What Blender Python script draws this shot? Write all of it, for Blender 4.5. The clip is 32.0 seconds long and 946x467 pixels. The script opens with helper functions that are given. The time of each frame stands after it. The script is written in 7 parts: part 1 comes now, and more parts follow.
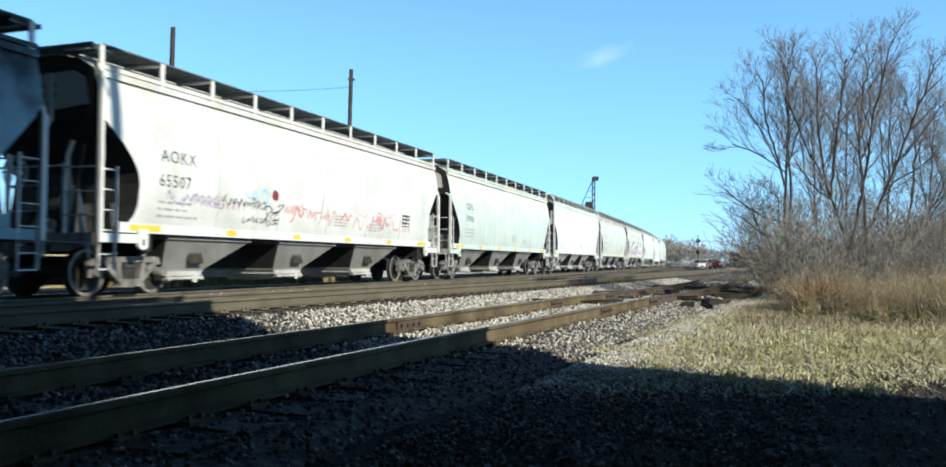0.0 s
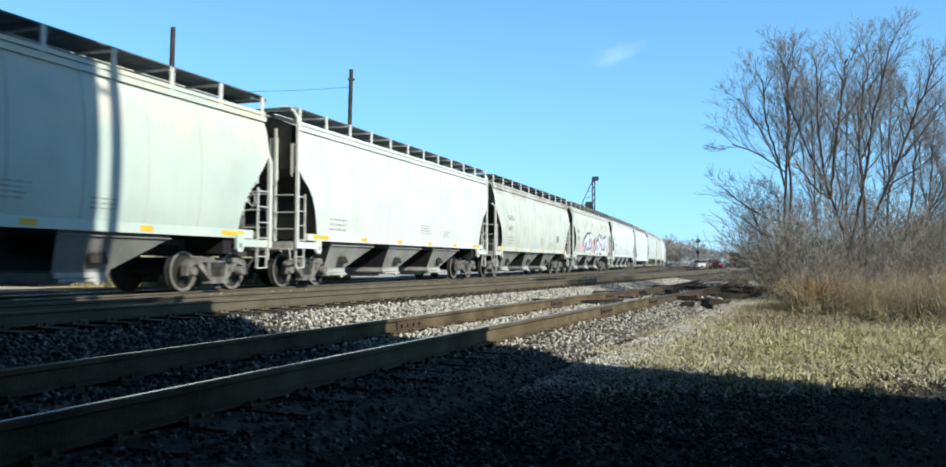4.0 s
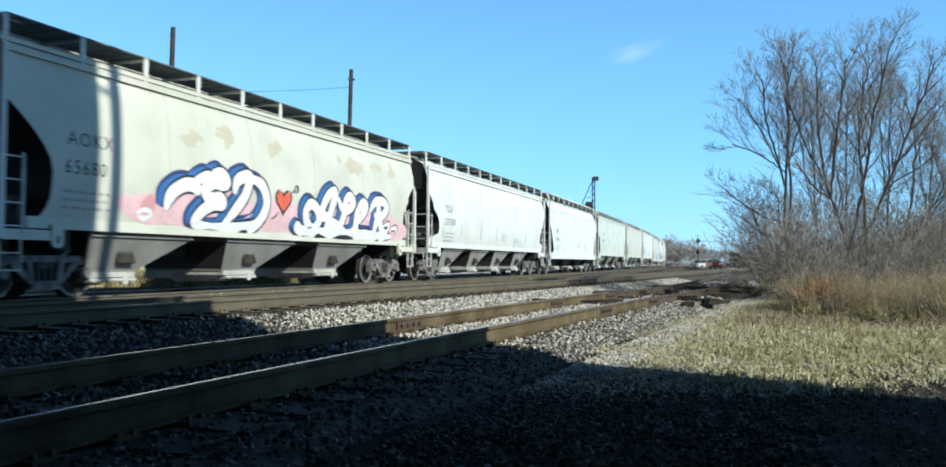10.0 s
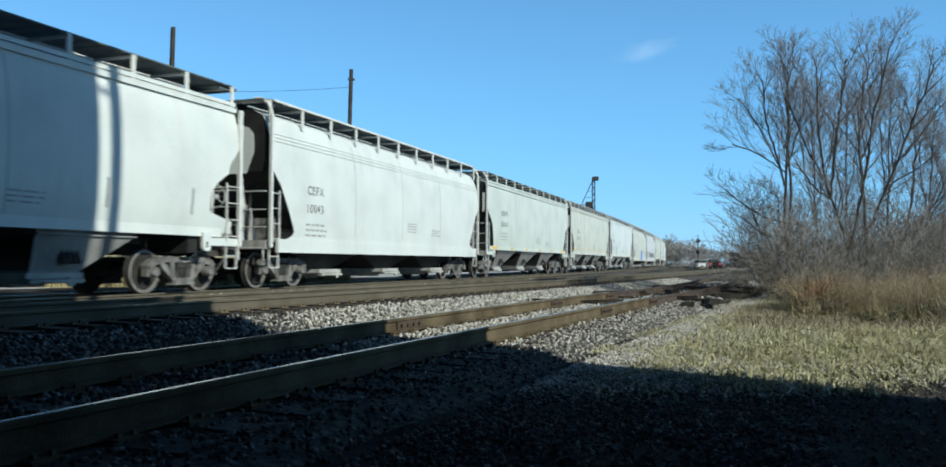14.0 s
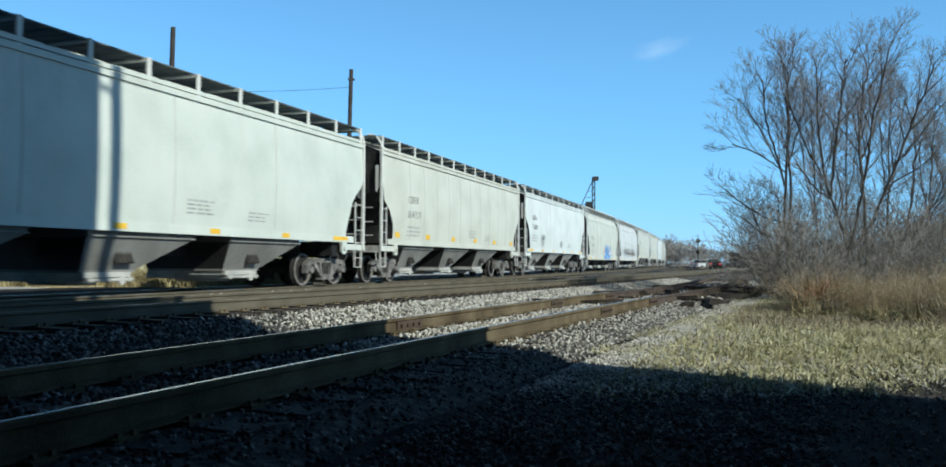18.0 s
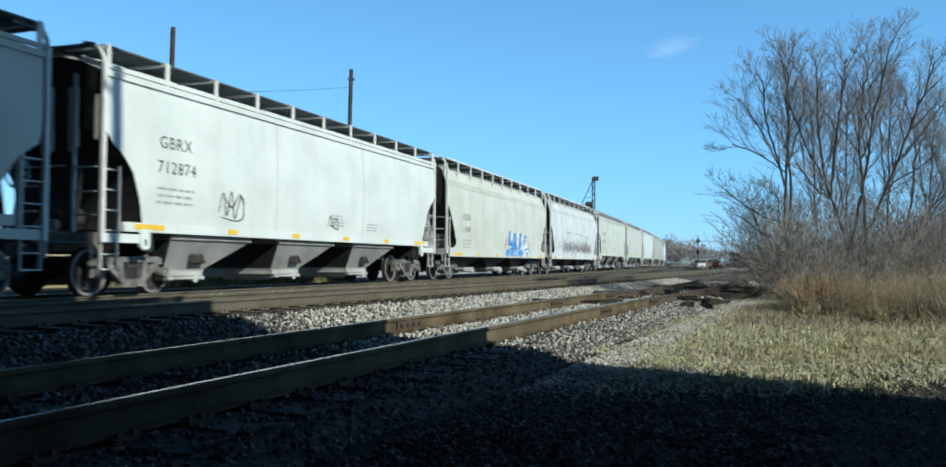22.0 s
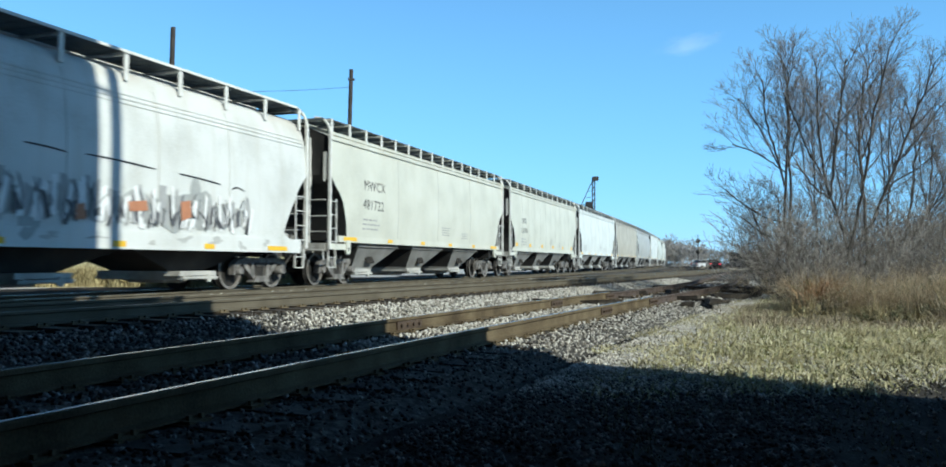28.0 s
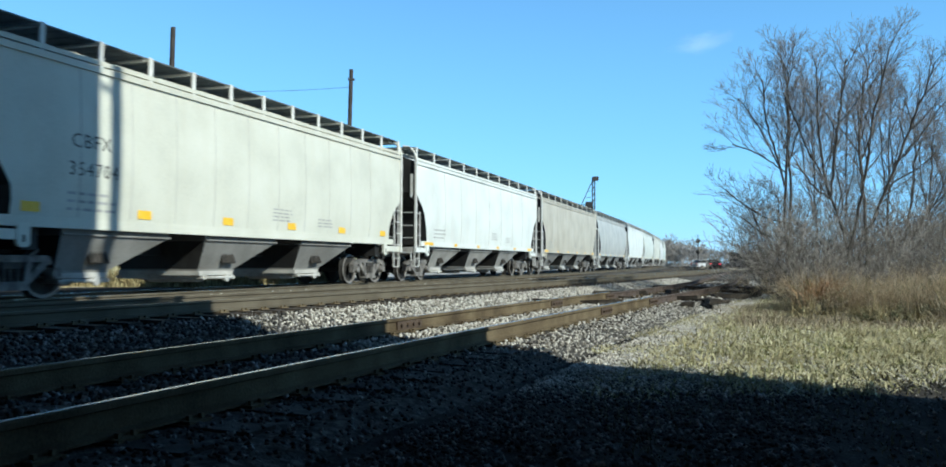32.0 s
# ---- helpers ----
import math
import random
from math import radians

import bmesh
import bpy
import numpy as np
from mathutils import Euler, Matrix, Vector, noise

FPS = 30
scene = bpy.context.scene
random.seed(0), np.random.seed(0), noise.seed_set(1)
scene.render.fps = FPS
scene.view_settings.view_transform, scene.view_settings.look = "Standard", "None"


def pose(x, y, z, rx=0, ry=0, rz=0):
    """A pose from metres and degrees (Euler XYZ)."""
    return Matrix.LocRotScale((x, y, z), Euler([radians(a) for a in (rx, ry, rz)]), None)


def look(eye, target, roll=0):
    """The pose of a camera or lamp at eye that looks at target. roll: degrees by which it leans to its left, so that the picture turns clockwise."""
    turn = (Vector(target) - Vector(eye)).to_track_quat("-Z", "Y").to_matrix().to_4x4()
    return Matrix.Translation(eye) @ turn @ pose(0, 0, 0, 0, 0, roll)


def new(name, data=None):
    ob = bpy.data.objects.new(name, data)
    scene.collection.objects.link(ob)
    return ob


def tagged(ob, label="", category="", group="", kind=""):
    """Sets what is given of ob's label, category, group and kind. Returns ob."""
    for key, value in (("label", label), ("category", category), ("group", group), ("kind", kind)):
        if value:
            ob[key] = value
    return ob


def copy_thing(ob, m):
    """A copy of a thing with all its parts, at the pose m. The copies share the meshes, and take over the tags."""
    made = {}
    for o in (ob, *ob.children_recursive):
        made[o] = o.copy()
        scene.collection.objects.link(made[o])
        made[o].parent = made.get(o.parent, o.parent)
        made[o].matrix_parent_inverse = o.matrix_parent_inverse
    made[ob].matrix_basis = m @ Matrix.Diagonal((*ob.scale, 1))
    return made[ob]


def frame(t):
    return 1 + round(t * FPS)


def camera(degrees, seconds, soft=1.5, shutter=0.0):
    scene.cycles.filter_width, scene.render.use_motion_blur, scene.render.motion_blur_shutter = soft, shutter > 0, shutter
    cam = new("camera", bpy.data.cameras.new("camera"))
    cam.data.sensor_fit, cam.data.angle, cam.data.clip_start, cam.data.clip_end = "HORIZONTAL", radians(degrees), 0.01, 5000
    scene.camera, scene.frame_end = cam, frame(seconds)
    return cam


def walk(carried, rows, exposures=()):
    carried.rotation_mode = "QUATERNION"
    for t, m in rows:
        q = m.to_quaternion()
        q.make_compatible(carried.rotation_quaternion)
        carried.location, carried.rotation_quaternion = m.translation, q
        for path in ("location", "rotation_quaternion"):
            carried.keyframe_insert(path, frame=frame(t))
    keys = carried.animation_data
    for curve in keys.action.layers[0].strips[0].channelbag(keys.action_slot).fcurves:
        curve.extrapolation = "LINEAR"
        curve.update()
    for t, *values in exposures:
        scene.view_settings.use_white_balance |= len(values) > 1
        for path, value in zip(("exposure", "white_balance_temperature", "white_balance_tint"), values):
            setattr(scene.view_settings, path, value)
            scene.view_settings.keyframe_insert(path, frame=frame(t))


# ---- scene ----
cam = camera(59.39, 32.0, soft=1.7, shutter=0.4)
EYE_Z = 0.692
# the clip's automatic exposure: seconds, stops, kelvin, tint
EXPOSURES = [(0, 0.32, 6600, 5), (3, 0.24, 6500, 4), (6, 0.17, 6400, 3), (9, 0.16, 6250, 2), (10, 0.17, 6250, 2), (11, 0.08, 6200, 1), (12, 0.0, 6200, 1), (13, -0.06, 6150, 0), (14.5, -0.22, 6100, 0), (17, -0.14, 6100, 0), (19, -0.09, 6100, 0), (22, -0.1, 6100, 0), (25, -0.04, 6100, 0), (28, 0.07, 6100, 0), (30, 0.12, 6100, 0), (32, 0.11, 6100, 0)]
_view = look((0, 0, EYE_Z), (0, 100, EYE_Z + 100 * math.tan(radians(1.983))), 0.224)
walk(cam, [(0, _view), (32, _view)], exposures=EXPOSURES)

# ---- sky and sun ----
SUN_EL = radians(30)
SUN_AZ = radians(131.3)
world = bpy.data.worlds.new("world")
scene.world = world
world.use_nodes = True
_n = world.node_tree.nodes
_sky = _n.new("ShaderNodeTexSky")
_sky.sky_type, _sky.sun_disc = "NISHITA", False
_sky.sun_elevation, _sky.sun_rotation = SUN_EL, SUN_AZ
_sky.air_density, _sky.dust_density, _sky.ozone_density = 1.1, 0.0, 4.0
_mix = _n.new("ShaderNodeMixRGB")
_mix.inputs["Color2"].default_value = (2.6, 5.6, 9.6, 1)
# paler and more even towards the horizon, deep blue overhead
_co, _sep, _low = _n.new("ShaderNodeTexCoord"), _n.new("ShaderNodeSeparateXYZ"), _n.new("ShaderNodeMapRange")
_low.inputs["From Min"].default_value, _low.inputs["From Max"].default_value = 0.0, 0.55
_low.inputs["To Min"].default_value, _low.inputs["To Max"].default_value = 0.6, 0.0
world.node_tree.links.new(_co.outputs["Generated"], _sep.inputs[0])
world.node_tree.links.new(_sep.outputs["Z"], _low.inputs["Value"])
world.node_tree.links.new(_low.outputs[0], _mix.inputs["Fac"])
_tint = _n.new("ShaderNodeMixRGB")
_tint.blend_type, _tint.inputs["Fac"].default_value, _tint.inputs["Color2"].default_value = "MULTIPLY", 1.0, (0.80, 1.0, 1.12, 1)
world.node_tree.links.new(_sky.outputs[0], _mix.inputs["Color1"])
world.node_tree.links.new(_mix.outputs[0], _tint.inputs["Color1"])
_deep = _n.new("ShaderNodeMapRange")
_deep.inputs["From Min"].default_value, _deep.inputs["From Max"].default_value = 0.34, 0.85
_deep.inputs["To Min"].default_value, _deep.inputs["To Max"].default_value = 1.0, 0.4
world.node_tree.links.new(_sep.outputs["Z"], _deep.inputs["Value"])
_over = _n.new("ShaderNodeVectorMath")
_over.operation = "SCALE"
world.node_tree.links.new(_tint.outputs[0], _over.inputs[0])
world.node_tree.links.new(_deep.outputs[0], _over.inputs["Scale"])
world.node_tree.links.new(_over.outputs[0], _n["Background"].inputs[0])
_n["Background"].inputs[1].default_value = 0.132
_sun = bpy.data.lights.new("sun", "SUN")
_sun.energy, _sun.angle, _sun.color = 5.0, radians(0.53), (1.0, 0.95, 0.84)
sun = new("sun", _sun)
_d = Vector((math.sin(SUN_AZ) * math.cos(SUN_EL), math.cos(SUN_AZ) * math.cos(SUN_EL), math.sin(SUN_EL)))
sun.matrix_world = look(_d * 100, (0, 0, 0))

# ---- materials ----


def material(name, colors, scale=3.0, rough=0.7, metal=0.0, bump=0.0, fine=40.0, per_object=0.0, streaks=0.0, streak_color=(0.1, 0.08, 0.06), island=0.0, spec=0.5, band=None):
    """A principled surface: two or three colours mixed by noise at two scales, with streaks that run down."""
    m = bpy.data.materials.new(name)
    m.use_nodes = True
    nt = m.node_tree
    n, ln = nt.nodes, nt.links
    b = n["Principled BSDF"]
    co = n.new("ShaderNodeTexCoord")
    n1 = n.new("ShaderNodeTexNoise")
    n1.inputs["Scale"].default_value, n1.inputs["Detail"].default_value = scale, 5
    n2 = n.new("ShaderNodeTexNoise")
    n2.inputs["Scale"].default_value, n2.inputs["Detail"].default_value = fine, 4
    ln.new(co.outputs["Object"], n1.inputs["Vector"])
    ln.new(co.outputs["Object"], n2.inputs["Vector"])
    add = n.new("ShaderNodeMath")
    add.operation = "MULTIPLY_ADD"
    ln.new(n2.outputs["Fac"], add.inputs[0])
    add.inputs[1].default_value = 0.45
    ln.new(n1.outputs["Fac"], add.inputs[2])
    fac = add.outputs[0]
    if per_object or island:
        if per_object:
            info = n.new("ShaderNodeObjectInfo").outputs["Random"]
        else:
            info = n.new("ShaderNodeNewGeometry").outputs["Random Per Island"]
        a2 = n.new("ShaderNodeMath")
        a2.operation = "MULTIPLY_ADD"
        ln.new(info, a2.inputs[0])
        a2.inputs[1].default_value = per_object or island
        ln.new(fac, a2.inputs[2])
        a3 = n.new("ShaderNodeMath")
        a3.operation = "SUBTRACT"
        ln.new(a2.outputs[0], a3.inputs[0])
        a3.inputs[1].default_value = 0.5 * (per_object or island)
        fac = a3.outputs[0]
    ramp = n.new("ShaderNodeValToRGB")
    ln.new(fac, ramp.inputs["Fac"])
    els = ramp.color_ramp.elements
    lo, hi = 0.5, 0.95
    k = len(colors)
    els[0].position, els[0].color = lo, (*colors[0], 1)
    els[1].position, els[1].color = hi, (*colors[-1], 1)
    for i in range(1, k - 1):
        e = els.new(lo + (hi - lo) * i / (k - 1))
        e.color = (*colors[i], 1)
    col = ramp.outputs["Color"]
    if streaks:
        mp = n.new("ShaderNodeMapping")
        mp.inputs["Scale"].default_value = (2.2, 1.0, 0.25)
        ln.new(co.outputs["Object"], mp.inputs["Vector"])
        n3 = n.new("ShaderNodeTexNoise")
        n3.inputs["Scale"].default_value, n3.inputs["Detail"].default_value = 1.3, 6
        ln.new(mp.outputs[0], n3.inputs["Vector"])
        r3 = n.new("ShaderNodeValToRGB")
        r3.color_ramp.elements[0].position, r3.color_ramp.elements[0].color = 0.5, (0, 0, 0, 1)
        r3.color_ramp.elements[1].position, r3.color_ramp.elements[1].color = 0.78, (streaks, streaks, streaks, 1)
        ln.new(n3.outputs["Fac"], r3.inputs["Fac"])
        mix = n.new("ShaderNodeMixRGB")
        ln.new(r3.outputs["Color"], mix.inputs["Fac"])
        ln.new(col, mix.inputs["Color1"])
        mix.inputs["Color2"].default_value = (*streak_color, 1)
        col = mix.outputs["Color"]
    if band:
        # dust that has settled along a height of the car, uneven
        z0, z1, color, most = band
        sp = n.new("ShaderNodeSeparateXYZ")
        ln.new(co.outputs["Object"], sp.inputs[0])
        mr = n.new("ShaderNodeMapRange")
        mr.inputs["From Min"].default_value, mr.inputs["From Max"].default_value = z0, z1
        ln.new(sp.outputs["Z"], mr.inputs["Value"])
        n4 = n.new("ShaderNodeTexNoise")
        n4.inputs["Scale"].default_value, n4.inputs["Detail"].default_value = 1.1, 6
        ln.new(co.outputs["Object"], n4.inputs["Vector"])
        r4 = n.new("ShaderNodeMapRange")
        r4.inputs["From Min"].default_value, r4.inputs["From Max"].default_value, r4.inputs["To Max"].default_value = 0.35, 0.65, most
        ln.new(n4.outputs["Fac"], r4.inputs["Value"])
        mu = n.new("ShaderNodeMath")
        mu.operation = "MULTIPLY"
        ln.new(mr.outputs[0], mu.inputs[0])
        ln.new(r4.outputs[0], mu.inputs[1])
        m4 = n.new("ShaderNodeMixRGB")
        ln.new(mu.outputs[0], m4.inputs["Fac"])
        ln.new(col, m4.inputs["Color1"])
        m4.inputs["Color2"].default_value = (*color, 1)
        col = m4.outputs["Color"]
    ln.new(col, b.inputs["Base Color"])
    b.inputs["Roughness"].default_value = rough
    b.inputs["Metallic"].default_value = metal
    b.inputs["Specular IOR Level"].default_value = spec
    if bump:
        bp = n.new("ShaderNodeBump")
        bp.inputs["Strength"].default_value, bp.inputs["Distance"].default_value = bump, 0.02
        ln.new(n2.outputs["Fac"], bp.inputs["Height"])
        ln.new(bp.outputs[0], b.inputs["Normal"])
    return m


def glow(name, color, strength):
    m = material(name, [color, color])
    b = m.node_tree.nodes["Principled BSDF"]
    b.inputs["Emission Color"].default_value = (*color, 1)
    b.inputs["Emission Strength"].default_value = strength
    return m


def grey(v, d=0.0):
    return (v + d, v, v - d)


M = {}
M["rail_side"] = material("rail_rust", [(0.062, 0.046, 0.029), (0.115, 0.088, 0.054), (0.17, 0.135, 0.084)], 2, 0.9, 0.0, 0.4, 60, spec=0.12)
M["rail_top"] = material("worn_rail_head", [grey(0.42), grey(0.58)], 6, 0.26, 0.95)
M["rail_main"] = material("rail_dusty", [(0.09, 0.077, 0.057), (0.14, 0.122, 0.092)], 2, 0.9, 0.0, 0.3, 60, spec=0.12)
M["tie"] = material("weathered_tie", [(0.025, 0.02, 0.016), (0.06, 0.048, 0.038), (0.12, 0.10, 0.082)], 5, 0.9, 0, 0.6, 70, per_object=0.3)
M["ballast"] = material("limestone_ballast", [(0.20, 0.182, 0.155), (0.38, 0.358, 0.315), (0.53, 0.505, 0.455), (0.64, 0.615, 0.565)], 6, 0.9, 0, 0.4, 60, island=0.45)
M["ballast_bed"] = material("ballast_bed", [(0.045, 0.041, 0.037), (0.10, 0.093, 0.083), (0.20, 0.188, 0.17)], 14, 1.0, 0, 1.0, 45, spec=0.05)
# dark stone colour that stands in for the foreground's deep shade
M["shade_stone"] = material("shade_dark_stone", [(0.05, 0.048, 0.046), (0.075, 0.072, 0.07), (0.12, 0.115, 0.112), (0.27, 0.26, 0.25)], 6, 0.9, 0, 0.4, 60, island=0.8, spec=0.2)
M["steel_dark"] = material("grimy_dark_steel", [grey(0.018), grey(0.035, 0.003), (0.07, 0.058, 0.048)], 4, 0.75, 0.0, 0.3, 50)
# black parts, and the shade put on the bays' slope sheets
M["black_and_shade"] = material("flat_black_and_shade", [grey(0.008), grey(0.014), grey(0.028, 0.002)], 2.5, 0.7, 0, 0.1, 50)
M["truck"] = material("dusty_cast_steel", [(0.075, 0.071, 0.067), (0.15, 0.142, 0.134), (0.27, 0.258, 0.245)], 5, 0.85, 0, 0.4, 50)
M["wheel_rim"] = material("worn_wheel_rim", [(0.16, 0.145, 0.13), (0.26, 0.24, 0.22), (0.36, 0.34, 0.32)], 5, 0.55, 0.4, 0.2, 50)
M["wheel"] = material("grimy_wheel_steel", [(0.010, 0.009, 0.008), (0.022, 0.020, 0.018), (0.045, 0.04, 0.036)], 5, 0.85, 0.0, 0.2, 50)
M["grating"] = material("galvanised_grating", [(0.09, 0.105, 0.105), (0.17, 0.19, 0.19)], 5, 0.6, 0.2)
M["yellow"] = material("yellow_reflective_tape", [(0.75, 0.42, 0.02), (0.85, 0.55, 0.05)], 4, 0.5)
M["ink"] = material("worn_black_lettering", [grey(0.03), grey(0.075)], 5, 0.65)
M["ink_faint"] = material("faded_lettering", [grey(0.26), grey(0.42)], 5, 0.7)
PAINT = {}
for _k, _c, _st, _sc in (
    ("white", [(0.67, 0.70, 0.675), (0.765, 0.795, 0.765), (0.81, 0.84, 0.81)], 0.18, (0.52, 0.39, 0.33)),
    ("white_dirty", [(0.63, 0.635, 0.605), (0.77, 0.78, 0.76), (0.83, 0.835, 0.82)], 0.32, (0.42, 0.39, 0.32)),
    ("cream", [(0.62, 0.62, 0.54), (0.71, 0.71, 0.62), (0.76, 0.76, 0.68)], 0.25, (0.52, 0.49, 0.40)),
    ("mint", [(0.56, 0.66, 0.61), (0.64, 0.73, 0.68), (0.70, 0.77, 0.72)], 0.25, (0.50, 0.49, 0.40)),
    ("grey_green", [(0.62, 0.66, 0.60), (0.71, 0.75, 0.69), (0.76, 0.79, 0.73)], 0.22, (0.50, 0.48, 0.41)),
    ("streaked", [(0.60, 0.62, 0.55), (0.70, 0.72, 0.65), (0.75, 0.77, 0.70)], 0.3, (0.46, 0.42, 0.33)),
    ("grey", [(0.42, 0.43, 0.42), (0.52, 0.53, 0.51), (0.60, 0.60, 0.57)], 0.5, (0.25, 0.22, 0.18)),
    ("tan", [(0.46, 0.42, 0.34), (0.56, 0.52, 0.43), (0.62, 0.58, 0.50)], 0.5, (0.28, 0.22, 0.16)),
    ("blue", [(0.20, 0.34, 0.42), (0.26, 0.42, 0.50), (0.34, 0.48, 0.54)], 0.4, (0.10, 0.10, 0.10)),
):
    _c = [tuple((0.88 if _k == "white" else 0.83) * v for v in q) for q in _c]
    PAINT[_k] = material("car_paint_" + _k, _c, 0.8, 0.5, 0, 0.05, 25, streaks=_st, streak_color=_sc, spec=0.35, band={"mint": (2.7, 3.6, (0.68, 0.64, 0.54), 1.0), "streaked": (3.75, 4.15, (0.30, 0.22, 0.14), 0.75), "white_dirty": (3.7, 4.2, (0.45, 0.38, 0.28), 0.45), "blue": (2.9, 3.3, (0.025, 0.03, 0.035), 1.0), "cream": (3.9, 4.3, (0.45, 0.40, 0.30), 0.35)}.get(_k))
# base tone set dark for the shaded foreground, where it lies bare
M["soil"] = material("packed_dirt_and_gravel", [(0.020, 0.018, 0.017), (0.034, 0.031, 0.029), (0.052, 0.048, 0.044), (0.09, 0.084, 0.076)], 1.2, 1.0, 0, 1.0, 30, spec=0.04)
M["straw"] = material("dry_grass", [(0.22, 0.18, 0.09), (0.39, 0.33, 0.175), (0.54, 0.47, 0.27)], 2.0, 0.85, island=0.5)
# shaded copy of the grass colours, for the foreground only
M["shade_grass"] = material("shade_darkened_grass", [(0.05, 0.05, 0.025), (0.10, 0.095, 0.045), (0.18, 0.16, 0.08)], 1.0, 0.9, island=0.5)
M["pale_grass"] = material("bleached_grass", [(0.28, 0.25, 0.13), (0.46, 0.42, 0.24), (0.61, 0.57, 0.37)], 0.6, 0.85, island=0.5)
M["green_grass"] = material("green_and_yellow_grass", [(0.13, 0.15, 0.045), (0.28, 0.29, 0.11), (0.44, 0.43, 0.20)], 1.0, 0.85, island=0.5)
M["weed"] = material("brown_weed_stalks", [(0.19, 0.15, 0.105), (0.33, 0.275, 0.19), (0.47, 0.41, 0.30)], 2.0, 0.9, island=0.5)
M["weed_red"] = material("russet_weeds", [(0.20, 0.09, 0.045), (0.30, 0.15, 0.075), (0.38, 0.24, 0.12)], 2.0, 0.9, island=0.5)
M["bark"] = material("grey_brown_bark", [(0.040, 0.036, 0.034), (0.075, 0.068, 0.063), (0.13, 0.12, 0.11)], 3, 0.9, 0, 0.6, 30)
M["twig"] = material("bare_twigs", [(0.125, 0.116, 0.114), (0.205, 0.193, 0.19), (0.305, 0.29, 0.285)], 1.0, 0.9, island=0.4)
M["seam"] = material("grimy_weld", [(0.40, 0.40, 0.37), (0.52, 0.52, 0.48)], 3, 0.8)
M["sage"] = material("grey_green_weed", [(0.07, 0.08, 0.04), (0.14, 0.15, 0.08), (0.24, 0.23, 0.14)], 2.0, 0.9, island=0.5)
# distance haze is mixed into this pale wood colour
M["hazed_wood"] = material("hazed_bare_wood", [(0.27, 0.245, 0.225), (0.36, 0.335, 0.31), (0.45, 0.42, 0.40)], 0.2, 0.95, island=0.4)
M["pole"] = material("old_creosote_pole", [(0.032, 0.028, 0.027), (0.062, 0.054, 0.05)], 3, 0.9, 0, 0.5, 30)
M["wall"] = material("dark_brick_wall", [(0.07, 0.05, 0.045), (0.12, 0.085, 0.075)], 0.8, 0.9)

# ---- mesh helpers ----


def box(bm, x0, x1, y0, y1, z0, z1, m=None):
    vs = [bm.verts.new((m @ Vector(c)) if m else c) for c in ((x0, y0, z0), (x1, y0, z0), (x1, y1, z0), (x0, y1, z0), (x0, y0, z1), (x1, y0, z1), (x1, y1, z1), (x0, y1, z1))]
    for f in ((0, 3, 2, 1), (4, 5, 6, 7), (0, 1, 5, 4), (1, 2, 6, 5), (2, 3, 7, 6), (3, 0, 4, 7)):
        bm.faces.new([vs[i] for i in f])
    return vs


def tube(bm, p0, p1, r0, r1=None, seg=8, cap=True):
    p0, p1 = Vector(p0), Vector(p1)
    r1 = r0 if r1 is None else r1
    q = (p1 - p0).to_track_quat("Z", "Y")
    rings = []
    for p, r in ((p0, r0), (p1, r1)):
        rings.append([bm.verts.new(p + q @ Vector((r * math.cos(2 * math.pi * i / seg), r * math.sin(2 * math.pi * i / seg), 0))) for i in range(seg)])
    for i in range(seg):
        j = (i + 1) % seg
        bm.faces.new((rings[0][i], rings[0][j], rings[1][j], rings[1][i]))
    if cap:
        bm.faces.new(rings[0][::-1])
        bm.faces.new(rings[1])


def turned(bm, profile, seg=24, axis="Y"):
    """A solid turned about an axis: profile of (along, radius)."""
    rings = []
    for a, r in profile:
        ring = []
        for i in range(seg):
            c, s = r * math.cos(2 * math.pi * i / seg), r * math.sin(2 * math.pi * i / seg)
            ring.append(bm.verts.new({"Y": (c, a, s), "Z": (c, s, a), "X": (a, c, s)}[axis]))
        rings.append(ring)
    for k in range(len(rings) - 1):
        for i in range(seg):
            j = (i + 1) % seg
            bm.faces.new((rings[k][i], rings[k][j], rings[k + 1][j], rings[k + 1][i]))
    bm.faces.new(rings[0][::-1])
    bm.faces.new(rings[-1])


def prism(bm, poly, y0, y1):
    """A polygon in x and z pushed out along y."""
    a = [bm.verts.new((x, y0, z)) for x, z in poly]
    b = [bm.verts.new((x, y1, z)) for x, z in poly]
    n = len(poly)
    bm.faces.new(a)
    bm.faces.new(b[::-1])
    for i in range(n):
        j = (i + 1) % n
        bm.faces.new((a[j], a[i], b[i], b[j]))


def catmull(pts, n=6):
    out = []
    for i in range(len(pts) - 1):
        p0, p1, p2, p3 = pts[max(i - 1, 0)], pts[i], pts[i + 1], pts[min(i + 2, len(pts) - 1)]
        for k in range(n):
            t = k / n
            out.append(tuple(0.5 * (2 * b + (c - a) * t + (2 * a - 5 * b + 4 * c - d) * t * t + (3 * b - a - 3 * c + d) * t ** 3) for a, b, c, d in zip(p0, p1, p2, p3)))
    out.append(tuple(pts[-1]))
    return out


def finish(bm, name, mats, smooth=False, bevel=0.0):
    if bevel:
        bmesh.ops.bevel(bm, geom=[e for e in bm.edges if e.is_manifold and e.calc_face_angle(0) > 0.6], offset=bevel, segments=1, affect="EDGES", clamp_overlap=True)
    bmesh.ops.recalc_face_normals(bm, faces=bm.faces)
    me = bpy.data.meshes.new(name)
    bm.to_mesh(me)
    bm.free()
    for m in (mats if isinstance(mats, (list, tuple)) else [mats]):
        me.materials.append(m)
    if smooth:
        me.shade_smooth()
        me.set_sharp_from_angle(angle=radians(40))
    return me


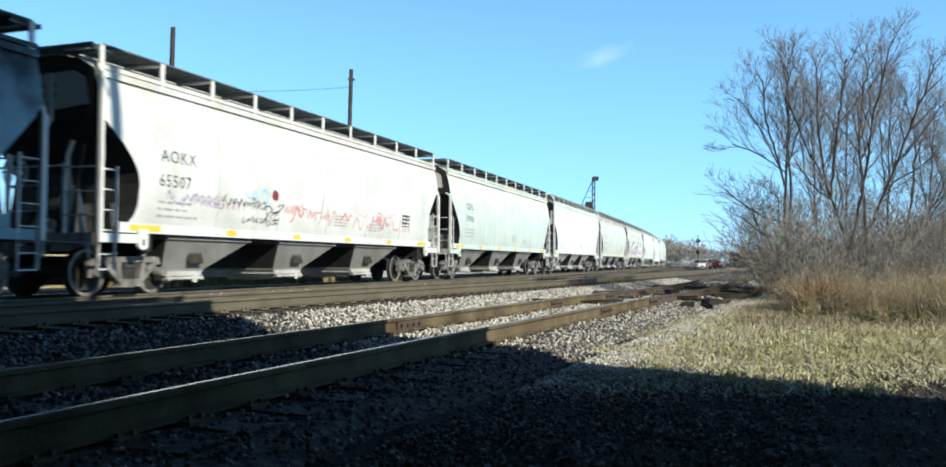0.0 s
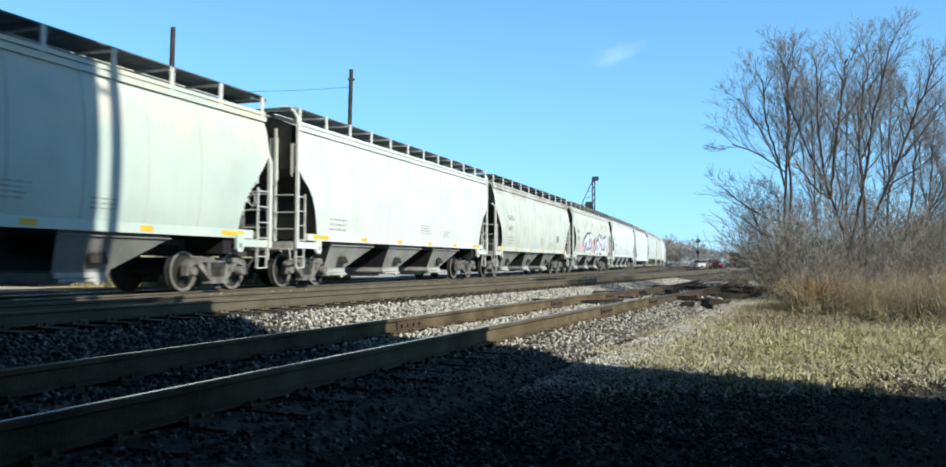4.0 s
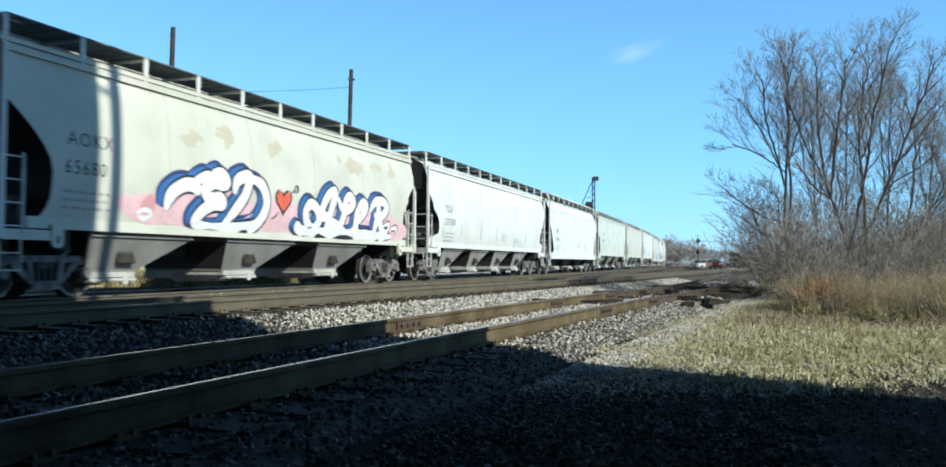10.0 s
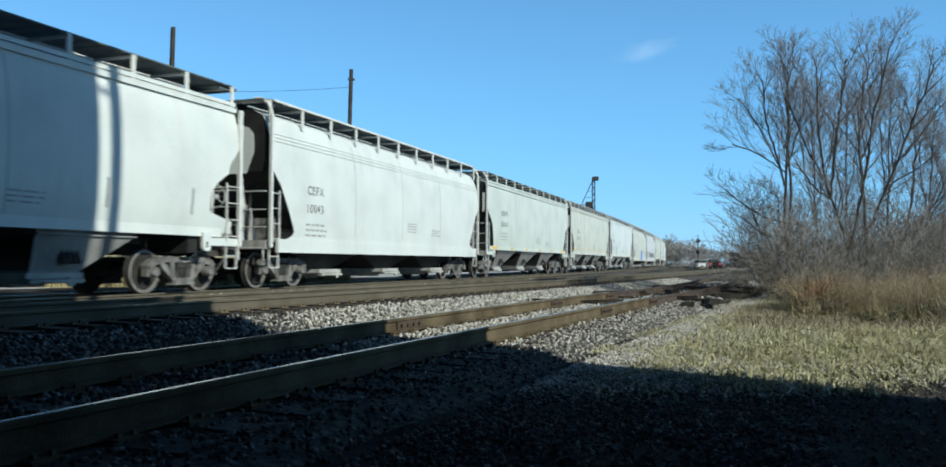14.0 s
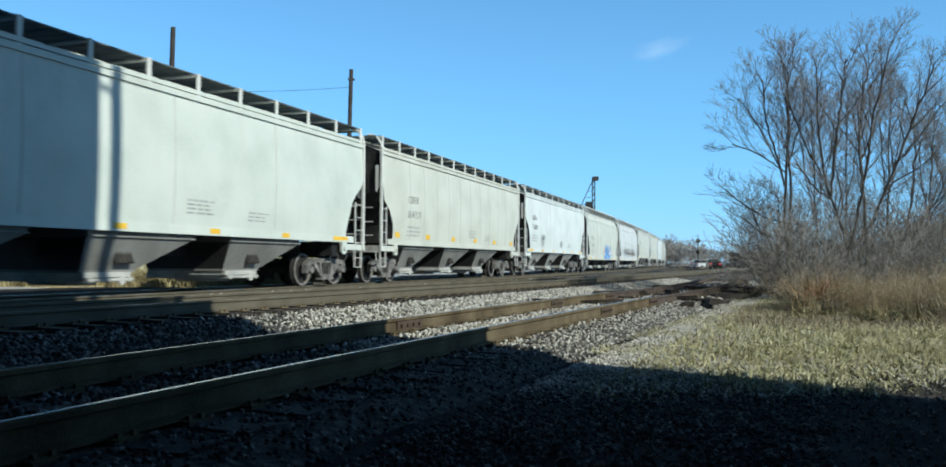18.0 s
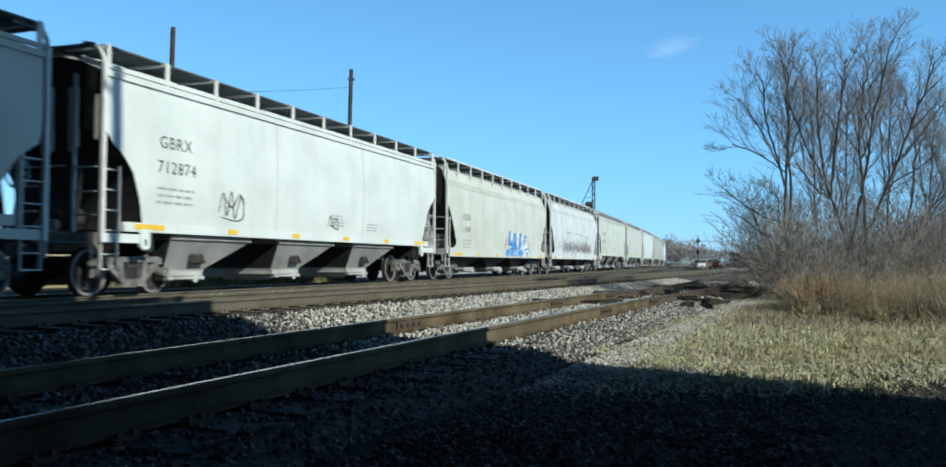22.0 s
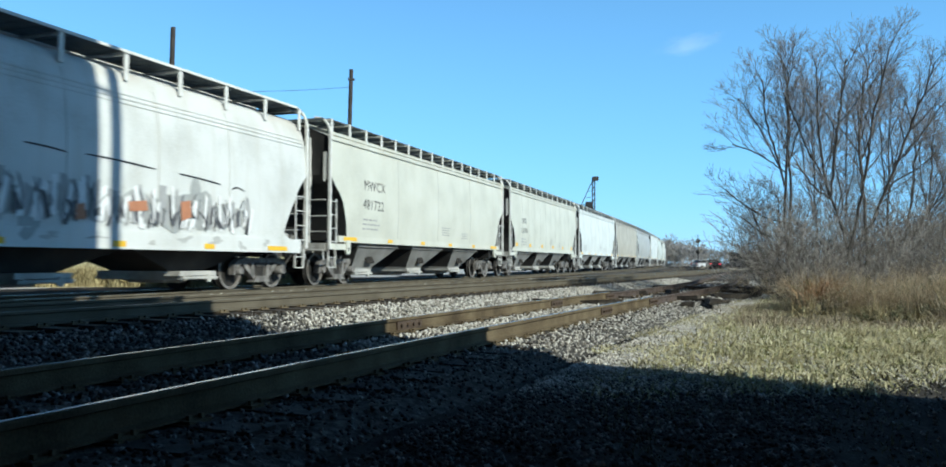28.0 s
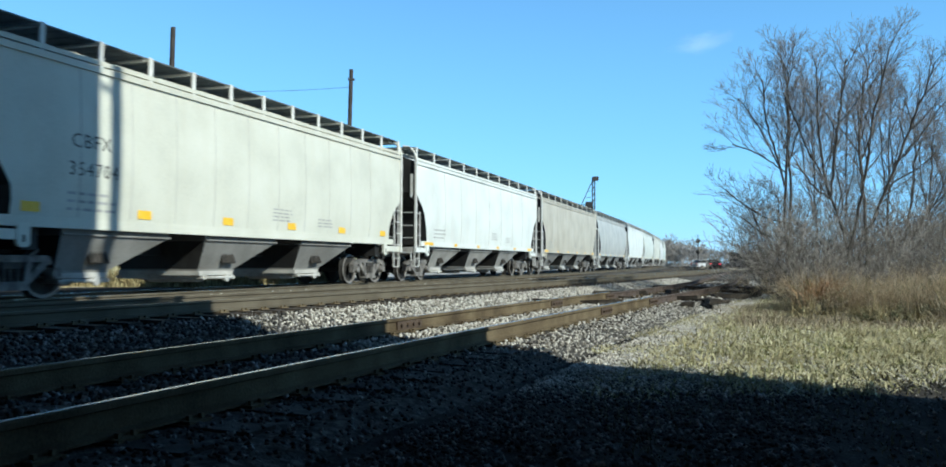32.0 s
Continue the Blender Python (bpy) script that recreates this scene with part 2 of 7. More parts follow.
def part(name, bm, mat, parent, label="", smooth=False, bevel=0.0):
    ob = new(name, finish(bm, name, mat, smooth, bevel) if isinstance(bm, bmesh.types.BMesh) else bm)
    ob.parent = parent
    return tagged(ob, label)


def loose(name, verts, faces, mat, parent=None):
    """A mesh of many loose pieces from arrays; faces all of one corner count."""
    verts, faces = np.asarray(verts, np.float32), np.asarray(faces, np.int32)
    me = bpy.data.meshes.new(name)
    k = faces.shape[1]
    me.vertices.add(len(verts))
    me.vertices.foreach_set("co", verts.ravel())
    me.loops.add(faces.size)
    me.loops.foreach_set("vertex_index", faces.ravel())
    me.polygons.add(len(faces))
    me.polygons.foreach_set("loop_start", np.arange(len(faces), dtype=np.int32) * k)
    me.update(calc_edges=True)
    me.materials.append(mat)
    ob = new(name, me)
    if parent:
        ob.parent = parent
    return ob


# ---- the lines of the tracks ----
class Line:
    """A track's centre line: the foot of the perpendicular from the origin lies at distance d, heading a (right of +y); bend(s) turns it left."""

    def __init__(self, d, a, bend, s0=-330.0, s1=520.0):
        self.s = np.arange(s0, s1 + 0.5, 1.0)
        self.a = np.array([a - bend(v) for v in self.s])
        dx, dy = np.sin(self.a), np.cos(self.a)
        x = np.concatenate([[0], np.cumsum((dx[1:] + dx[:-1]) / 2)])
        y = np.concatenate([[0], np.cumsum((dy[1:] + dy[:-1]) / 2)])
        i = int(round(-s0))
        self.x, self.y = x - x[i] - d * math.cos(a), y - y[i] + d * math.sin(a)

    def at(self, s, off=0.0):
        """Place at s, off metres to the right, and the heading there."""
        a = np.interp(s, self.s, self.a)
        return np.interp(s, self.s, self.x) + off * np.cos(a), np.interp(s, self.s, self.y) - off * np.sin(a), a


MAIN = Line(13.028, 0.3487, lambda s: 0.000636 * max(s, -15))
MIDDLE = Line(9.52, 0.431, lambda s: 0.000636 * s if s > 0 else min(0.082, -0.004 * s))
SIDING = Line(3.95, 0.368, lambda s: -0.0033 * s if s < 20 else -0.066 + 0.0060 * (s - 20) if s < 37 else 0.036)
MAIN_Z, MIDDLE_Z, SIDING_Z = 0.014, 0.106, 0.0

# ---- ground ----


def ground_height(x, y):
    """Nearly flat, with a low bank beyond the railway and a slight rise under the scrub."""
    z = -0.30 + 0.03 * noise.noise(Vector((x * 0.35, y * 0.35, 0)))
    lateral = -(x - MAIN.at(0)[0]) * math.cos(0.33) + (y - MAIN.at(0)[1]) * math.sin(0.33)
    if 26 < lateral < 400 and y < 170:
        z += 1.25 * min(1, (lateral - 26) / 9) * min(1, (170 - y) / 40)
    right = x * math.cos(0.4) - y * math.sin(0.4)
    if right > 1.5 and y > 8:
        z += 0.35 * min(1, (right - 1.5) / 5) * min(1, (y - 8) / 8)
    return z


def build_ground():
    def steps(lo, hi):
        v = list(np.arange(-40, 60.1, 1.0))
        k = 1.0
        while v[-1] < hi:
            k *= 1.25
            v.append(v[-1] + k)
        k = 1.0
        while v[0] > lo:
            k *= 1.25
            v.insert(0, v[0] - k)
        return v
    xs, ys = steps(-2500, 2500), steps(-400, 4000)
    verts = [(x, y, ground_height(x, y)) for y in ys for x in xs]
    w = len(xs)
    faces = [(j * w + i, j * w + i + 1, (j + 1) * w + i + 1, (j + 1) * w + i) for j in range(len(ys) - 1) for i in range(w - 1)]
    ob = loose("ground", verts, faces, M["soil"])
    ob.data.shade_smooth()
    tagged(ob, "flat packed dirt and pale gravel ground beside the railway", "ground", kind="structure")


build_ground()

# ---- tracks ----
RAIL_PROFILE = [(-0.075, -0.175), (0.075, -0.175), (0.075, -0.160), (0.014, -0.145), (0.010, -0.048), (0.036, -0.036), (0.037, -0.010), (0.030, -0.002), (0.018, 0.0), (-0.018, 0.0), (-0.030, -0.002), (-0.037, -0.010), (-0.036, -0.036), (-0.010, -0.048), (-0.014, -0.145), (-0.075, -0.160)]


def rail_mesh(line, off, z, s0, s1, mats, step=1.5):
    bm = bmesh.new()
    ss = list(np.arange(s0, s1, step)) + [s1]
    rings = []
    for s in ss:
        x, y, a = line.at(s, off)
        rings.append([bm.verts.new((x + u * math.cos(a), y - u * math.sin(a), z + w)) for u, w in RAIL_PROFILE])
    n = len(RAIL_PROFILE)
    for k in range(len(rings) - 1):
        for i in range(n):
            j = (i + 1) % n
            f = bm.faces.new((rings[k][i], rings[k][j], rings[k + 1][j], rings[k + 1][i]))
            f.material_index = 1 if i == 8 else 0
    bm.faces.new(rings[0])
    bm.faces.new(rings[-1][::-1])
    return finish(bm, "rail", mats)


def tie_mesh():
    bm = bmesh.new()
    box(bm, -1.3, 1.3, -0.115, 0.115, -0.17, 0)
    return finish(bm, "tie", M["tie"], bevel=0.012)


TIE = tie_mesh()


def plate_mesh():
    bm = bmesh.new()
    for o in (-0.7525, 0.7525):
        box(bm, o - 0.14, o + 0.14, -0.09, 0.09, 0.0, 0.018)
        for u in (-0.1, 0.1):
            for v in (-0.05, 0.05):
                box(bm, o + u - 0.012, o + u + 0.012, v - 0.012, v + 0.012, 0.018, 0.045)
    return finish(bm, "tie_plate", M["rail_side"])


PLATES = plate_mesh()


def joint_mesh():
    bm = bmesh.new()
    for sgn in (-1, 1):
        box(bm, -0.33, 0.33, sgn * 0.014, sgn * 0.036, -0.15, -0.045)
        for i in range(4):
            x = -0.24 + i * 0.16
            tube(bm, (x, sgn * 0.03, -0.095), (x, sgn * 0.065, -0.095), 0.022, seg=6)
    return finish(bm, "joint_bar", M["rust_dark"])


M["rust_black"] = material("blackened_rust", [(0.03, 0.022, 0.018), (0.07, 0.05, 0.04), (0.11, 0.085, 0.07)], 5, 0.9, 0, 0.5, 60)
M["rust_dark"] = material("dark_rust", [(0.045, 0.03, 0.02), (0.09, 0.06, 0.04)], 6, 0.85, 0, 0.5, 60)
JOINT = joint_mesh()


def build_track(name, label, line, z, s0, s1, rail_mat, tie_range, joints=(), old=None):
    track = tagged(new(name), label, "railway track", "railway tracks", "structure")
    cuts = {-1: [s0], 1: [s0]}
    for side, s in joints:
        cuts[side].append(s)
    for side in (-1, 1):
        cs = sorted(cuts[side]) + [s1]
        for a, b in zip(cs[:-1], cs[1:]):
            worn = old and b == s1
            part("rail", rail_mesh(line, side * 0.7525, z - (0.02 if worn else 0), a + 0.004, b - 0.004, [old, old] if worn else [rail_mat, M["rail_top"]]), None, track, "dark rusted rail" if worn else "")
    for side, s in joints:
        x, y, a = line.at(s, side * 0.7525)
        j = part("joint_bar", JOINT, None, track, "rusty bolted joint bars")
        j.matrix_basis = pose(x, y, z, 0, 0, 90 - math.degrees(a))
    rng = random.Random(5)
    s = tie_range[0]
    while s < tie_range[1]:
        x, y, a = line.at(s)
        m = pose(x, y, z - 0.193, rng.uniform(-0.4, 0.4), 0, -math.degrees(a) + rng.uniform(-1.2, 1.2))
        part("tie", TIE, None, track).matrix_basis = m
        part("tie_plate", PLATES, None, track).matrix_basis = m
        s += 0.52 + rng.uniform(-0.03, 0.03)
    return track


build_track("siding_track", "rusty siding track with bolted rail joints and half-buried ties", SIDING, SIDING_Z, -8, 85, M["rail_side"], (-4, 48), [(-1, 9.5), (-1, 15.6), (1, 13.6), (1, 17.3), (-1, 19.5)], M["rust_black"])
build_track("middle_track", "empty middle track with dusty tan rails on dark ties", MIDDLE, MIDDLE_Z, -34, 190, M["rail_main"], (0, 70))
build_track("main_track", "main track carrying the freight train", MAIN, MAIN_Z, -60, 420, M["rail_main"], (4, 60))


def bed(name, label, line, z, half, foot, low, s0, s1, drop=0.0):
    """A ballast bed: flat top, sloping shoulders."""
    bm = bmesh.new()
    top = z - drop
    prof = [(-half - foot, low), (-half, top - 0.215), (-0.9, top - 0.205), (0, top - 0.215), (0.9, top - 0.205), (half, top - 0.215), (half + foot, low)]
    rows = []
    for s in np.arange(s0, s1, 1.0):
        row = []
        for u, w in prof:
            x, y, a = line.at(s, u)
            row.append(bm.verts.new((x, y, w + 0.02 * noise.noise(Vector((x * 1.7, y * 1.7, 3))))))
        rows.append(row)
    for k in range(len(rows) - 1):
        for i in range(len(prof) - 1):
            bm.faces.new((rows[k][i], rows[k][i + 1], rows[k + 1][i + 1], rows[k + 1][i]))
    ob = new(name, finish(bm, name, M["ballast_bed"], smooth=True))
    tagged(ob, label, "ballast", kind="structure")


bed("ballast_bed_main", "pale crushed-stone ballast under the main track", MAIN, MAIN_Z, 1.75, 1.0, -0.42, -60, 420)
bed("ballast_bed_middle", "pale crushed-stone ballast under the middle track", MIDDLE, MIDDLE_Z, 1.6, 1.3, -0.42, -40, 190, 0.05)
bed("ballast_bed_siding", "dirty crushed-stone ballast under the siding", SIDING, SIDING_Z, 1.5, 0.7, -0.42, -25, 85)

# ---- the tall building that shades the foreground ----


def build_elevator():
    """Only its plain walls: it stands beside the camera, between it and the sun."""
    ob = tagged(new("grain_elevator"), "tall plain dark brick building throwing long shade", "building")
    # taller than its shadow edge needs, so that it holds back more skylight
    h, a = 30.0, 0.78
    m = Matrix.Translation((5.45, 4.28, -0.5)) @ pose(0, 0, 0, 0, 0, -math.degrees(a))
    bm = bmesh.new()
    box(bm, 0, 12, -26, 0, 0, h, m)
    part("wall", bm, M["wall"], ob)
    bm = bmesh.new()
    tube(bm, m @ Vector((0.3, 0.40, 8.6)), m @ Vector((0.3, 0.40, h)), 0.13, seg=12)
    for z in (8.8, 14.0, 20.0):
        box(bm, 0.24, 0.36, 0.0, 0.3, z, z + 0.06, m)
    part("downspout", bm, M["wall"], ob)
    # unseen block on piers over the tracks, added behind the camera to cut skylight
    bm = bmesh.new()
    box(bm, -45, 0.0, -26, -3.6, 7.2, 28, m)
    for y in (-24, -8):
        box(bm, -45, -43.5, y - 0.75, y + 0.75, 0, 7.2, m)
    part("skylight_block", bm, M["wall"], ob)


build_elevator()

# ---- poles, wire, mast, signal ----


def place(px, d, z=0.0):
    """A spot d metres ahead at a sideways slope px."""
    return (px * d, d, z)


def utility_pole(x, y, h, lean, arms, label):
    pole = tagged(new("utility_pole"), label, "pole", "poles beyond the train")
    pole.matrix_basis = pose(x, y, ground_height(x, y) - 0.1, 0, lean, 0)
    bm = bmesh.new()
    n = 8
    for i in range(n):
        tube(bm, (0, 0, h * i / n), (0, 0, h * (i + 1) / n), 0.17 - 0.05 * i / n, 0.17 - 0.05 * (i + 1) / n, 10, cap=(i in (0, n - 1)))
    part("shaft", bm, M["pole"], pole, smooth=True)
    for z, w, ang in arms:
        bm = bmesh.new()
        box(bm, -w / 2, w / 2, -0.16, -0.06, z, z + 0.12)
        c = part("bracket", bm, M["pole"], pole)
        c.rotation_euler.z = radians(ang)
    return pole


utility_pole(-15.2, 41.0, 12.75, 0.9, [], "bare weathered wooden utility pole beyond the train")
utility_pole(-7.85, 51.0, 13.0, 1.2, [(12.3, 0.4, 20)], "bare weathered wooden utility pole holding one wire")
utility_pole(-29.0, 70.0, 16.6, 0, [], "far wooden utility pole behind the train")


def build_wire():
    a, b = Vector((-7.6, 51.0, 11.5)), Vector((-29.0, 70.0, 15.6))
    bm = bmesh.new()
    pts = []
    for i in range(17):
        t = i / 16
        p = a.lerp(b, t)
        p.z -= 1.6 * t * (1 - t)
        pts.append(p)
    rings = [[bm.verts.new(p + Vector((0.010 * math.cos(k * 1.257), 0.007 * math.cos(k * 1.257), 0.013 * math.sin(k * 1.257)))) for k in range(5)] for p in pts]
    for p, q in zip(rings[:-1], rings[1:]):
        for k in range(5):
            bm.faces.new((p[k], p[(k + 1) % 5], q[(k + 1) % 5], q[k]))
    ob = new("overhead_wire", finish(bm, "overhead_wire", M["pole"]))
    tagged(ob, "thin dark overhead wire strung between poles", "wire")


build_wire()


def build_mast():
    d = 95.0
    x = (984 - 784) / 1374.7 * d
    mast = tagged(new("loading_mast"), "tall dark mast with a slanting stay and a box", "mast")
    mast.location = (x, d, ground_height(x, d))
    h = (434.6 - 293) / 1374.7 * d + 0.69 + 0.3
    bm = bmesh.new()
    for s in (-1, 1):
        for t in (-1, 1):
            tube(bm, (s * 0.16, t * 0.16, 0), (s * 0.13, t * 0.13, h), 0.05, seg=6)
    for i in range(14):
        z = h * i / 14
        z1 = h * (i + 1) / 14
        for s in (-1, 1):
            tube(bm, (-0.16, s * 0.16, z), (0.16, s * 0.16, z1), 0.03, seg=4)
            tube(bm, (s * 0.16, -0.16, z), (s * 0.16, 0.16, z1), 0.03, seg=4)
    part("shaft", bm, M["pole"], mast)
    bm = bmesh.new()
    tube(bm, (-0.1, 0, h - 0.3), (-1.6, 0, h - 3.6), 0.05, seg=6)
    tube(bm, (-1.6, 0, h - 3.6), (-1.8, 0, h - 5.0), 0.06, seg=6)
    for i in range(4):
        t = (i + 0.5) / 4
        tube(bm, (-0.1, 0, h - 0.6 - 2.6 * t), (-0.1 - 1.5 * t, 0, h - 0.3 - 3.3 * t), 0.025, seg=4)
    part("stay", bm, M["pole"], mast)
    bm = bmesh.new()
    box(bm, -0.9, -0.1, -0.3, 0.3, h - 3.6, h - 2.8)
    part("box", bm, M["black_and_shade"], mast, bevel=0.03)
    bm = bmesh.new()
    box(bm, -0.1, 0.55, -0.25, 0.25, h - 0.35, h + 0.1)
    part("head", bm, M["pole"], mast)


build_mast()


def build_signal():
    d = 110.0
    x = (1157 - 784) / 1374.7 * d
    sig = tagged(new("railway_signal"), "thin railway signal mast with two round black heads", "signal")
    sig.location = (x, d, -0.3)
    top = (434.6 - 388) / 1374.7 * d + 1.0
    bm = bmesh.new()
    tube(bm, (0, 0, 0), (0, 0, top), 0.055, seg=8)
    part("mast", bm, M["pole"], sig)
    for yy in (398, 416):
        z = (434.6 - yy) / 1374.7 * d + 1.0
        bm = bmesh.new()
        turned(bm, [(-0.10, 0.28), (-0.06, 0.30), (0.0, 0.30)], 16)
        box(bm, -0.13, 0.13, 0.0, 0.3, -0.2, 0.2)
        turned(bm, [(-0.30, 0.13), (-0.10, 0.13)], 12)
        hd = part("signal_head", bm, M["black_and_shade"], sig)
        hd.location.z = z
    return sig


build_signal()


def far_car(x, y, rz, paint, label, lit):
    car = tagged(new("car"), label, "car")
    car.matrix_basis = pose(x, y, -0.25, 0, 0, rz)
    bm = bmesh.new()
    prism(bm, [(-2.2, 0.35), (2.2, 0.35), (2.25, 0.75), (1.2, 0.95), (-2.1, 0.98), (-2.25, 0.7)], -0.88, 0.88)
    part("body", bm, paint, car, bevel=0.06)
    bm = bmesh.new()
    prism(bm, [(-1.9, 0.95), (1.1, 0.93), (0.45, 1.42), (-1.3, 1.45)], -0.78, 0.78)
    part("cabin", bm, M["glass"], car, bevel=0.05)
    bm = bmesh.new()
    prism(bm, [(-1.35, 1.44), (0.4, 1.41), (0.35, 1.49), (-1.25, 1.5)], -0.76, 0.76)
    part("roof", bm, paint, car)
    for wx in (-1.35, 1.35):
        for wy in (-0.8, 0.8):
            bm = bmesh.new()
            turned(bm, [(-0.1, 0.3), (0.1, 0.3)], 16)
            w = part("wheel", bm, M["black_and_shade"], car)
            w.location = (wx, wy, 0.31)
    for wy in (-0.62, 0.62):
        bm = bmesh.new()
        box(bm, -2.30, -2.2, wy - 0.16, wy + 0.16, 0.72, 0.92)
        part("tail_light", bm, lit, car, "red tail light")
    return car


M["glass"] = material("dark_car_glass", [grey(0.02), grey(0.03)], 1, 0.1)
M["silver_paint"] = material("silver_car_paint", [grey(0.55), grey(0.65)], 2, 0.35)
M["red_paint"] = material("red_car_paint", [(0.45, 0.03, 0.04), (0.55, 0.05, 0.06)], 2, 0.35)
M["dark_paint"] = material("dark_car_paint", [(0.03, 0.02, 0.025), (0.05, 0.03, 0.035)], 2, 0.35)
M["tail"] = glow("lit_tail_light", (1.0, 0.04, 0.06), 1.0)
_d = 130.0
far_car((1170 - 784) / 1374.7 * _d, _d, 20, M["silver_paint"], "pale silver car stopped at the far crossing", M["red_paint"])
far_car((1203 - 784) / 1374.7 * 118, 124, 80, M["dark_paint"], "dark car with lit red tail lights at the far crossing", M["tail"])


def cloud_builder():
    """A thin wisp of high cloud."""
    m = bpy.data.materials.new("cloud_wisp")
    m.use_nodes = True
    n, ln = m.node_tree.nodes, m.node_tree.links
    b = n["Principled BSDF"]
    b.inputs["Base Color"].default_value, b.inputs["Roughness"].default_value = (0.9, 0.9, 0.92, 1), 1.0
    co = n.new("ShaderNodeTexCoord")
    mp = n.new("ShaderNodeMapping")
    mp.inputs["Scale"].default_value = (0.018, 0.018, 0.045)
    ns = n.new("ShaderNodeTexNoise")
    ns.inputs["Scale"].default_value, ns.inputs["Detail"].default_value = 1.0, 8
    ln.new(co.outputs["Object"], mp.inputs[0])
    ln.new(mp.outputs[0], ns.inputs["Vector"])
    # fades towards the rim of the wisp
    vm = n.new("ShaderNodeVectorMath")
    vm.operation = "MULTIPLY"
    vm.inputs[1].default_value = (1 / 140, 0, 1 / 44)
    ln.new(co.outputs["Object"], vm.inputs[0])
    le = n.new("ShaderNodeVectorMath")
    le.operation = "LENGTH"
    ln.new(vm.outputs[0], le.inputs[0])
    su = n.new("ShaderNodeMath")
    su.operation = "SUBTRACT"
    ln.new(ns.outputs["Fac"], su.inputs[0])
    ln.new(le.outputs["Value"], su.inputs[1])
    rp = n.new("ShaderNodeMapRange")
    rp.inputs["From Min"].default_value, rp.inputs["From Max"].default_value = -0.3, 0.35
    rp.inputs["To Max"].default_value = 0.14
    ln.new(su.outputs[0], rp.inputs["Value"])
    ln.new(rp.outputs[0], b.inputs["Alpha"])
    bm = bmesh.new()
    rows = [[bm.verts.new((x, 6 * math.sin(x * 0.03) + 4 * math.cos(z * 0.07), z)) for x in range(-150, 151, 20)] for z in range(-60, 61, 15)]
    for a, c in zip(rows[:-1], rows[1:]):
        for i in range(len(a) - 1):
            bm.faces.new((a[i], a[i + 1], c[i + 1], c[i]))
    ob = new("cloud", finish(bm, "cloud", m, smooth=True))
    return tagged(ob, "small thin white cloud drifting in the blue sky", "cloud")


cloud = cloud_builder()


def CLOUD_POSE(t):
    d = 2600.0
    x, y = 1000 + 165 * t / 32, 90 - 24 * t / 32
    return pose((x - 784) / 1374.7 * d, d, (434.6 - y) / 1374.7 * d + 0.7, 0, -22 + 8 * t / 32, 0)

# ---- loose stones, grass, scrub and trees ----
RNG = np.random.default_rng(7)


def spot(px, d):
    return (px - 784) / 1374.7 * d, d


def stones(name, label, pts, sizes, mat, seed, thing=True):
    """Many small broken stones, each a squashed eight-sided lump."""
    rng = np.random.default_rng(seed)
    n = len(pts)
    base = np.array([(1, 0, 0), (0, 1, 0), (-1, 0, 0), (0, -1, 0), (0.3, 0.3, 0.8), (-0.35, -0.2, 0.75), (0, 0, -0.6)], np.float32)
    faces = np.array([(0, 1, 4), (1, 5, 4), (1, 2, 5), (2, 3, 5), (3, 4, 5), (3, 0, 4), (1, 0, 6), (2, 1, 6), (3, 2, 6), (0, 3, 6)], np.int32)
    v = np.repeat(base[None], n, 0) * rng.uniform(0.65, 1.35, (n, 7, 3))
    v *= (np.asarray(sizes)[:, None] * rng.uniform(0.6, 1.2, (n, 3)))[:, None, :]
    ang = rng.uniform(0, 6.283, n)
    tilt = rng.uniform(-0.6, 0.6, n)
    c, s = np.cos(tilt)[:, None], np.sin(tilt)[:, None]
    y, z = v[:, :, 1] * c - v[:, :, 2] * s, v[:, :, 1] * s + v[:, :, 2] * c
    v[:, :, 1], v[:, :, 2] = y, z
    c, s = np.cos(ang)[:, None], np.sin(ang)[:, None]
    x, y = v[:, :, 0] * c - v[:, :, 1] * s, v[:, :, 0] * s + v[:, :, 1] * c
    v[:, :, 0], v[:, :, 1] = x, y
    v += np.asarray(pts)[:, None, :]
    f = (faces[None] + 7 * np.arange(n)[:, None, None]).reshape(-1, 3)
    ob = loose(name, v.reshape(-1, 3), f, mat)
    return tagged(ob, label, "ballast", kind="stuff")


def along(line, n, s0, s1, u0, u1, z_of_u, seed, bias=1.0):
    """Spots along a track, thicker near its start."""
    rng = np.random.default_rng(seed)
    s = s0 + (s1 - s0) * rng.random(n) ** bias
    u = rng.uniform(u0, u1, n)
    x, y, _ = line.at(s, u)
    return np.stack([x, y, z_of_u(u)], 1), s, u


def bed_z(z, half, foot, low):
    return lambda u: np.where(abs(u) < half, z - 0.205, z - 0.215 + (low - z + 0.215) * (abs(u) - half) / foot)


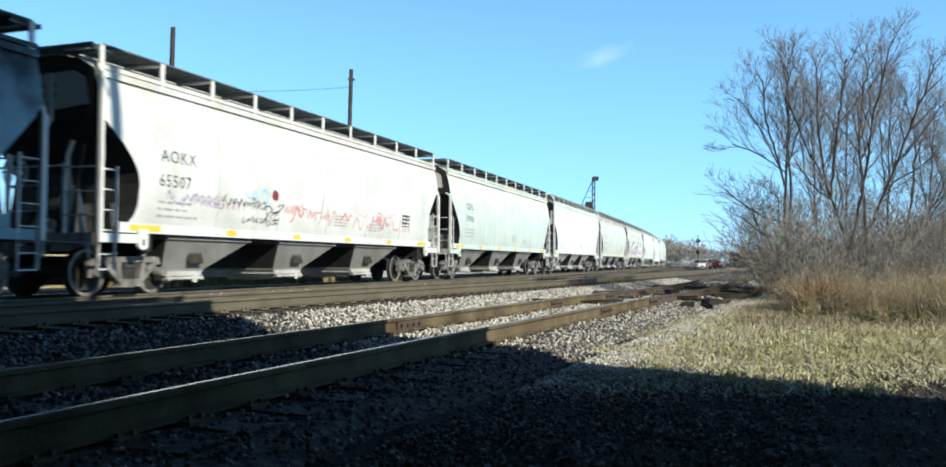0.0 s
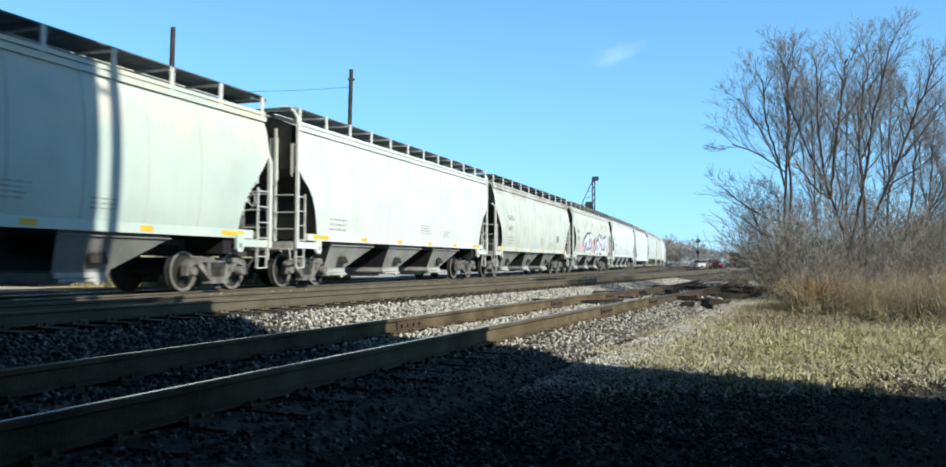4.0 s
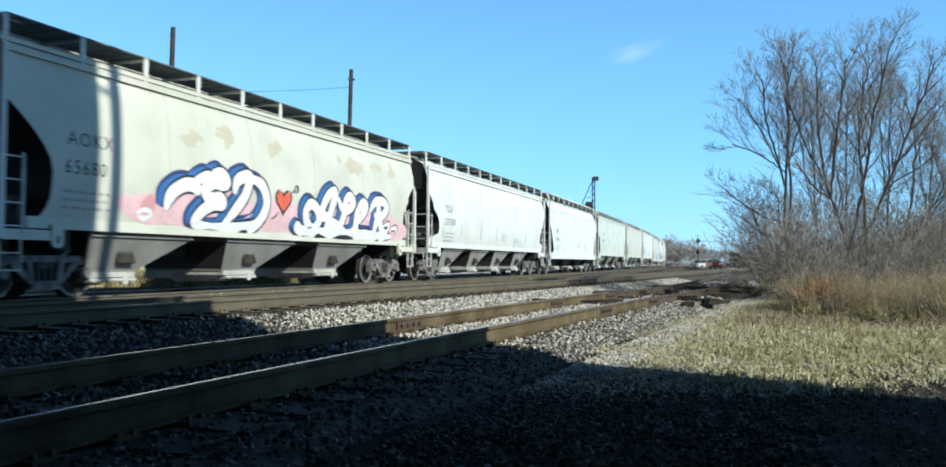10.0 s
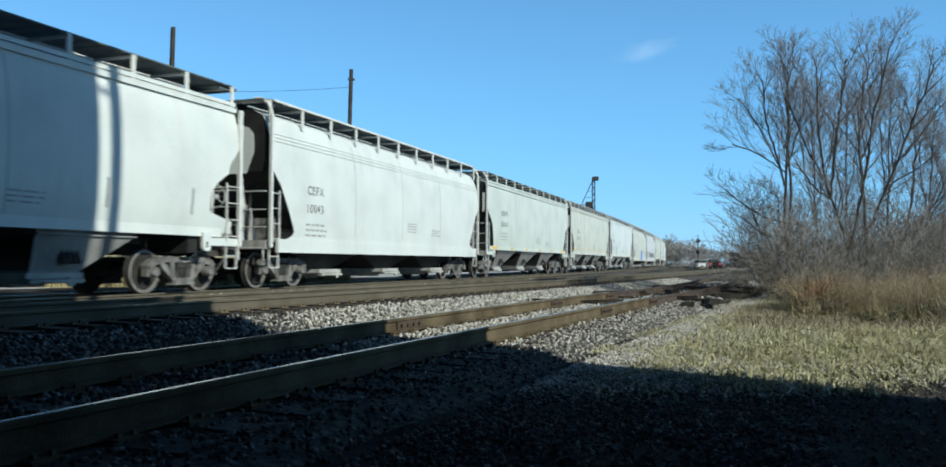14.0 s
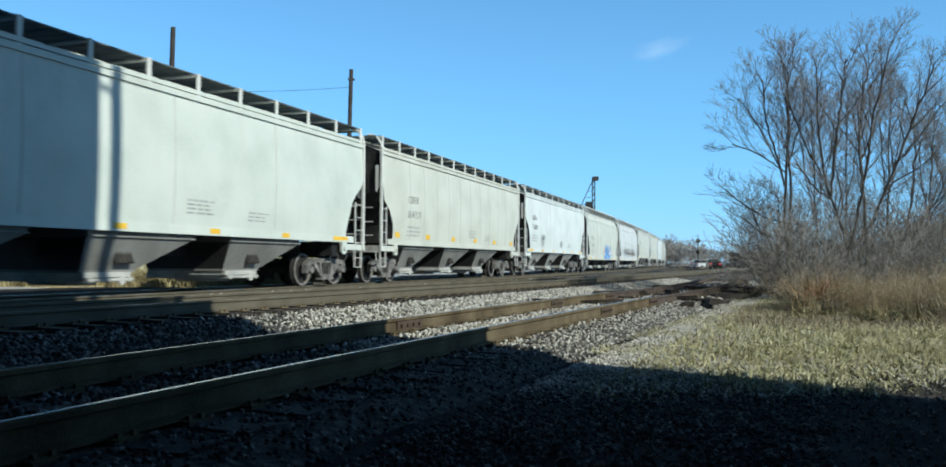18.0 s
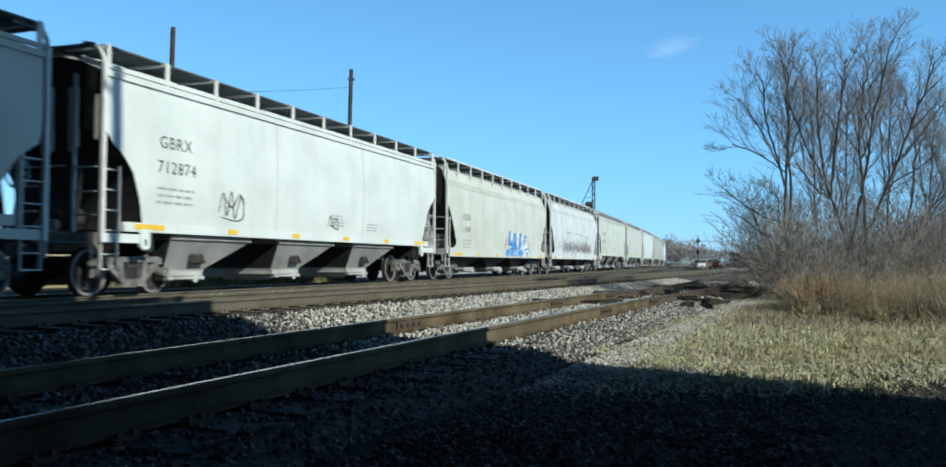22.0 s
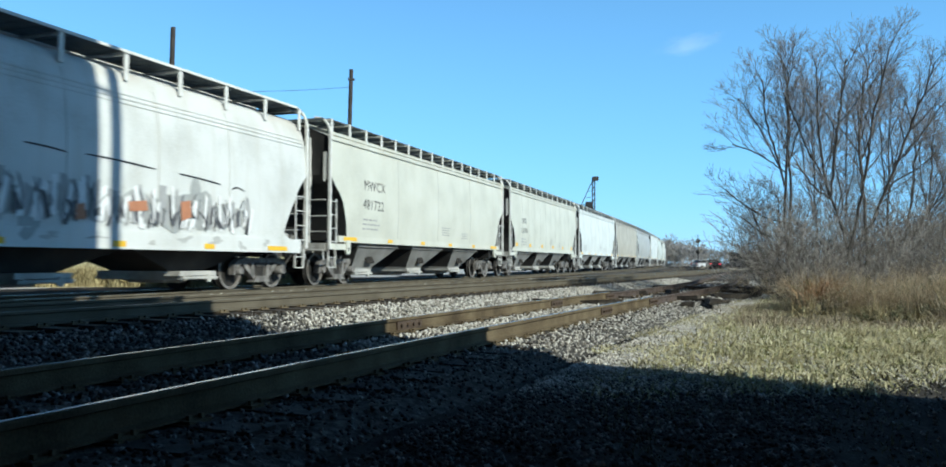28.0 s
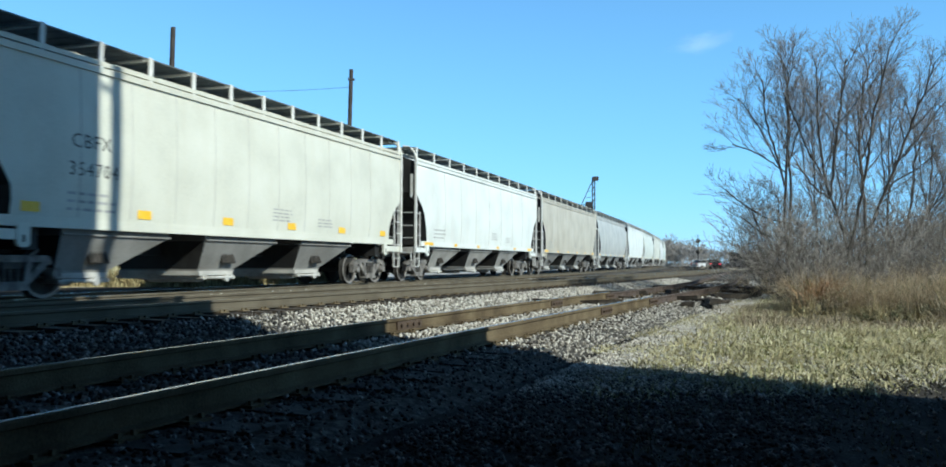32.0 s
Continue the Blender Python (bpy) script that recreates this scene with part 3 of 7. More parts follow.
def build_stones():
    p, s, u = along(SIDING, 42000, -6, 21, -2.3, 2.2, bed_z(0.0, 1.5, 0.7, -0.42), 1, 1.25)
    p[:, 2] += RNG.uniform(-0.02, 0.03, len(p))
    keep = abs(abs(u) - 0.7525) > 0.10
    p = p[keep]
    size = RNG.uniform(0.020, 0.042, len(p))
    size *= np.where(u[keep] > 0.9, 0.58, 0.85)
    # stones near the camera carry the building's shade in their colour
    dark = shade_amount(p[:, 0] + 2.0, p[:, 1] - 2.0) > RNG.uniform(0.1, 0.6, len(p))
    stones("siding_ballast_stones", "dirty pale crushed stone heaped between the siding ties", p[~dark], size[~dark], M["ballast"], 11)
    stones("cinder_ballast", "ballast between the siding rails, darkened to deepen the shade", p[dark], size[dark], M["shade_stone"], 16)
    p, s, u = along(MIDDLE, 34000, 0, 45, 0.9, 3.4, bed_z(MIDDLE_Z - 0.05, 1.6, 1.3, -0.42), 2, 1.4)
    p[:, 2] += RNG.uniform(-0.01, 0.035, len(p))
    keep = (u > 1.45) | (RNG.random(len(u)) < 0.35)
    p = p[keep]
    s, size = s[keep], RNG.uniform(0.020, 0.042, len(p))
    # shade painted into the shoulder stones, fading out along the track
    dark = (11.5 - s) / 4.0 > RNG.uniform(0.0, 0.7, len(p))
    stones("middle_ballast_stones", "pale crushed limestone on the middle track's shoulder", p[~dark], size[~dark], M["ballast"], 12)
    stones("middle_cinder_stones", "middle track's shoulder stones, darkened to deepen the shade", p[dark], size[dark], M["shade_stone"], 17)
    p, s, u = along(SIDING, 5000, 21, 42, -2.4, 2.3, bed_z(0.0, 1.5, 0.7, -0.42), 6, 1.0)
    p = p[(abs(u) > 1.3) | (RNG.random(len(u)) < 0.3)]
    stones("far_siding_stones", "pale crushed stone beside the exposed ties", p, RNG.uniform(0.025, 0.05, len(p)), M["ballast"], 18)
    p, s, u = along(MIDDLE, 9000, 2, 40, -4.0, 0.6, lambda u: np.full_like(u, -0.10), 3, 1.3)
    stones("between_track_stones", "pale crushed limestone between the two main tracks", p, RNG.uniform(0.025, 0.05, len(p)), M["ballast"], 13)
    # gravel strip right of the siding, with shade painted into the foreground stones
    n = 60000
    s = -7 + 32 * RNG.random(n) ** 1.3
    u = 1.9 + RNG.random(n) ** 1.3 * 2.2
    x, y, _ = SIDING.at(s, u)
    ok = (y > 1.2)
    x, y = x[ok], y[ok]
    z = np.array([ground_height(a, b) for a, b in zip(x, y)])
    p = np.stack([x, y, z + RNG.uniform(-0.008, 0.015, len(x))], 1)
    dark = shade_amount(x, y) > RNG.uniform(0.15, 0.6, len(x))
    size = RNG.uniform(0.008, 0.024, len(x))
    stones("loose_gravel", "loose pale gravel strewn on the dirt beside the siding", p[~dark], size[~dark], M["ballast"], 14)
    # dark grit strengthens the painted shade on the right foreground
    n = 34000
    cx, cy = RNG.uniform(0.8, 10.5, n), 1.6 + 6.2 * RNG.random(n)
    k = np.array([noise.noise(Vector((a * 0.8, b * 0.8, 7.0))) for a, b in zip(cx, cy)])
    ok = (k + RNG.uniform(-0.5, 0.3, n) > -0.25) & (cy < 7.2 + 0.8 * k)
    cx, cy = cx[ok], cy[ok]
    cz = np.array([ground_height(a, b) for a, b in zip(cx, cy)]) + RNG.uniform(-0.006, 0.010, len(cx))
    stones("shade_grit", "fine dark grit that deepens the shade on the bare dirt", np.stack([cx, cy, cz], 1), RNG.uniform(0.007, 0.02, len(cx)), M["shade_stone"], 19)
    n = 6000
    cx, cy = RNG.uniform(3.5, 10.5, n), RNG.normal(7.5, 0.4, n)
    cz = np.array([ground_height(a, b) for a, b in zip(cx, cy)]) + RNG.uniform(-0.004, 0.012, n)
    stones("edge_gravel", "pale gravel along the edge of the grass", np.stack([cx, cy, cz], 1), RNG.uniform(0.008, 0.022, n), M["ballast"], 20)
    stones("cinder_patch", "foreground gravel darkened to deepen the shade", p[dark], size[dark], M["shade_stone"], 15)


def shade_amount(x, y):
    """Shade put into stone colour: an irregular patch round the siding's near end."""
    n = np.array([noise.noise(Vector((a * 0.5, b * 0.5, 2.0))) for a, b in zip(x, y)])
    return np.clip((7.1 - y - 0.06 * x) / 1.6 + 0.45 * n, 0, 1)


build_stones()


def blades(name, label, x, y, h, w, mat, seed, lean=0.5, kind="stuff", category="grass"):
    """Grass blades: bent slips of two faces."""
    rng = np.random.default_rng(seed)
    n = len(x)
    z = np.array([ground_height(a, b) for a, b in zip(x, y)]) - 0.02
    a = rng.uniform(0, 6.283, n)
    l = rng.uniform(0, lean, n) * h
    b = rng.uniform(0, 6.283, n)
    dx, dy = np.cos(a) * w, np.sin(a) * w
    lx, ly = np.cos(b) * l, np.sin(b) * l
    v = np.zeros((n, 5, 3), np.float32)
    v[:, 0] = np.stack([x - dx, y - dy, z], 1)
    v[:, 1] = np.stack([x + dx, y + dy, z], 1)
    v[:, 2] = np.stack([x + 0.35 * lx + 0.7 * dx, y + 0.35 * ly + 0.7 * dy, z + 0.6 * h], 1)
    v[:, 3] = np.stack([x + 0.35 * lx - 0.7 * dx, y + 0.35 * ly - 0.7 * dy, z + 0.6 * h], 1)
    v[:, 4] = np.stack([x + lx, y + ly, z + h * np.clip(1 - 0.3 * (l / np.maximum(h, 1e-3)) ** 2, 0.35, 1)], 1)
    f = np.array([(0, 1, 2), (0, 2, 3), (3, 2, 4)], np.int32)
    f = (f[None] + 5 * np.arange(n)[:, None, None]).reshape(-1, 3)
    ob = loose(name, v.reshape(-1, 3), f, mat)
    return tagged(ob, label, category, kind=kind)


def right_field(n, s0, s1, u0, u1, seed, bias=1.0, clump=0.0):
    rng = np.random.default_rng(seed)
    s = s0 + (s1 - s0) * rng.random(n) ** bias
    u = u0 + (u1 - u0) * rng.random(n)
    x, y, _ = SIDING.at(s, u)
    edge = np.array([noise.noise(Vector((a * 0.9, b * 0.9, 3.0))) for a, b in zip(x, y)])
    # pale grass is left out of the shaded foreground to keep it dark
    ok = y > 6.7 + 0.9 * edge + rng.uniform(-0.4, 0.3, n)
    x, y, n = x[ok], y[ok], int(ok.sum())
    if clump:
        k = np.array([noise.noise(Vector((a * clump, b * clump, seed))) for a, b in zip(x, y)])
        ok = k + rng.uniform(-0.25, 0.25, n) > 0.0
        x, y = x[ok], y[ok]
    return x, y


def build_verge():
    """Matted straw and leaf litter on the ground right of the gravel."""
    bm = bmesh.new()
    rows = []
    for s in np.arange(-8, 60, 0.5):
        row = []
        for k in range(24):
            w = k / 23
            edge = 3.3 + 0.5 * noise.noise(Vector((s * 0.45, 1.5, 0))) + 0.25 * noise.noise(Vector((s * 1.7, 4.5, 0)))
            u = edge + (26 - edge) * w ** 1.5
            x, y, _ = SIDING.at(s, u)
            z = ground_height(x, y) + (0.012 if 0 < k < 23 else -0.03)
            row.append(bm.verts.new((x, y, z)))
        rows.append(row)
    for a, b in zip(rows[:-1], rows[1:]):
        for i in range(23):
            q = (a[i], a[i + 1], b[i + 1], b[i])
            c = sum((v.co for v in q), Vector()) / 4
            # litter stops near the shade's edge so the dark soil lies bare
            if c.y > 7.9 + 1.0 * noise.noise(c * 0.9):
                bm.faces.new(q)
    bmesh.ops.delete(bm, geom=[v for v in bm.verts if not v.link_faces], context="VERTS")
    ob = new("verge", finish(bm, "verge", M["thatch"], smooth=True))
    tagged(ob, "matted straw and leaf litter on the verge", "verge", kind="structure")


M["thatch"] = material("matted_straw_litter", [(0.09, 0.08, 0.045), (0.22, 0.19, 0.10), (0.34, 0.30, 0.17), (0.46, 0.41, 0.26)], 0.7, 0.95, 0, 1.0, 28)
build_verge()


M["apron"] = material("trodden_gravel", [(0.20, 0.18, 0.15), (0.34, 0.315, 0.27), (0.47, 0.445, 0.39), (0.58, 0.555, 0.50)], 7, 0.95, 0, 1.0, 55)


def strip(name, label, line, u0, u1, s0, s1, lift, mat, category):
    bm = bmesh.new()
    rows = []
    for s in np.arange(s0, s1, 2.0):
        row = []
        for k in range(7):
            u = u0 + (u1 - u0) * k / 6 + (0.5 * noise.noise(Vector((s * 0.3, k, 5))) if k in (0, 6) else 0)
            x, y, _ = line.at(s, u)
            row.append(bm.verts.new((x, y, ground_height(x, y) + (lift if 0 < k < 6 else -0.03))))
        rows.append(row)
    for a, b in zip(rows[:-1], rows[1:]):
        for i in range(6):
            bm.faces.new((a[i], a[i + 1], b[i + 1], b[i]))
    tagged(new(name, finish(bm, name, mat, smooth=True)), label, category, kind="structure")


M["rotten"] = material("rotten_dark_timber", [(0.02, 0.017, 0.014), (0.05, 0.042, 0.035), (0.10, 0.085, 0.07)], 6, 0.95, 0, 0.8, 40)


def build_old_ties():
    """Rotten ties and broken pieces thrown down beside the far end of the siding."""
    rng = random.Random(31)
    for i in range(30):
        s, u = rng.uniform(17.2, 31), rng.choice((rng.uniform(-0.5, 0.5), rng.uniform(0.9, 2.2), rng.uniform(0.9, 2.2), rng.uniform(-1.8, -0.9)))
        ln = rng.uniform(0.2, 0.8)
        bm = bmesh.new()
        box(bm, -ln, ln, -0.11, 0.11, 0, rng.uniform(0.06, 0.13))
        for v in bm.verts:
            v.co += Vector((rng.uniform(-0.08, 0.08), rng.uniform(-0.03, 0.03), rng.uniform(-0.015, 0.015)))
        ob = new("old_tie", finish(bm, "old_tie", M["rotten"], bevel=0.012))
        x, y, a = SIDING.at(s, u)
        ob.matrix_basis = pose(x, y, max(ground_height(x, y), -0.22) + 0.02, 0, rng.uniform(-3, 3), -math.degrees(a) + rng.choice((rng.uniform(-20, 20), rng.uniform(50, 110))))
        tagged(ob, "rotten dark timber tie thrown down beside the siding", "railway tie", "old ties beside the siding")


build_old_ties()

M["limestone"] = material("pale_crushed_limestone", [(0.34, 0.325, 0.29), (0.46, 0.445, 0.41), (0.58, 0.565, 0.53)], 3, 0.95, 0, 0.8, 30)
strip("gravel_apron", "pale trodden gravel beside the siding", SIDING, 1.7, 4.3, 7.5, 46, 0.008, M["apron"], "gravel")
strip("gravel_lot", "pale gravel strip on the far side of the train", MAIN, -9.0, -27.0, -10, 170, 0.02, M["limestone"], "gravel")
strip("dry_bank", "straw-covered bank beyond the railway", MAIN, -26.0, -60, -10, 170, 0.03, M["thatch"], "bank")


def build_grass():
    x, y = right_field(110000, 2, 30, 2.4, 15, 21, 1.4, 0.0)
    h = RNG.uniform(0.05, 0.16, len(x))
    blades("dry_grass", "short dry straw-coloured grass on the verge", x, y, h, RNG.uniform(0.005, 0.012, len(x)), M["pale_grass"], 22, 4.6)
    x, y = right_field(70000, 5, 26, 2.6, 14, 23, 1.3, 0.6)
    h = RNG.uniform(0.03, 0.11, len(x))
    blades("green_grass", "yellow-green grass tufts among the straw", x, y, h, RNG.uniform(0.005, 0.011, len(x)), M["green_grass"], 24, 3.6)
    x, y = right_field(10000, 14.5, 30, 5.2, 18, 25, 1.0, 0.4)
    h = RNG.uniform(0.2, 0.85, len(x))
    blades("tall_weeds", "tall brown dead weed stalks", x, y, h, RNG.uniform(0.004, 0.011, len(x)), M["weed"], 26, 2.4, category="weeds")
    x, y = spot(RNG.normal(1368, 16, 1500), RNG.uniform(15.5, 18.5, 1500))
    h = RNG.uniform(0.35, 0.8, len(x))
    blades("russet_weeds", "russet and orange dead weeds before the scrub", x, y, h, RNG.uniform(0.006, 0.014, len(x)), M["weed_red"], 28, 1.5, category="weeds")
    x, y = right_field(30000, 14, 40, 2.6, 5.2, 29, 1.0, 0.7)
    h = RNG.uniform(0.04, 0.17, len(x))
    blades("trackside_weeds", "sparse brown weeds along the siding", x, y, h, RNG.uniform(0.004, 0.009, len(x)), M["weed"], 30, 2.2, category="weeds")
    # thin bleached grass over the gravel beside the siding
    x, y = right_field(34000, 9, 24, 1.5, 3.8, 39, 1.0, 0.7)
    blades("gravel_grass", "flattened bleached grass over the gravel", x, y, RNG.uniform(0.03, 0.09, len(x)), RNG.uniform(0.004, 0.010, len(x)), M["pale_grass"], 40, 5.0)
    # straw tufts standing out of the mat
    cx, cy = right_field(1100, 4, 24, 3.2, 14, 36, 1.1)
    k = RNG.integers(0, len(cx), 34000)
    r, a = np.abs(RNG.normal(0, 0.09, 34000)), RNG.uniform(0, 6.283, 34000)
    x, y = cx[k] + r * np.cos(a), cy[k] + r * np.sin(a)
    tall = RNG.uniform(0.5, 1.2, len(cx))[k]
    h = np.clip(0.17 - 0.6 * r, 0.04, 1) * tall * RNG.uniform(0.5, 1.1, 34000)
    half = k % 3 > 0
    blades("straw_tufts", "pale straw tufts standing on the verge", x[half], y[half], h[half], RNG.uniform(0.003, 0.007, half.sum()), M["pale_grass"], 37, 2.2)
    blades("green_tufts", "green grass tufts standing on the verge", x[~half], y[~half], h[~half] * 0.8, RNG.uniform(0.003, 0.007, (~half).sum()), M["green_grass"], 38, 2.0)
    # a mound of tall bleached grass and weeds before the scrub, in arching clumps, greener in places
    n = 36000
    cx, cy = spot(RNG.uniform(1325, 1640, 230), RNG.uniform(12.8, 18.5, 230))
    keep = cx > 4.9 + 0.30 * (cy - 12.8) + RNG.uniform(-0.7, 0.9, 230)
    cx, cy = cx[keep], cy[keep]
    k = RNG.integers(0, len(cx), n)
    r, a = np.abs(RNG.normal(0, 0.26, n)), RNG.uniform(0, 6.283, n)
    x, y = cx[k] + r * np.cos(a), cy[k] + r * np.sin(a)
    rise = RNG.uniform(0.3, 1.05, len(cx)) * np.clip((cy - 11.6) / 3.4, 0.3, 1.0) * np.clip((cx - 4.6) / 2.2, 0.35, 1.0)
    h = np.clip(0.95 - 0.8 * r, 0.1, 1) * rise[k] * RNG.uniform(0.45, 1.1, n)
    sort = (RNG.random(len(cx)) * 100).astype(int)[k]
    for name, label, ok, mat, sd in (("tall_dry_grass", "tall bleached tan grass in arching clumps", sort < 38, "straw", 35), ("tall_weed_stalks", "tall brown weed stalks among the dry grass", (sort >= 38) & (sort < 78), "weed", 43), ("weed_clumps", "grey-green weed clumps among the dry grass", sort >= 78, "sage", 44)):
        blades(name, label, x[ok], y[ok], h[ok], RNG.uniform(0.004, 0.011, ok.sum()), M[mat], sd, 2.4, category="weeds")
    # brown stalks in loose clumps in front of the scrub
    cx, cy = spot(RNG.uniform(1240, 1600, 80), RNG.uniform(12, 18, 80))
    k = RNG.integers(0, len(cx), 4000)
    x, y = cx[k] + RNG.normal(0, 0.30, 4000), cy[k] + RNG.normal(0, 0.30, 4000)
    blades("brown_weed_clumps", "loose clumps of brown dead weeds in the grass", x, y, RNG.uniform(0.06, 0.28, 4000), RNG.uniform(0.003, 0.008, 4000), M["weed"], 41, 2.6, category="weeds")
    # dry bank beyond the train
    n = 26000
    s = RNG.uniform(14, 150, n)
    u = -RNG.uniform(26, 40, n)
    x, y, _ = MAIN.at(s, u)
    blades("dry_bank_grass", "tall tan dry grass on the bank beyond the train", x, y, RNG.uniform(0.25, 0.8, n), RNG.uniform(0.02, 0.05, n), M["pale_grass"], 31, 1.2)
    # dense tan bushes on the gravel beyond the train
    for i, (px, d, wide, tall) in enumerate(((-60, 31, 1.2, 1.2), (20, 31.5, 1.25, 1.35), (84, 31, 0.95, 1.2), (150, 32, 0.9, 1.0), (215, 32, 0.8, 0.9), (272, 32, 0.75, 1.1), (318, 32, 0.7, 0.95), (366, 32, 0.85, 1.1), (412, 33, 0.7, 0.95), (468, 34, 0.8, 1.0), (520, 36, 0.9, 1.1), (556, 37, 0.7, 0.9))):
        n = 3000
        cx, cy = spot(px, d)
        r, a = wide * np.sqrt(RNG.random(n)), RNG.uniform(0, 6.283, n)
        h = tall * np.sqrt(np.clip(1 - (r / wide) ** 2, 0.04, 1)) * RNG.uniform(0.55, 1.08, n)
        blades("dry_bush", "dense rounded tan bush of dry grass", cx + r * np.cos(a), cy + r * np.sin(a), h, RNG.uniform(0.010, 0.026, n), M["straw"], 70 + i, 0.9, kind="", category="bush")
    # sparse tufts in the foreground, their colour darkened for the shade
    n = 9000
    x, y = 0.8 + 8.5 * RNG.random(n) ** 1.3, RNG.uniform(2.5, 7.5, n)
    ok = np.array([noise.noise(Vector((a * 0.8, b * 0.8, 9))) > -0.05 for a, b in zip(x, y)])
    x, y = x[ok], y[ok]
    blades("foreground_grass", "thin grass on the shaded dirt, shade put into its colour", x, y, RNG.uniform(0.03, 0.10, len(x)), RNG.uniform(0.002, 0.005, len(x)), M["shade_grass"], 33, 1.6)


build_grass()


def grow(rng, start, direction, length, radius, depth, spread, out, up=0.15, min_r=0.004, wob=0.18, kids=(2, 4)):
    """Branches as rows of (start, end, radius, radius, depth)."""
    p, d, r = Vector(start), Vector(direction).normalized(), radius
    n = max(2, int(length / 0.45)) if depth < 3 else 2
    tips = []
    for i in range(n):
        d = (d + Vector((rng.uniform(-wob, wob), rng.uniform(-wob, wob), rng.uniform(-wob, wob) + up * 0.4))).normalized()
        q = p + d * (length / n)
        r1 = max(min_r, r * (1 - 0.42 / n))
        out.append((p.copy(), q.copy(), r, r1, depth))
        p, r = q, r1
        if depth > 0 or i > n * 0.45:
            tips.append((p.copy(), d.copy(), r))
    if depth >= spread[2]:
        return
    k = rng.randint(*kids)
    for j in range(k + (1 if depth == 0 else 0)):
        tp, td, tr = tips[-1] if j < 2 else rng.choice(tips)
        ax = Vector((rng.uniform(-1, 1), rng.uniform(-1, 1), rng.uniform(-0.35, 0.8)))
        nd = (td + ax * spread[0] * rng.uniform(0.6, 1.3) + Vector((0, 0, up))).normalized()
        grow(rng, tp, nd, length * spread[1] * rng.uniform(0.75, 1.2), max(min_r, tr * rng.uniform(0.55, 0.78)), depth + 1, spread, out, up, min_r, wob, kids)


def sticks(name, segs, mat, parent, sides):
    """All the given branch pieces as one mesh of thin tubes."""
    p0 = np.array([tuple(s[0]) for s in segs])
    p1 = np.array([tuple(s[1]) for s in segs])
    r0 = np.array([s[2] for s in segs])
    r1 = np.array([s[3] for s in segs])
    d = p1 - p0
    d /= np.maximum(np.linalg.norm(d, axis=1, keepdims=True), 1e-6)
    ref = np.where(abs(d[:, 2:3]) > 0.9, np.array([[1.0, 0, 0]]), np.array([[0, 0, 1.0]]))
    a = np.cross(d, ref)
    a /= np.linalg.norm(a, axis=1, keepdims=True)
    b = np.cross(d, a)
    n = len(segs)
    v = np.zeros((n, 2 * sides, 3))
    for k in range(sides):
        t = 2 * math.pi * k / sides
        o = a * math.cos(t) + b * math.sin(t)
        v[:, k] = p0 + o * r0[:, None]
        v[:, sides + k] = p1 + o * r1[:, None]
    f = np.array([(k, (k + 1) % sides, sides + (k + 1) % sides, sides + k) for k in range(sides)], np.int32)
    f = (f[None] + 2 * sides * np.arange(n)[:, None, None]).reshape(-1, 4)
    ob = loose(name, v.reshape(-1, 3), f, mat, parent)
    ob.data.shade_smooth()
    return ob


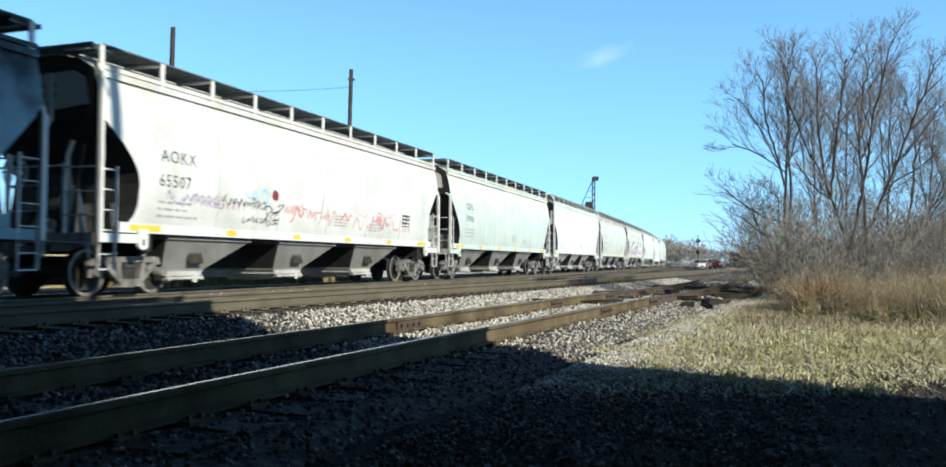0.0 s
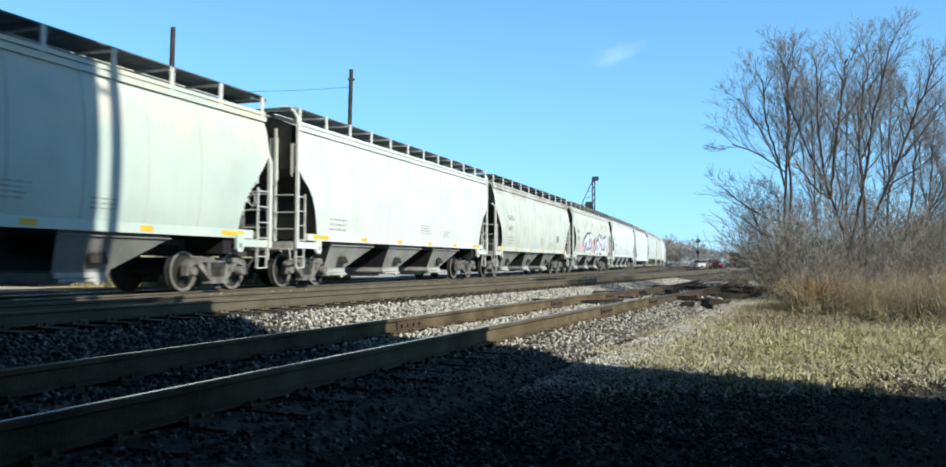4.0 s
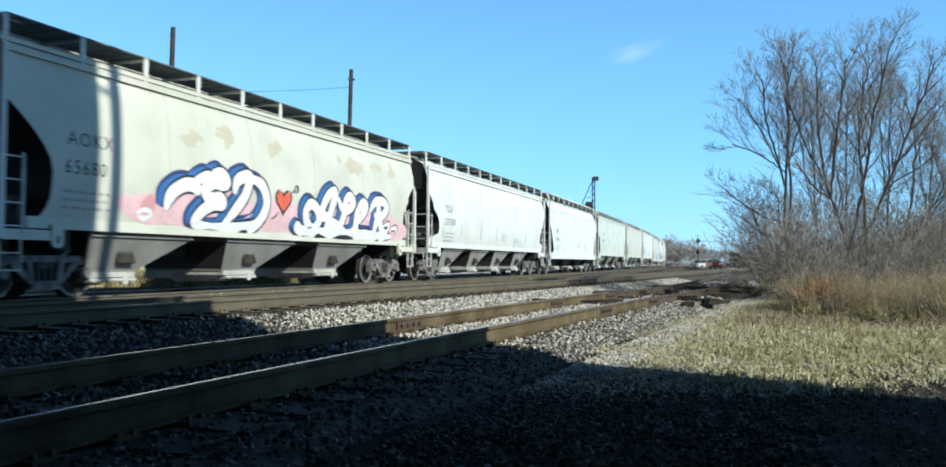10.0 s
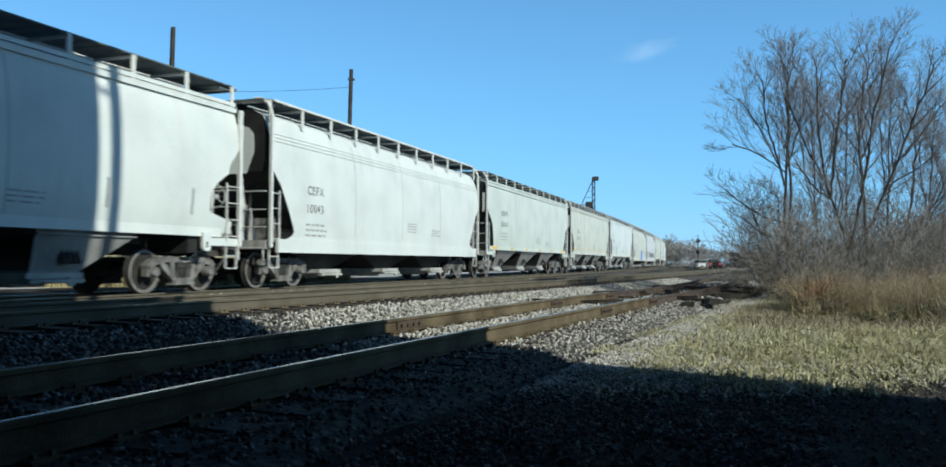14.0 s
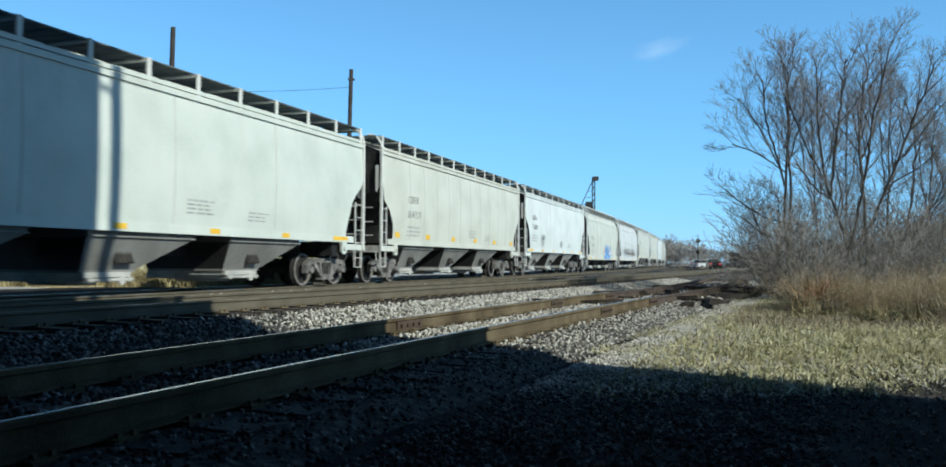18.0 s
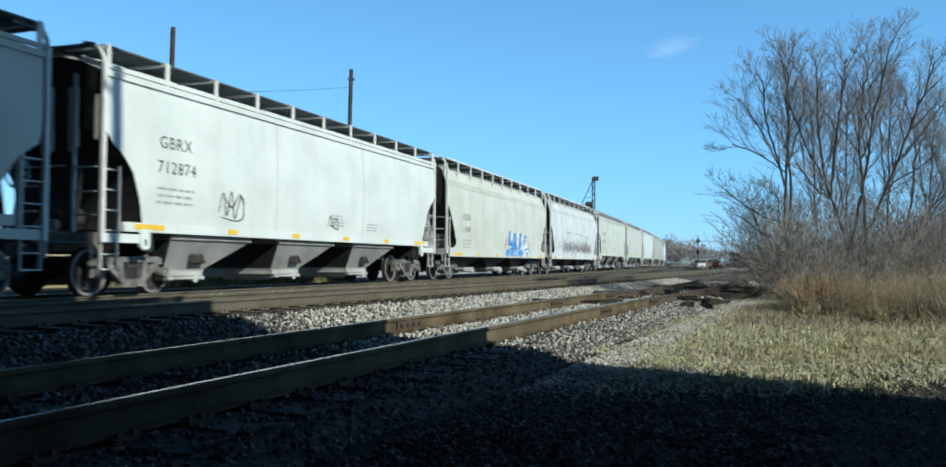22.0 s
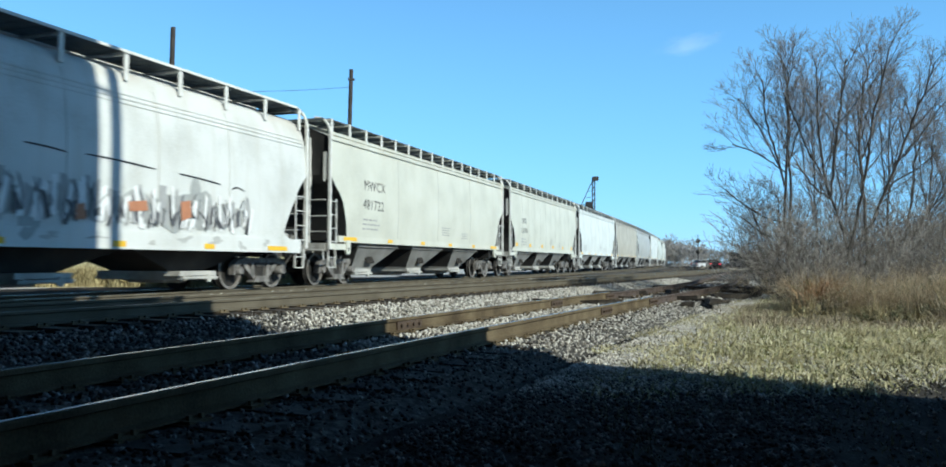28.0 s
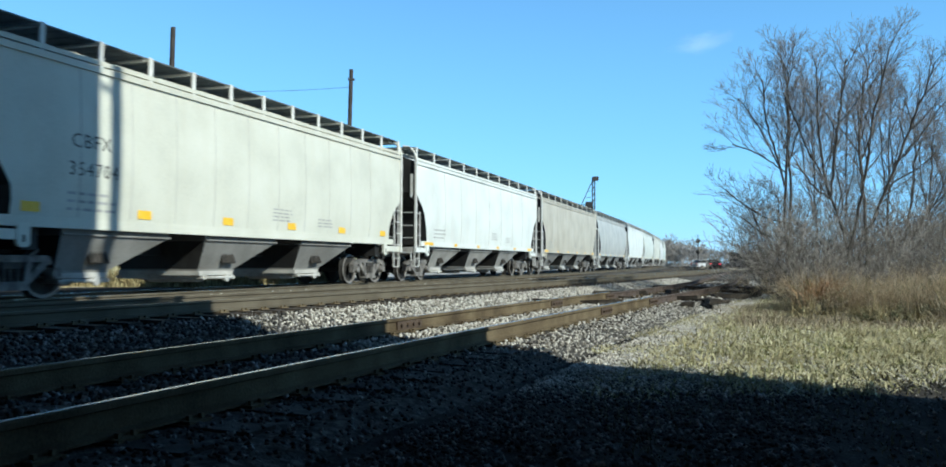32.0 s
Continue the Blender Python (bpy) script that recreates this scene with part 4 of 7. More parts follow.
def bare_tree(x, y, seed, label, limbs, r=0.11, dense=1.0):
    """A leafless tree: main limbs follow the given bends (sideways, up, in metres; depth is free) and shed branches and fine twigs."""
    tree = tagged(new("bare_tree"), label, "tree", "bare trees beside the railway")
    tree.location = (x, y, ground_height(x, y) - 0.05)
    rng = random.Random(seed)
    segs = []

    def shed(nodes, length, rad, depth, lo):
        want = max(2, round((length * 2.9 * dense, 7, 6)[depth]))
        turn = rng.uniform(0, 6.283)
        n = len(nodes)
        for j in range(want):
            w = lo + (1 - lo) * (j + rng.uniform(0.1, 0.9)) / want
            tp, td, tr = nodes[min(n - 1, int(w * n))]
            turn += 2.4 + rng.uniform(-0.6, 0.6)
            side = Vector((math.cos(turn), math.sin(turn), rng.uniform(-0.2, 0.3)))
            side = (side - td * side.dot(td)).normalized()
            ang = rng.uniform(0.3, 0.75) if depth == 0 else rng.uniform(0.4, 0.95)
            nd = td * math.cos(ang) + side * math.sin(ang)
            ln = (rng.uniform(0.8, 2.1) * (1.05 - 0.55 * w)) if depth == 0 else length * rng.uniform(0.45, 0.78) * (1.05 - 0.45 * w)
            branch(tp, nd, max(0.2, ln), max(0.0042, min(tr * 0.7, rad * (0.36, 0.5, 0.55, 0.6)[depth])), depth + 1)

    def branch(p, d, length, rad, depth):
        n = max(3, int(length / (0.4, 0.32, 0.26, 0.2, 0.2)[depth]))
        nodes, r_start, r_end = [], rad, max(0.004, rad * 0.35)
        bow = Vector((rng.uniform(-1, 1), rng.uniform(-1, 1), rng.uniform(-0.5, 0.8))) * 0.07
        for i in range(n):
            d = (d + Vector((rng.uniform(-1, 1), rng.uniform(-1, 1), rng.uniform(-0.8, 0.8))) * (0.1, 0.12, 0.15, 0.18, 0.2)[depth] + bow + Vector((0, 0, 0.06))).normalized()
            q = p + d * (length / n)
            r1 = r_start + (r_end - r_start) * (i + 1) / n
            segs.append((p.copy(), q.copy(), rad, r1, depth))
            p, rad = q, r1
            nodes.append((p.copy(), d.copy(), rad))
        if depth < 3:
            shed(nodes, length, r_start, depth, 0.15)

    for pts, k, lo in limbs:
        depth_way = rng.uniform(-0.22, 0.22) if k < 1 else 0.0
        line = catmull([(px, depth_way * (i > 0) * (pz - pts[0][1]), pz) for i, (px, pz) in enumerate(pts)], 6)
        length = sum((Vector(b) - Vector(a)).length for a, b in zip(line[:-1], line[1:]))
        r_end = 0.018 if len(pts) > 2 else r * k * 0.6
        nodes, n = [], len(line) - 1
        for i in range(n):
            jit = Vector((rng.uniform(-1, 1), rng.uniform(-1, 1), 0)) * 0.035
            a, q = (Vector(line[0]) if i == 0 else nodes[-1][0]), Vector(line[i + 1]) + jit
            r0, r1 = (r * k + (r_end - r * k) * v / n for v in (i, i + 1))
            segs.append((a, q, r0, r1, 0))
            nodes.append((q, (q - a).normalized(), r1))
        shed(nodes, length, r * k, 0, lo)
    sticks("trunk", [q for q in segs if q[4] < 2], M["bark"], tree, 7)
    tagged(sticks("crown", [q for q in segs if q[4] >= 2], M["twig"], tree, 3), kind="stuff")
    return tree


def build_trees():
    slim, broad, back = "tall slim bare tree with pale upright trunk", "broad bare tree with a dark forked trunk", "bare tree standing behind the others"

    def upright(h, lean=0.0):
        return [([(0, 0), (lean * 0.4, h * 0.5), (lean, h)], 1.0, 0.35), ([(lean * 0.3, h * 0.38), (lean * 0.5 - 0.5, h * 0.66), (lean - 0.9, h * 0.92)], 0.6, 0.1), ([(lean * 0.3, h * 0.45), (lean * 0.5 + 0.6, h * 0.7), (lean + 0.9, h * 0.95)], 0.6, 0.1)]
    for px, d, seed, lab, r, dense, limbs in (
        (1313, 33.0, 5, slim, 0.085, 0.8, [([(0, 0), (-0.08, 5.0), (-0.15, 7.6), (-0.1, 10.0)], 1.0, 0.4)]),
        (1306, 33.6, 3, slim, 0.095, 0.9, [
            ([(0, 0), (-0.1, 4.8), (0.1, 7.5), (-0.05, 10.1)], 1.0, 0.35), ([(-0.1, 4.8), (-0.7, 6.6), (-1.1, 8.0), (-1.5, 9.3)], 0.7, 0.1), ([(-0.1, 3.2), (-1.3, 3.5), (-3.0, 4.5)], 0.5, 0.15),
            ([(-0.1, 5.4), (-1.5, 6.2), (-2.8, 6.6)], 0.45, 0.15), ([(-0.3, 5.6), (-1.4, 7.5), (-2.3, 8.7)], 0.5, 0.1), ([(0.0, 5.6), (0.5, 7.5), (0.7, 9.5)], 0.5, 0.1), ([(-0.05, 2.6), (-1.0, 2.7), (-2.3, 3.4)], 0.4, 0.1)]),
        (1409, 31.0, 8, broad, 0.135, 1.0, [
            ([(0, 0), (0, 1.6), (-0.3, 2.9), (-0.75, 4.1)], 1.0, 0.5), ([(-0.75, 4.1), (-1.15, 5.5), (-1.7, 7.5), (-1.9, 9.3)], 0.62, 0.1), ([(-0.75, 4.1), (-0.6, 6.0), (-0.45, 8.0), (-0.3, 9.5)], 0.6, 0.1),
            ([(-0.7, 4.0), (-1.7, 4.5), (-2.5, 5.4)], 0.45, 0.1), ([(-0.05, 2.0), (0.35, 4.6), (0.5, 7.0), (0.9, 9.6)], 0.7, 0.25), ([(-0.9, 4.6), (-1.7, 5.8), (-2.5, 7.9)], 0.45, 0.1)]),
        (1440, 32.0, 14, "broad bare tree rising from the scrub", 0.125, 1.0, [
            ([(0, 0), (-0.1, 3.0), (-0.3, 6.0), (-0.2, 8.3), (0.2, 9.8)], 1.0, 0.35), ([(0.05, 2.9), (1.0, 5.6), (1.7, 7.9), (2.2, 9.5)], 0.7, 0.15), ([(1.0, 5.5), (2.1, 6.6), (3.0, 8.0)], 0.5, 0.1),
            ([(-0.3, 5.6), (0.5, 7.4), (1.1, 9.7)], 0.5, 0.1), ([(0.6, 4.5), (1.7, 5.2), (2.9, 6.0)], 0.42, 0.1)]),
        (1492, 32.5, 27, "bare tree with wide low limbs", 0.10, 1.0, [
            ([(0, 0), (0.1, 2.0), (1.0, 3.0), (2.4, 3.9)], 1.0, 0.3), ([(0.1, 1.9), (0.8, 4.5), (1.2, 6.8), (1.0, 8.6)], 0.8, 0.2), ([(0.5, 2.6), (1.6, 4.2), (2.3, 6.0)], 0.6, 0.1)]),
        (1356, 38.0, 21, back, 0.08, 0.9, upright(9.2, -0.3)),
        (1400, 39.0, 22, back, 0.08, 0.9, upright(9.9, 0.2)),
        (1470, 39.0, 31, back, 0.08, 0.9, upright(10.4, 0.3)),
        (1535, 37.0, 33, back, 0.08, 0.9, upright(8.6, 0.5)),
        (1585, 34.0, 45, "broad bare tree rising from the scrub", 0.10, 0.8, upright(7.4, -0.2)),
        (1268, 40.0, 36, "low bare tree at the end of the scrub", 0.05, 1.4, [([(0, 0), (-0.2, 1.6), (-0.6, 4.2)], 1.0, 0.15), ([(0, 0), (0.5, 1.6), (0.9, 4.0)], 0.9, 0.15), ([(0, 0), (-0.8, 1.2), (-1.2, 2.9)], 0.8, 0.1)]),
        (1290, 37.0, 41, "low bare tree at the end of the scrub", 0.05, 1.4, [([(0, 0), (-0.5, 1.6), (-1.3, 3.8)], 1.0, 0.15), ([(0, 0), (0.2, 2.0), (0.3, 4.6)], 0.9, 0.15), ([(0, 0), (0.8, 1.4), (1.4, 3.4)], 0.8, 0.1)]),
    ):
        x, y = spot(px, d * 0.78)
        bare_tree(x, y, seed, lab, [([(a * (0.74 if a > -1.2 else 0.62), b * 0.73) for a, b in pts], k, lo) for pts, k, lo in limbs], r * 0.55, dense * 0.95)


build_trees()


def shrub(seed, height, mat):
    sh = tagged(new("bare_shrub"), "dense tangled bare shrub with thin brown twigs", "shrub", "bare shrubs of the thicket")
    rng = random.Random(seed)
    segs = []
    for k in range(8):
        a = rng.uniform(0, 6.283)
        o = rng.uniform(0.35, 1.3)
        grow(rng, (0.25 * math.cos(a), 0.25 * math.sin(a), 0), (o * math.cos(a), o * math.sin(a), 1), height * 0.42, 0.016, 1, (1.0, 0.72, 4), segs, 0.02, 0.004, 0.34, (2, 4))
    tagged(sticks("stem", [s for s in segs if s[4] < 2], M["bark"], sh, 4), kind="stuff")
    tagged(sticks("crown", [s for s in segs if s[4] >= 2], mat, sh, 3), kind="stuff")
    return sh


M["brush"] = material("tangled_brown_brush", [(0.105, 0.092, 0.082), (0.20, 0.18, 0.161), (0.38, 0.348, 0.313)], 1.0, 0.9, per_object=0.5)
M["dry_brush"] = material("tan_dead_brush", [(0.22, 0.16, 0.10), (0.34, 0.26, 0.17), (0.46, 0.38, 0.27)], 1.0, 0.9, per_object=0.5)


def build_thicket():
    protos = [shrub(60 + i, h, M["brush"]) for i, h in enumerate((2.2, 2.7, 2.0, 3.0))]
    low = [shrub(70 + i, 2.2, M["dry_brush"]) for i in range(2)]
    rng = random.Random(4)
    spots = []
    for px in range(1258, 1720, 26):
        for d in (19, 21, 23, 26, 29, 32):
            q = px + rng.uniform(-20, 20)
            dd = d + rng.uniform(-1.2, 1.2)
            if q < 1250 + max(0, (24 - dd)) * 12:
                continue
            spots.append((*spot(q, dd), rng.uniform(0.72, 1.1) * (0.62 if dd < 22 else 0.95 + min(0.4, max(0, q - 1270) / 240)), 0))
    for i in range(80):
        q, dd = rng.uniform(1245, 1700), rng.uniform(14.5, 24)
        if q > 1235 + (24 - dd) * 14:
            spots.append((*spot(q, dd), rng.uniform(0.20, 0.46), 1))
    for i in range(46):
        q, dd = rng.uniform(1335, 1640), rng.uniform(13.4, 18.0)
        if q > 1335 + (18 - dd) * 9:
            spots.append((*spot(q, dd), rng.uniform(0.22, 0.42), 1))
    for i in range(60):
        q, dd = rng.uniform(1050, 1215), rng.uniform(55, 125)
        x, y = spot(q, dd)
        if min(abs((x - ln.at(v, 0)[0]) * math.cos(ln.at(v, 0)[2]) - (y - ln.at(v, 0)[1]) * math.sin(ln.at(v, 0)[2])) for ln in (MAIN, MIDDLE) for v in (dd * 0.95,)) > 2.4:
            spots.append((x, y, rng.uniform(0.15, 0.42), i % 2))
    used = set()
    for i, (x, y, k, kind) in enumerate(spots):
        m = pose(x, y, ground_height(x, y) - 0.03, 0, 0, rng.uniform(0, 360))
        p = low[i % 2] if kind else protos[i % 4]
        o = copy_thing(p, m) if p.name in used else p
        used.add(p.name)
        o.matrix_basis = m @ Matrix.Scale(k, 4)


build_thicket()


def build_far_woods():
    rng = random.Random(9)
    segs = []
    for i in range(260):
        if i < 150:
            px, d = rng.uniform(1075, 1170), rng.uniform(240, 300)
            h = rng.uniform(4, 10.5) * (1.0 if px < 1150 else 0.75)
        elif i < 210:
            px, d, h = rng.uniform(1165, 1330), rng.uniform(330, 420), rng.uniform(6, 9)
        else:
            px, d, h = rng.uniform(-100, 1100), rng.uniform(330, 420), rng.uniform(7, 11)
        x, y = spot(px, d)
        sub = []
        grow(rng, (x, y, -0.5), (rng.uniform(-0.2, 0.2), 0, 1), h * 0.30, 0.12, 1, (0.85, 0.76, 5), sub, 0.06, 0.05, 0.2, (2, 4))
        segs += sub
    ob = sticks("far_woods", segs, M["hazed_wood"], None, 3)
    tagged(ob, "far leafless grey-brown woods along the horizon, paled by painted haze", "woods", kind="stuff")


build_far_woods()


def build_shed():
    x, y = spot(1236, 118)
    sh = tagged(new("shed"), "low dark flat-roofed shed beyond the scrub", "shed")
    sh.matrix_basis = pose(x, y, -0.35, 0, 0, -20)
    bm = bmesh.new()
    box(bm, -2.2, 4.0, -1.5, 1.5, 0, 2.3)
    part("wall", bm, M["dark_wall"], sh)
    bm = bmesh.new()
    box(bm, -2.4, 4.2, -1.7, 1.7, 2.3, 2.48)
    part("roof", bm, M["black_and_shade"], sh)


M["dark_wall"] = material("dark_weathered_boards", [(0.03, 0.03, 0.034), (0.06, 0.06, 0.065)], 2, 0.8)
build_shed()


def build_litter():
    """A crumpled scrap of white paper on the dark ground."""
    rng = random.Random(2)
    bm = bmesh.new()
    rows = [[bm.verts.new((0.05 * i + rng.uniform(-0.01, 0.01), 0.03 * j + rng.uniform(-0.01, 0.01), rng.uniform(0.0, 0.03))) for i in range(4)] for j in range(3)]
    for a, b in zip(rows[:-1], rows[1:]):
        for i in range(3):
            bm.faces.new((a[i], a[i + 1], b[i + 1], b[i]))
    ob = new("paper_scrap", finish(bm, "paper_scrap", M["paper"]))
    x, y = 1.30, 6.95
    ob.location = (x, y, ground_height(x, y) + 0.02)
    tagged(ob, "small crumpled scrap of white paper on the ground", "litter")


M["paper"] = material("white_paper", [grey(0.75), grey(0.85)], 4, 0.7)
build_litter()

# ---- the freight train ----
SPEED = 7.252
WHEEL_R = 0.457


# half cross-sections (half width, height) from the side sill up to the ridge
PROFILES = {
    "round": catmull([(1.43, 1.30), (1.52, 1.75), (1.56, 2.40), (1.54, 3.05), (1.46, 3.65), (1.34, 4.05)], 3) + [(1.30, 4.14), (0.95, 4.34), (0.45, 4.44), (0.0, 4.47)],
    "flat": catmull([(1.49, 1.30), (1.535, 1.90), (1.55, 2.60), (1.53, 3.30), (1.49, 4.02)], 3) + [(1.46, 4.10), (0.95, 4.30), (0.45, 4.42), (0.0, 4.45)],
    "deep": catmull([(1.52, 0.92), (1.55, 1.60), (1.56, 2.40), (1.54, 3.10), (1.46, 3.70), (1.32, 4.10)], 3) + [(1.26, 4.20), (0.90, 4.38), (0.45, 4.47), (0.0, 4.50)],
}
PROFILES["tall"] = PROFILES["bulge"] = PROFILES["round"]
PROFILES["step"] = PROFILES["flat"]
FLATS = ("flat", "step")
PROFILES = {k: [(y, z + 0.09 * max(0, z - 2.0) / 2.05) for y, z in v] for k, v in PROFILES.items()}
# how far the side sheet is cut back from the car's end at each height
CUTS = {
    "round": [(0.9, 1.12), (1.45, 1.14), (1.75, 1.12), (2.1, 0.98), (2.45, 0.72), (2.8, 0.40), (3.05, 0.18), (3.25, 0.04), (3.3, 0.0), (5, 0.0)],
    "tall": [(0.9, 0.66), (1.34, 0.70), (1.50, 0.86), (1.7, 0.95), (2.2, 0.97), (2.45, 0.90), (2.8, 0.62), (3.05, 0.34), (3.3, 0.04), (3.4, 0.0), (5, 0.0)],
    "flat": [(0.9, 1.06), (1.4, 1.05), (1.9, 0.92), (2.4, 0.72), (2.72, 0.42), (2.86, 0.22), (2.94, 0.02), (3.0, 0.0), (5, 0.0)],
    "deep": [(0.9, 0.30), (1.25, 0.34), (1.3, 0.86), (1.36, 1.0), (1.45, 1.04), (1.9, 0.80), (2.45, 0.45), (2.62, 0.34), (2.8, 0.08), (3.0, 0.0), (5, 0.0)],
    "step": [(0.9, 0.84), (1.42, 0.86), (1.72, 0.88), (1.92, 0.84), (2.08, 0.74), (2.18, 0.66), (2.26, 0.64), (2.5, 0.40), (2.6, 0.24), (2.64, 0.10), (3.6, 0.06), (4.0, 0.0), (5, 0.0)],
    "bulge": [(0.9, 0.20), (1.60, 0.22), (1.62, 0.80), (1.68, 1.0), (1.85, 1.08), (2.15, 1.06), (2.35, 0.94), (2.47, 0.72), (2.52, 0.52), (2.62, 0.46), (2.85, 0.40), (3.05, 0.20), (3.22, 0.02), (3.3, 0.0), (5, 0.0)],
}


def side_y(style, z):
    """Half width of the side at height z."""
    p = [q for q in PROFILES[style] if q[0] > 1.0]
    return float(np.interp(z, [q[1] for q in p], [q[0] for q in p]))


def cut(style, z):
    c = CUTS[style]
    return float(np.interp(z, [q[0] for q in c], [q[1] for q in c]))


def body_meshes(style, half, paint, end_paint):
    """The shell with its sides and roof, and the two end sheets that follow the cut-back sides."""
    prof = PROFILES[style]
    zs = []
    for (y0, z0), (y1, z1) in zip(prof[:-1], prof[1:]):
        k = 3 if z1 - z0 > 0.25 else 1
        zs += [(y0 + (y1 - y0) * i / k, z0 + (z1 - z0) * i / k) for i in range(k)]
    zs.append(prof[-1])
    full = [(-y, z) for y, z in zs] + [(y, z) for y, z in zs[-2::-1]]
    n = len(full)
    bm = bmesh.new()
    cols = []
    nx = 12
    for y, z in full:
        e = half - cut(style, z)
        cols.append([bm.verts.new((-e + 2 * e * i / nx, y, z)) for i in range(nx + 1)])
    for i in range(n - 1):
        for k in range(nx):
            bm.faces.new((cols[i][k], cols[i][k + 1], cols[i + 1][k + 1], cols[i + 1][k]))
    shell = finish(bm, "shell", paint, smooth=True)
    ends = []
    m = len(zs)
    for sgn in (-1, 1):
        bm = bmesh.new()
        rows = []
        for y, z in zs:
            e = sgn * (half - cut(style, z) - 0.012)
            rows.append([bm.verts.new((e, yy, z)) for yy in (-y + 0.004, y - 0.004)])
        for i in range(m - 1):
            if rows[i + 1][1].co.y < 0.01:
                continue
            f = bm.faces.new((rows[i][0], rows[i][1], rows[i + 1][1], rows[i + 1][0]))
            f.material_index = 1 if zs[i][1] > 2.9 else 0
        ends.append(finish(bm, "end_sheet", [M["black_and_shade"], M["black_and_shade"]]))
    return shell, ends


MESHES = {}


def shared(key, make):
    if key not in MESHES:
        MESHES[key] = make()
    return MESHES[key]


def wheelset_mesh():
    bm = bmesh.new()
    for sgn in (-1, 1):
        prof = [(0.68, 0.12), (0.682, 0.40), (0.69, WHEEL_R + 0.027), (0.715, WHEEL_R + 0.025), (0.725, WHEEL_R + 0.002), (0.815, WHEEL_R - 0.004), (0.82, 0.40), (0.785, 0.385), (0.765, 0.20), (0.80, 0.15), (0.80, 0.12)]
        turned(bm, [(sgn * a, r) for a, r in prof], 28)
    turned(bm, [(-1.05, 0.07), (-0.80, 0.085), (0.80, 0.085), (1.05, 0.07)], 12)
    for f in bm.faces:
        c = f.calc_center_median()
        if 0.385 < math.hypot(c.x, c.z) < WHEEL_R + 0.01 and abs(c.y) > 0.80:
            f.material_index = 1
    return finish(bm, "wheelset", [M["wheel"], M["wheel_rim"]], smooth=True)


def side_frame_mesh(y):
    """A cast three-piece truck side: arched top, sloping columns, window with springs."""
    bm = bmesh.new()
    y0, y1 = y - 0.075, y + 0.075
    for sgn in (-1, 1):
        top = [(0.0, 0.65), (0.0, 0.77), (0.70, 0.77), (0.98, 0.71), (1.12, 0.60), (1.12, 0.52), (0.98, 0.50), (0.90, 0.58), (0.64, 0.65)]
        prism(bm, [(sgn * x, z) for x, z in top], y0, y1)
        col = [(0.28, 0.66), (0.40, 0.66), (0.37, 0.34), (0.24, 0.24), (0.24, 0.34)]
        prism(bm, [(sgn * x, z) for x, z in col], y0 + 0.01, y1 - 0.01)
        diag = [(0.24, 0.19), (0.24, 0.30), (0.60, 0.66), (0.76, 0.66), (0.70, 0.56)]
        prism(bm, [(sgn * x, z) for x, z in diag], y0 + 0.004, y1 - 0.004)
        jaw = [(1.02, 0.60), (1.12, 0.54), (1.12, 0.36), (1.05, 0.36)]
        prism(bm, [(sgn * x, z) for x, z in jaw], y0, y1)
    prism(bm, [(-0.34, 0.17), (-0.24, 0.32), (0.24, 0.32), (0.34, 0.17)], y0 - 0.04, y1 + 0.04)
    return finish(bm, "side_frame", M["truck"], bevel=0.012)


def spring_mesh(y):
    bm = bmesh.new()
    for x in (-0.13, 0.0, 0.13):
        for k in range(4):
            turned(bm, [(0.325 + k * 0.055, 0.058), (0.345 + k * 0.055, 0.058)], 10, "Z")
        turned(bm, [(0.32, 0.045), (0.54, 0.045)], 8, "Z")
        vs = bm.verts[-(8 * 10 + 16):] if False else list(bm.verts)[-(4 * 20 + 16):]
        for v in vs:
            v.co.x += x
            v.co.y += y
    return finish(bm, "springs", M["steel_dark"])


def bearing_mesh(y):
    bm = bmesh.new()
    s = 1 if y > 0 else -1
    turned(bm, [(y - s * 0.09, 0.115), (y + s * 0.08, 0.115), (y + s * 0.10, 0.10), (y + s * 0.13, 0.095), (y + s * 0.13, 0.05)], 14)
    return finish(bm, "bearing", M["truck"], smooth=True)


def bolster_mesh():
    bm = bmesh.new()
    prism(bm, [(-0.2, 0.54), (0.2, 0.54), (0.2, 0.66), (-0.2, 0.66)], -1.06, 1.06)
    turned(bm, [(0.66, 0.2), (0.78, 0.2)], 16, "Z")
    for sgn in (-1, 1):
        tube(bm, (sgn * 0.45, -0.75, 0.42), (sgn * 0.45, 0.75, 0.42), 0.05, seg=6)
        for y in (-0.75, 0.75):
            box(bm, sgn * 0.43 - 0.03, sgn * 0.43 + 0.03, y - 0.09, y + 0.09, 0.30, 0.56)
    return finish(bm, "bolster", M["steel_dark"])


def add_truck(car, x):
    """A truck of two wheelsets; the wheelsets roll."""
    truck = part("truck", shared("bolster", bolster_mesh), None, car, "dusty grey three-piece freight truck")
    truck.location.x = x
    for sgn in (-1, 1):
        y = sgn * 1.0
        part("side_frame", shared(("sf", sgn), lambda: side_frame_mesh(y)), None, truck)
        part("springs", shared(("sp", sgn), lambda: spring_mesh(y)), None, truck)
        for w in (-0.89, 0.89):
            b = part("bearing", shared(("be", sgn), lambda: bearing_mesh(y)), None, truck)
            b.location = (w, 0, WHEEL_R)
    for w in (-0.89, 0.89):
        ws = part("wheelset", shared("ws", wheelset_mesh), None, truck)
        ws.location = (w, 0, WHEEL_R)
        WHEELSETS.append((ws, w))


WHEELSETS = []


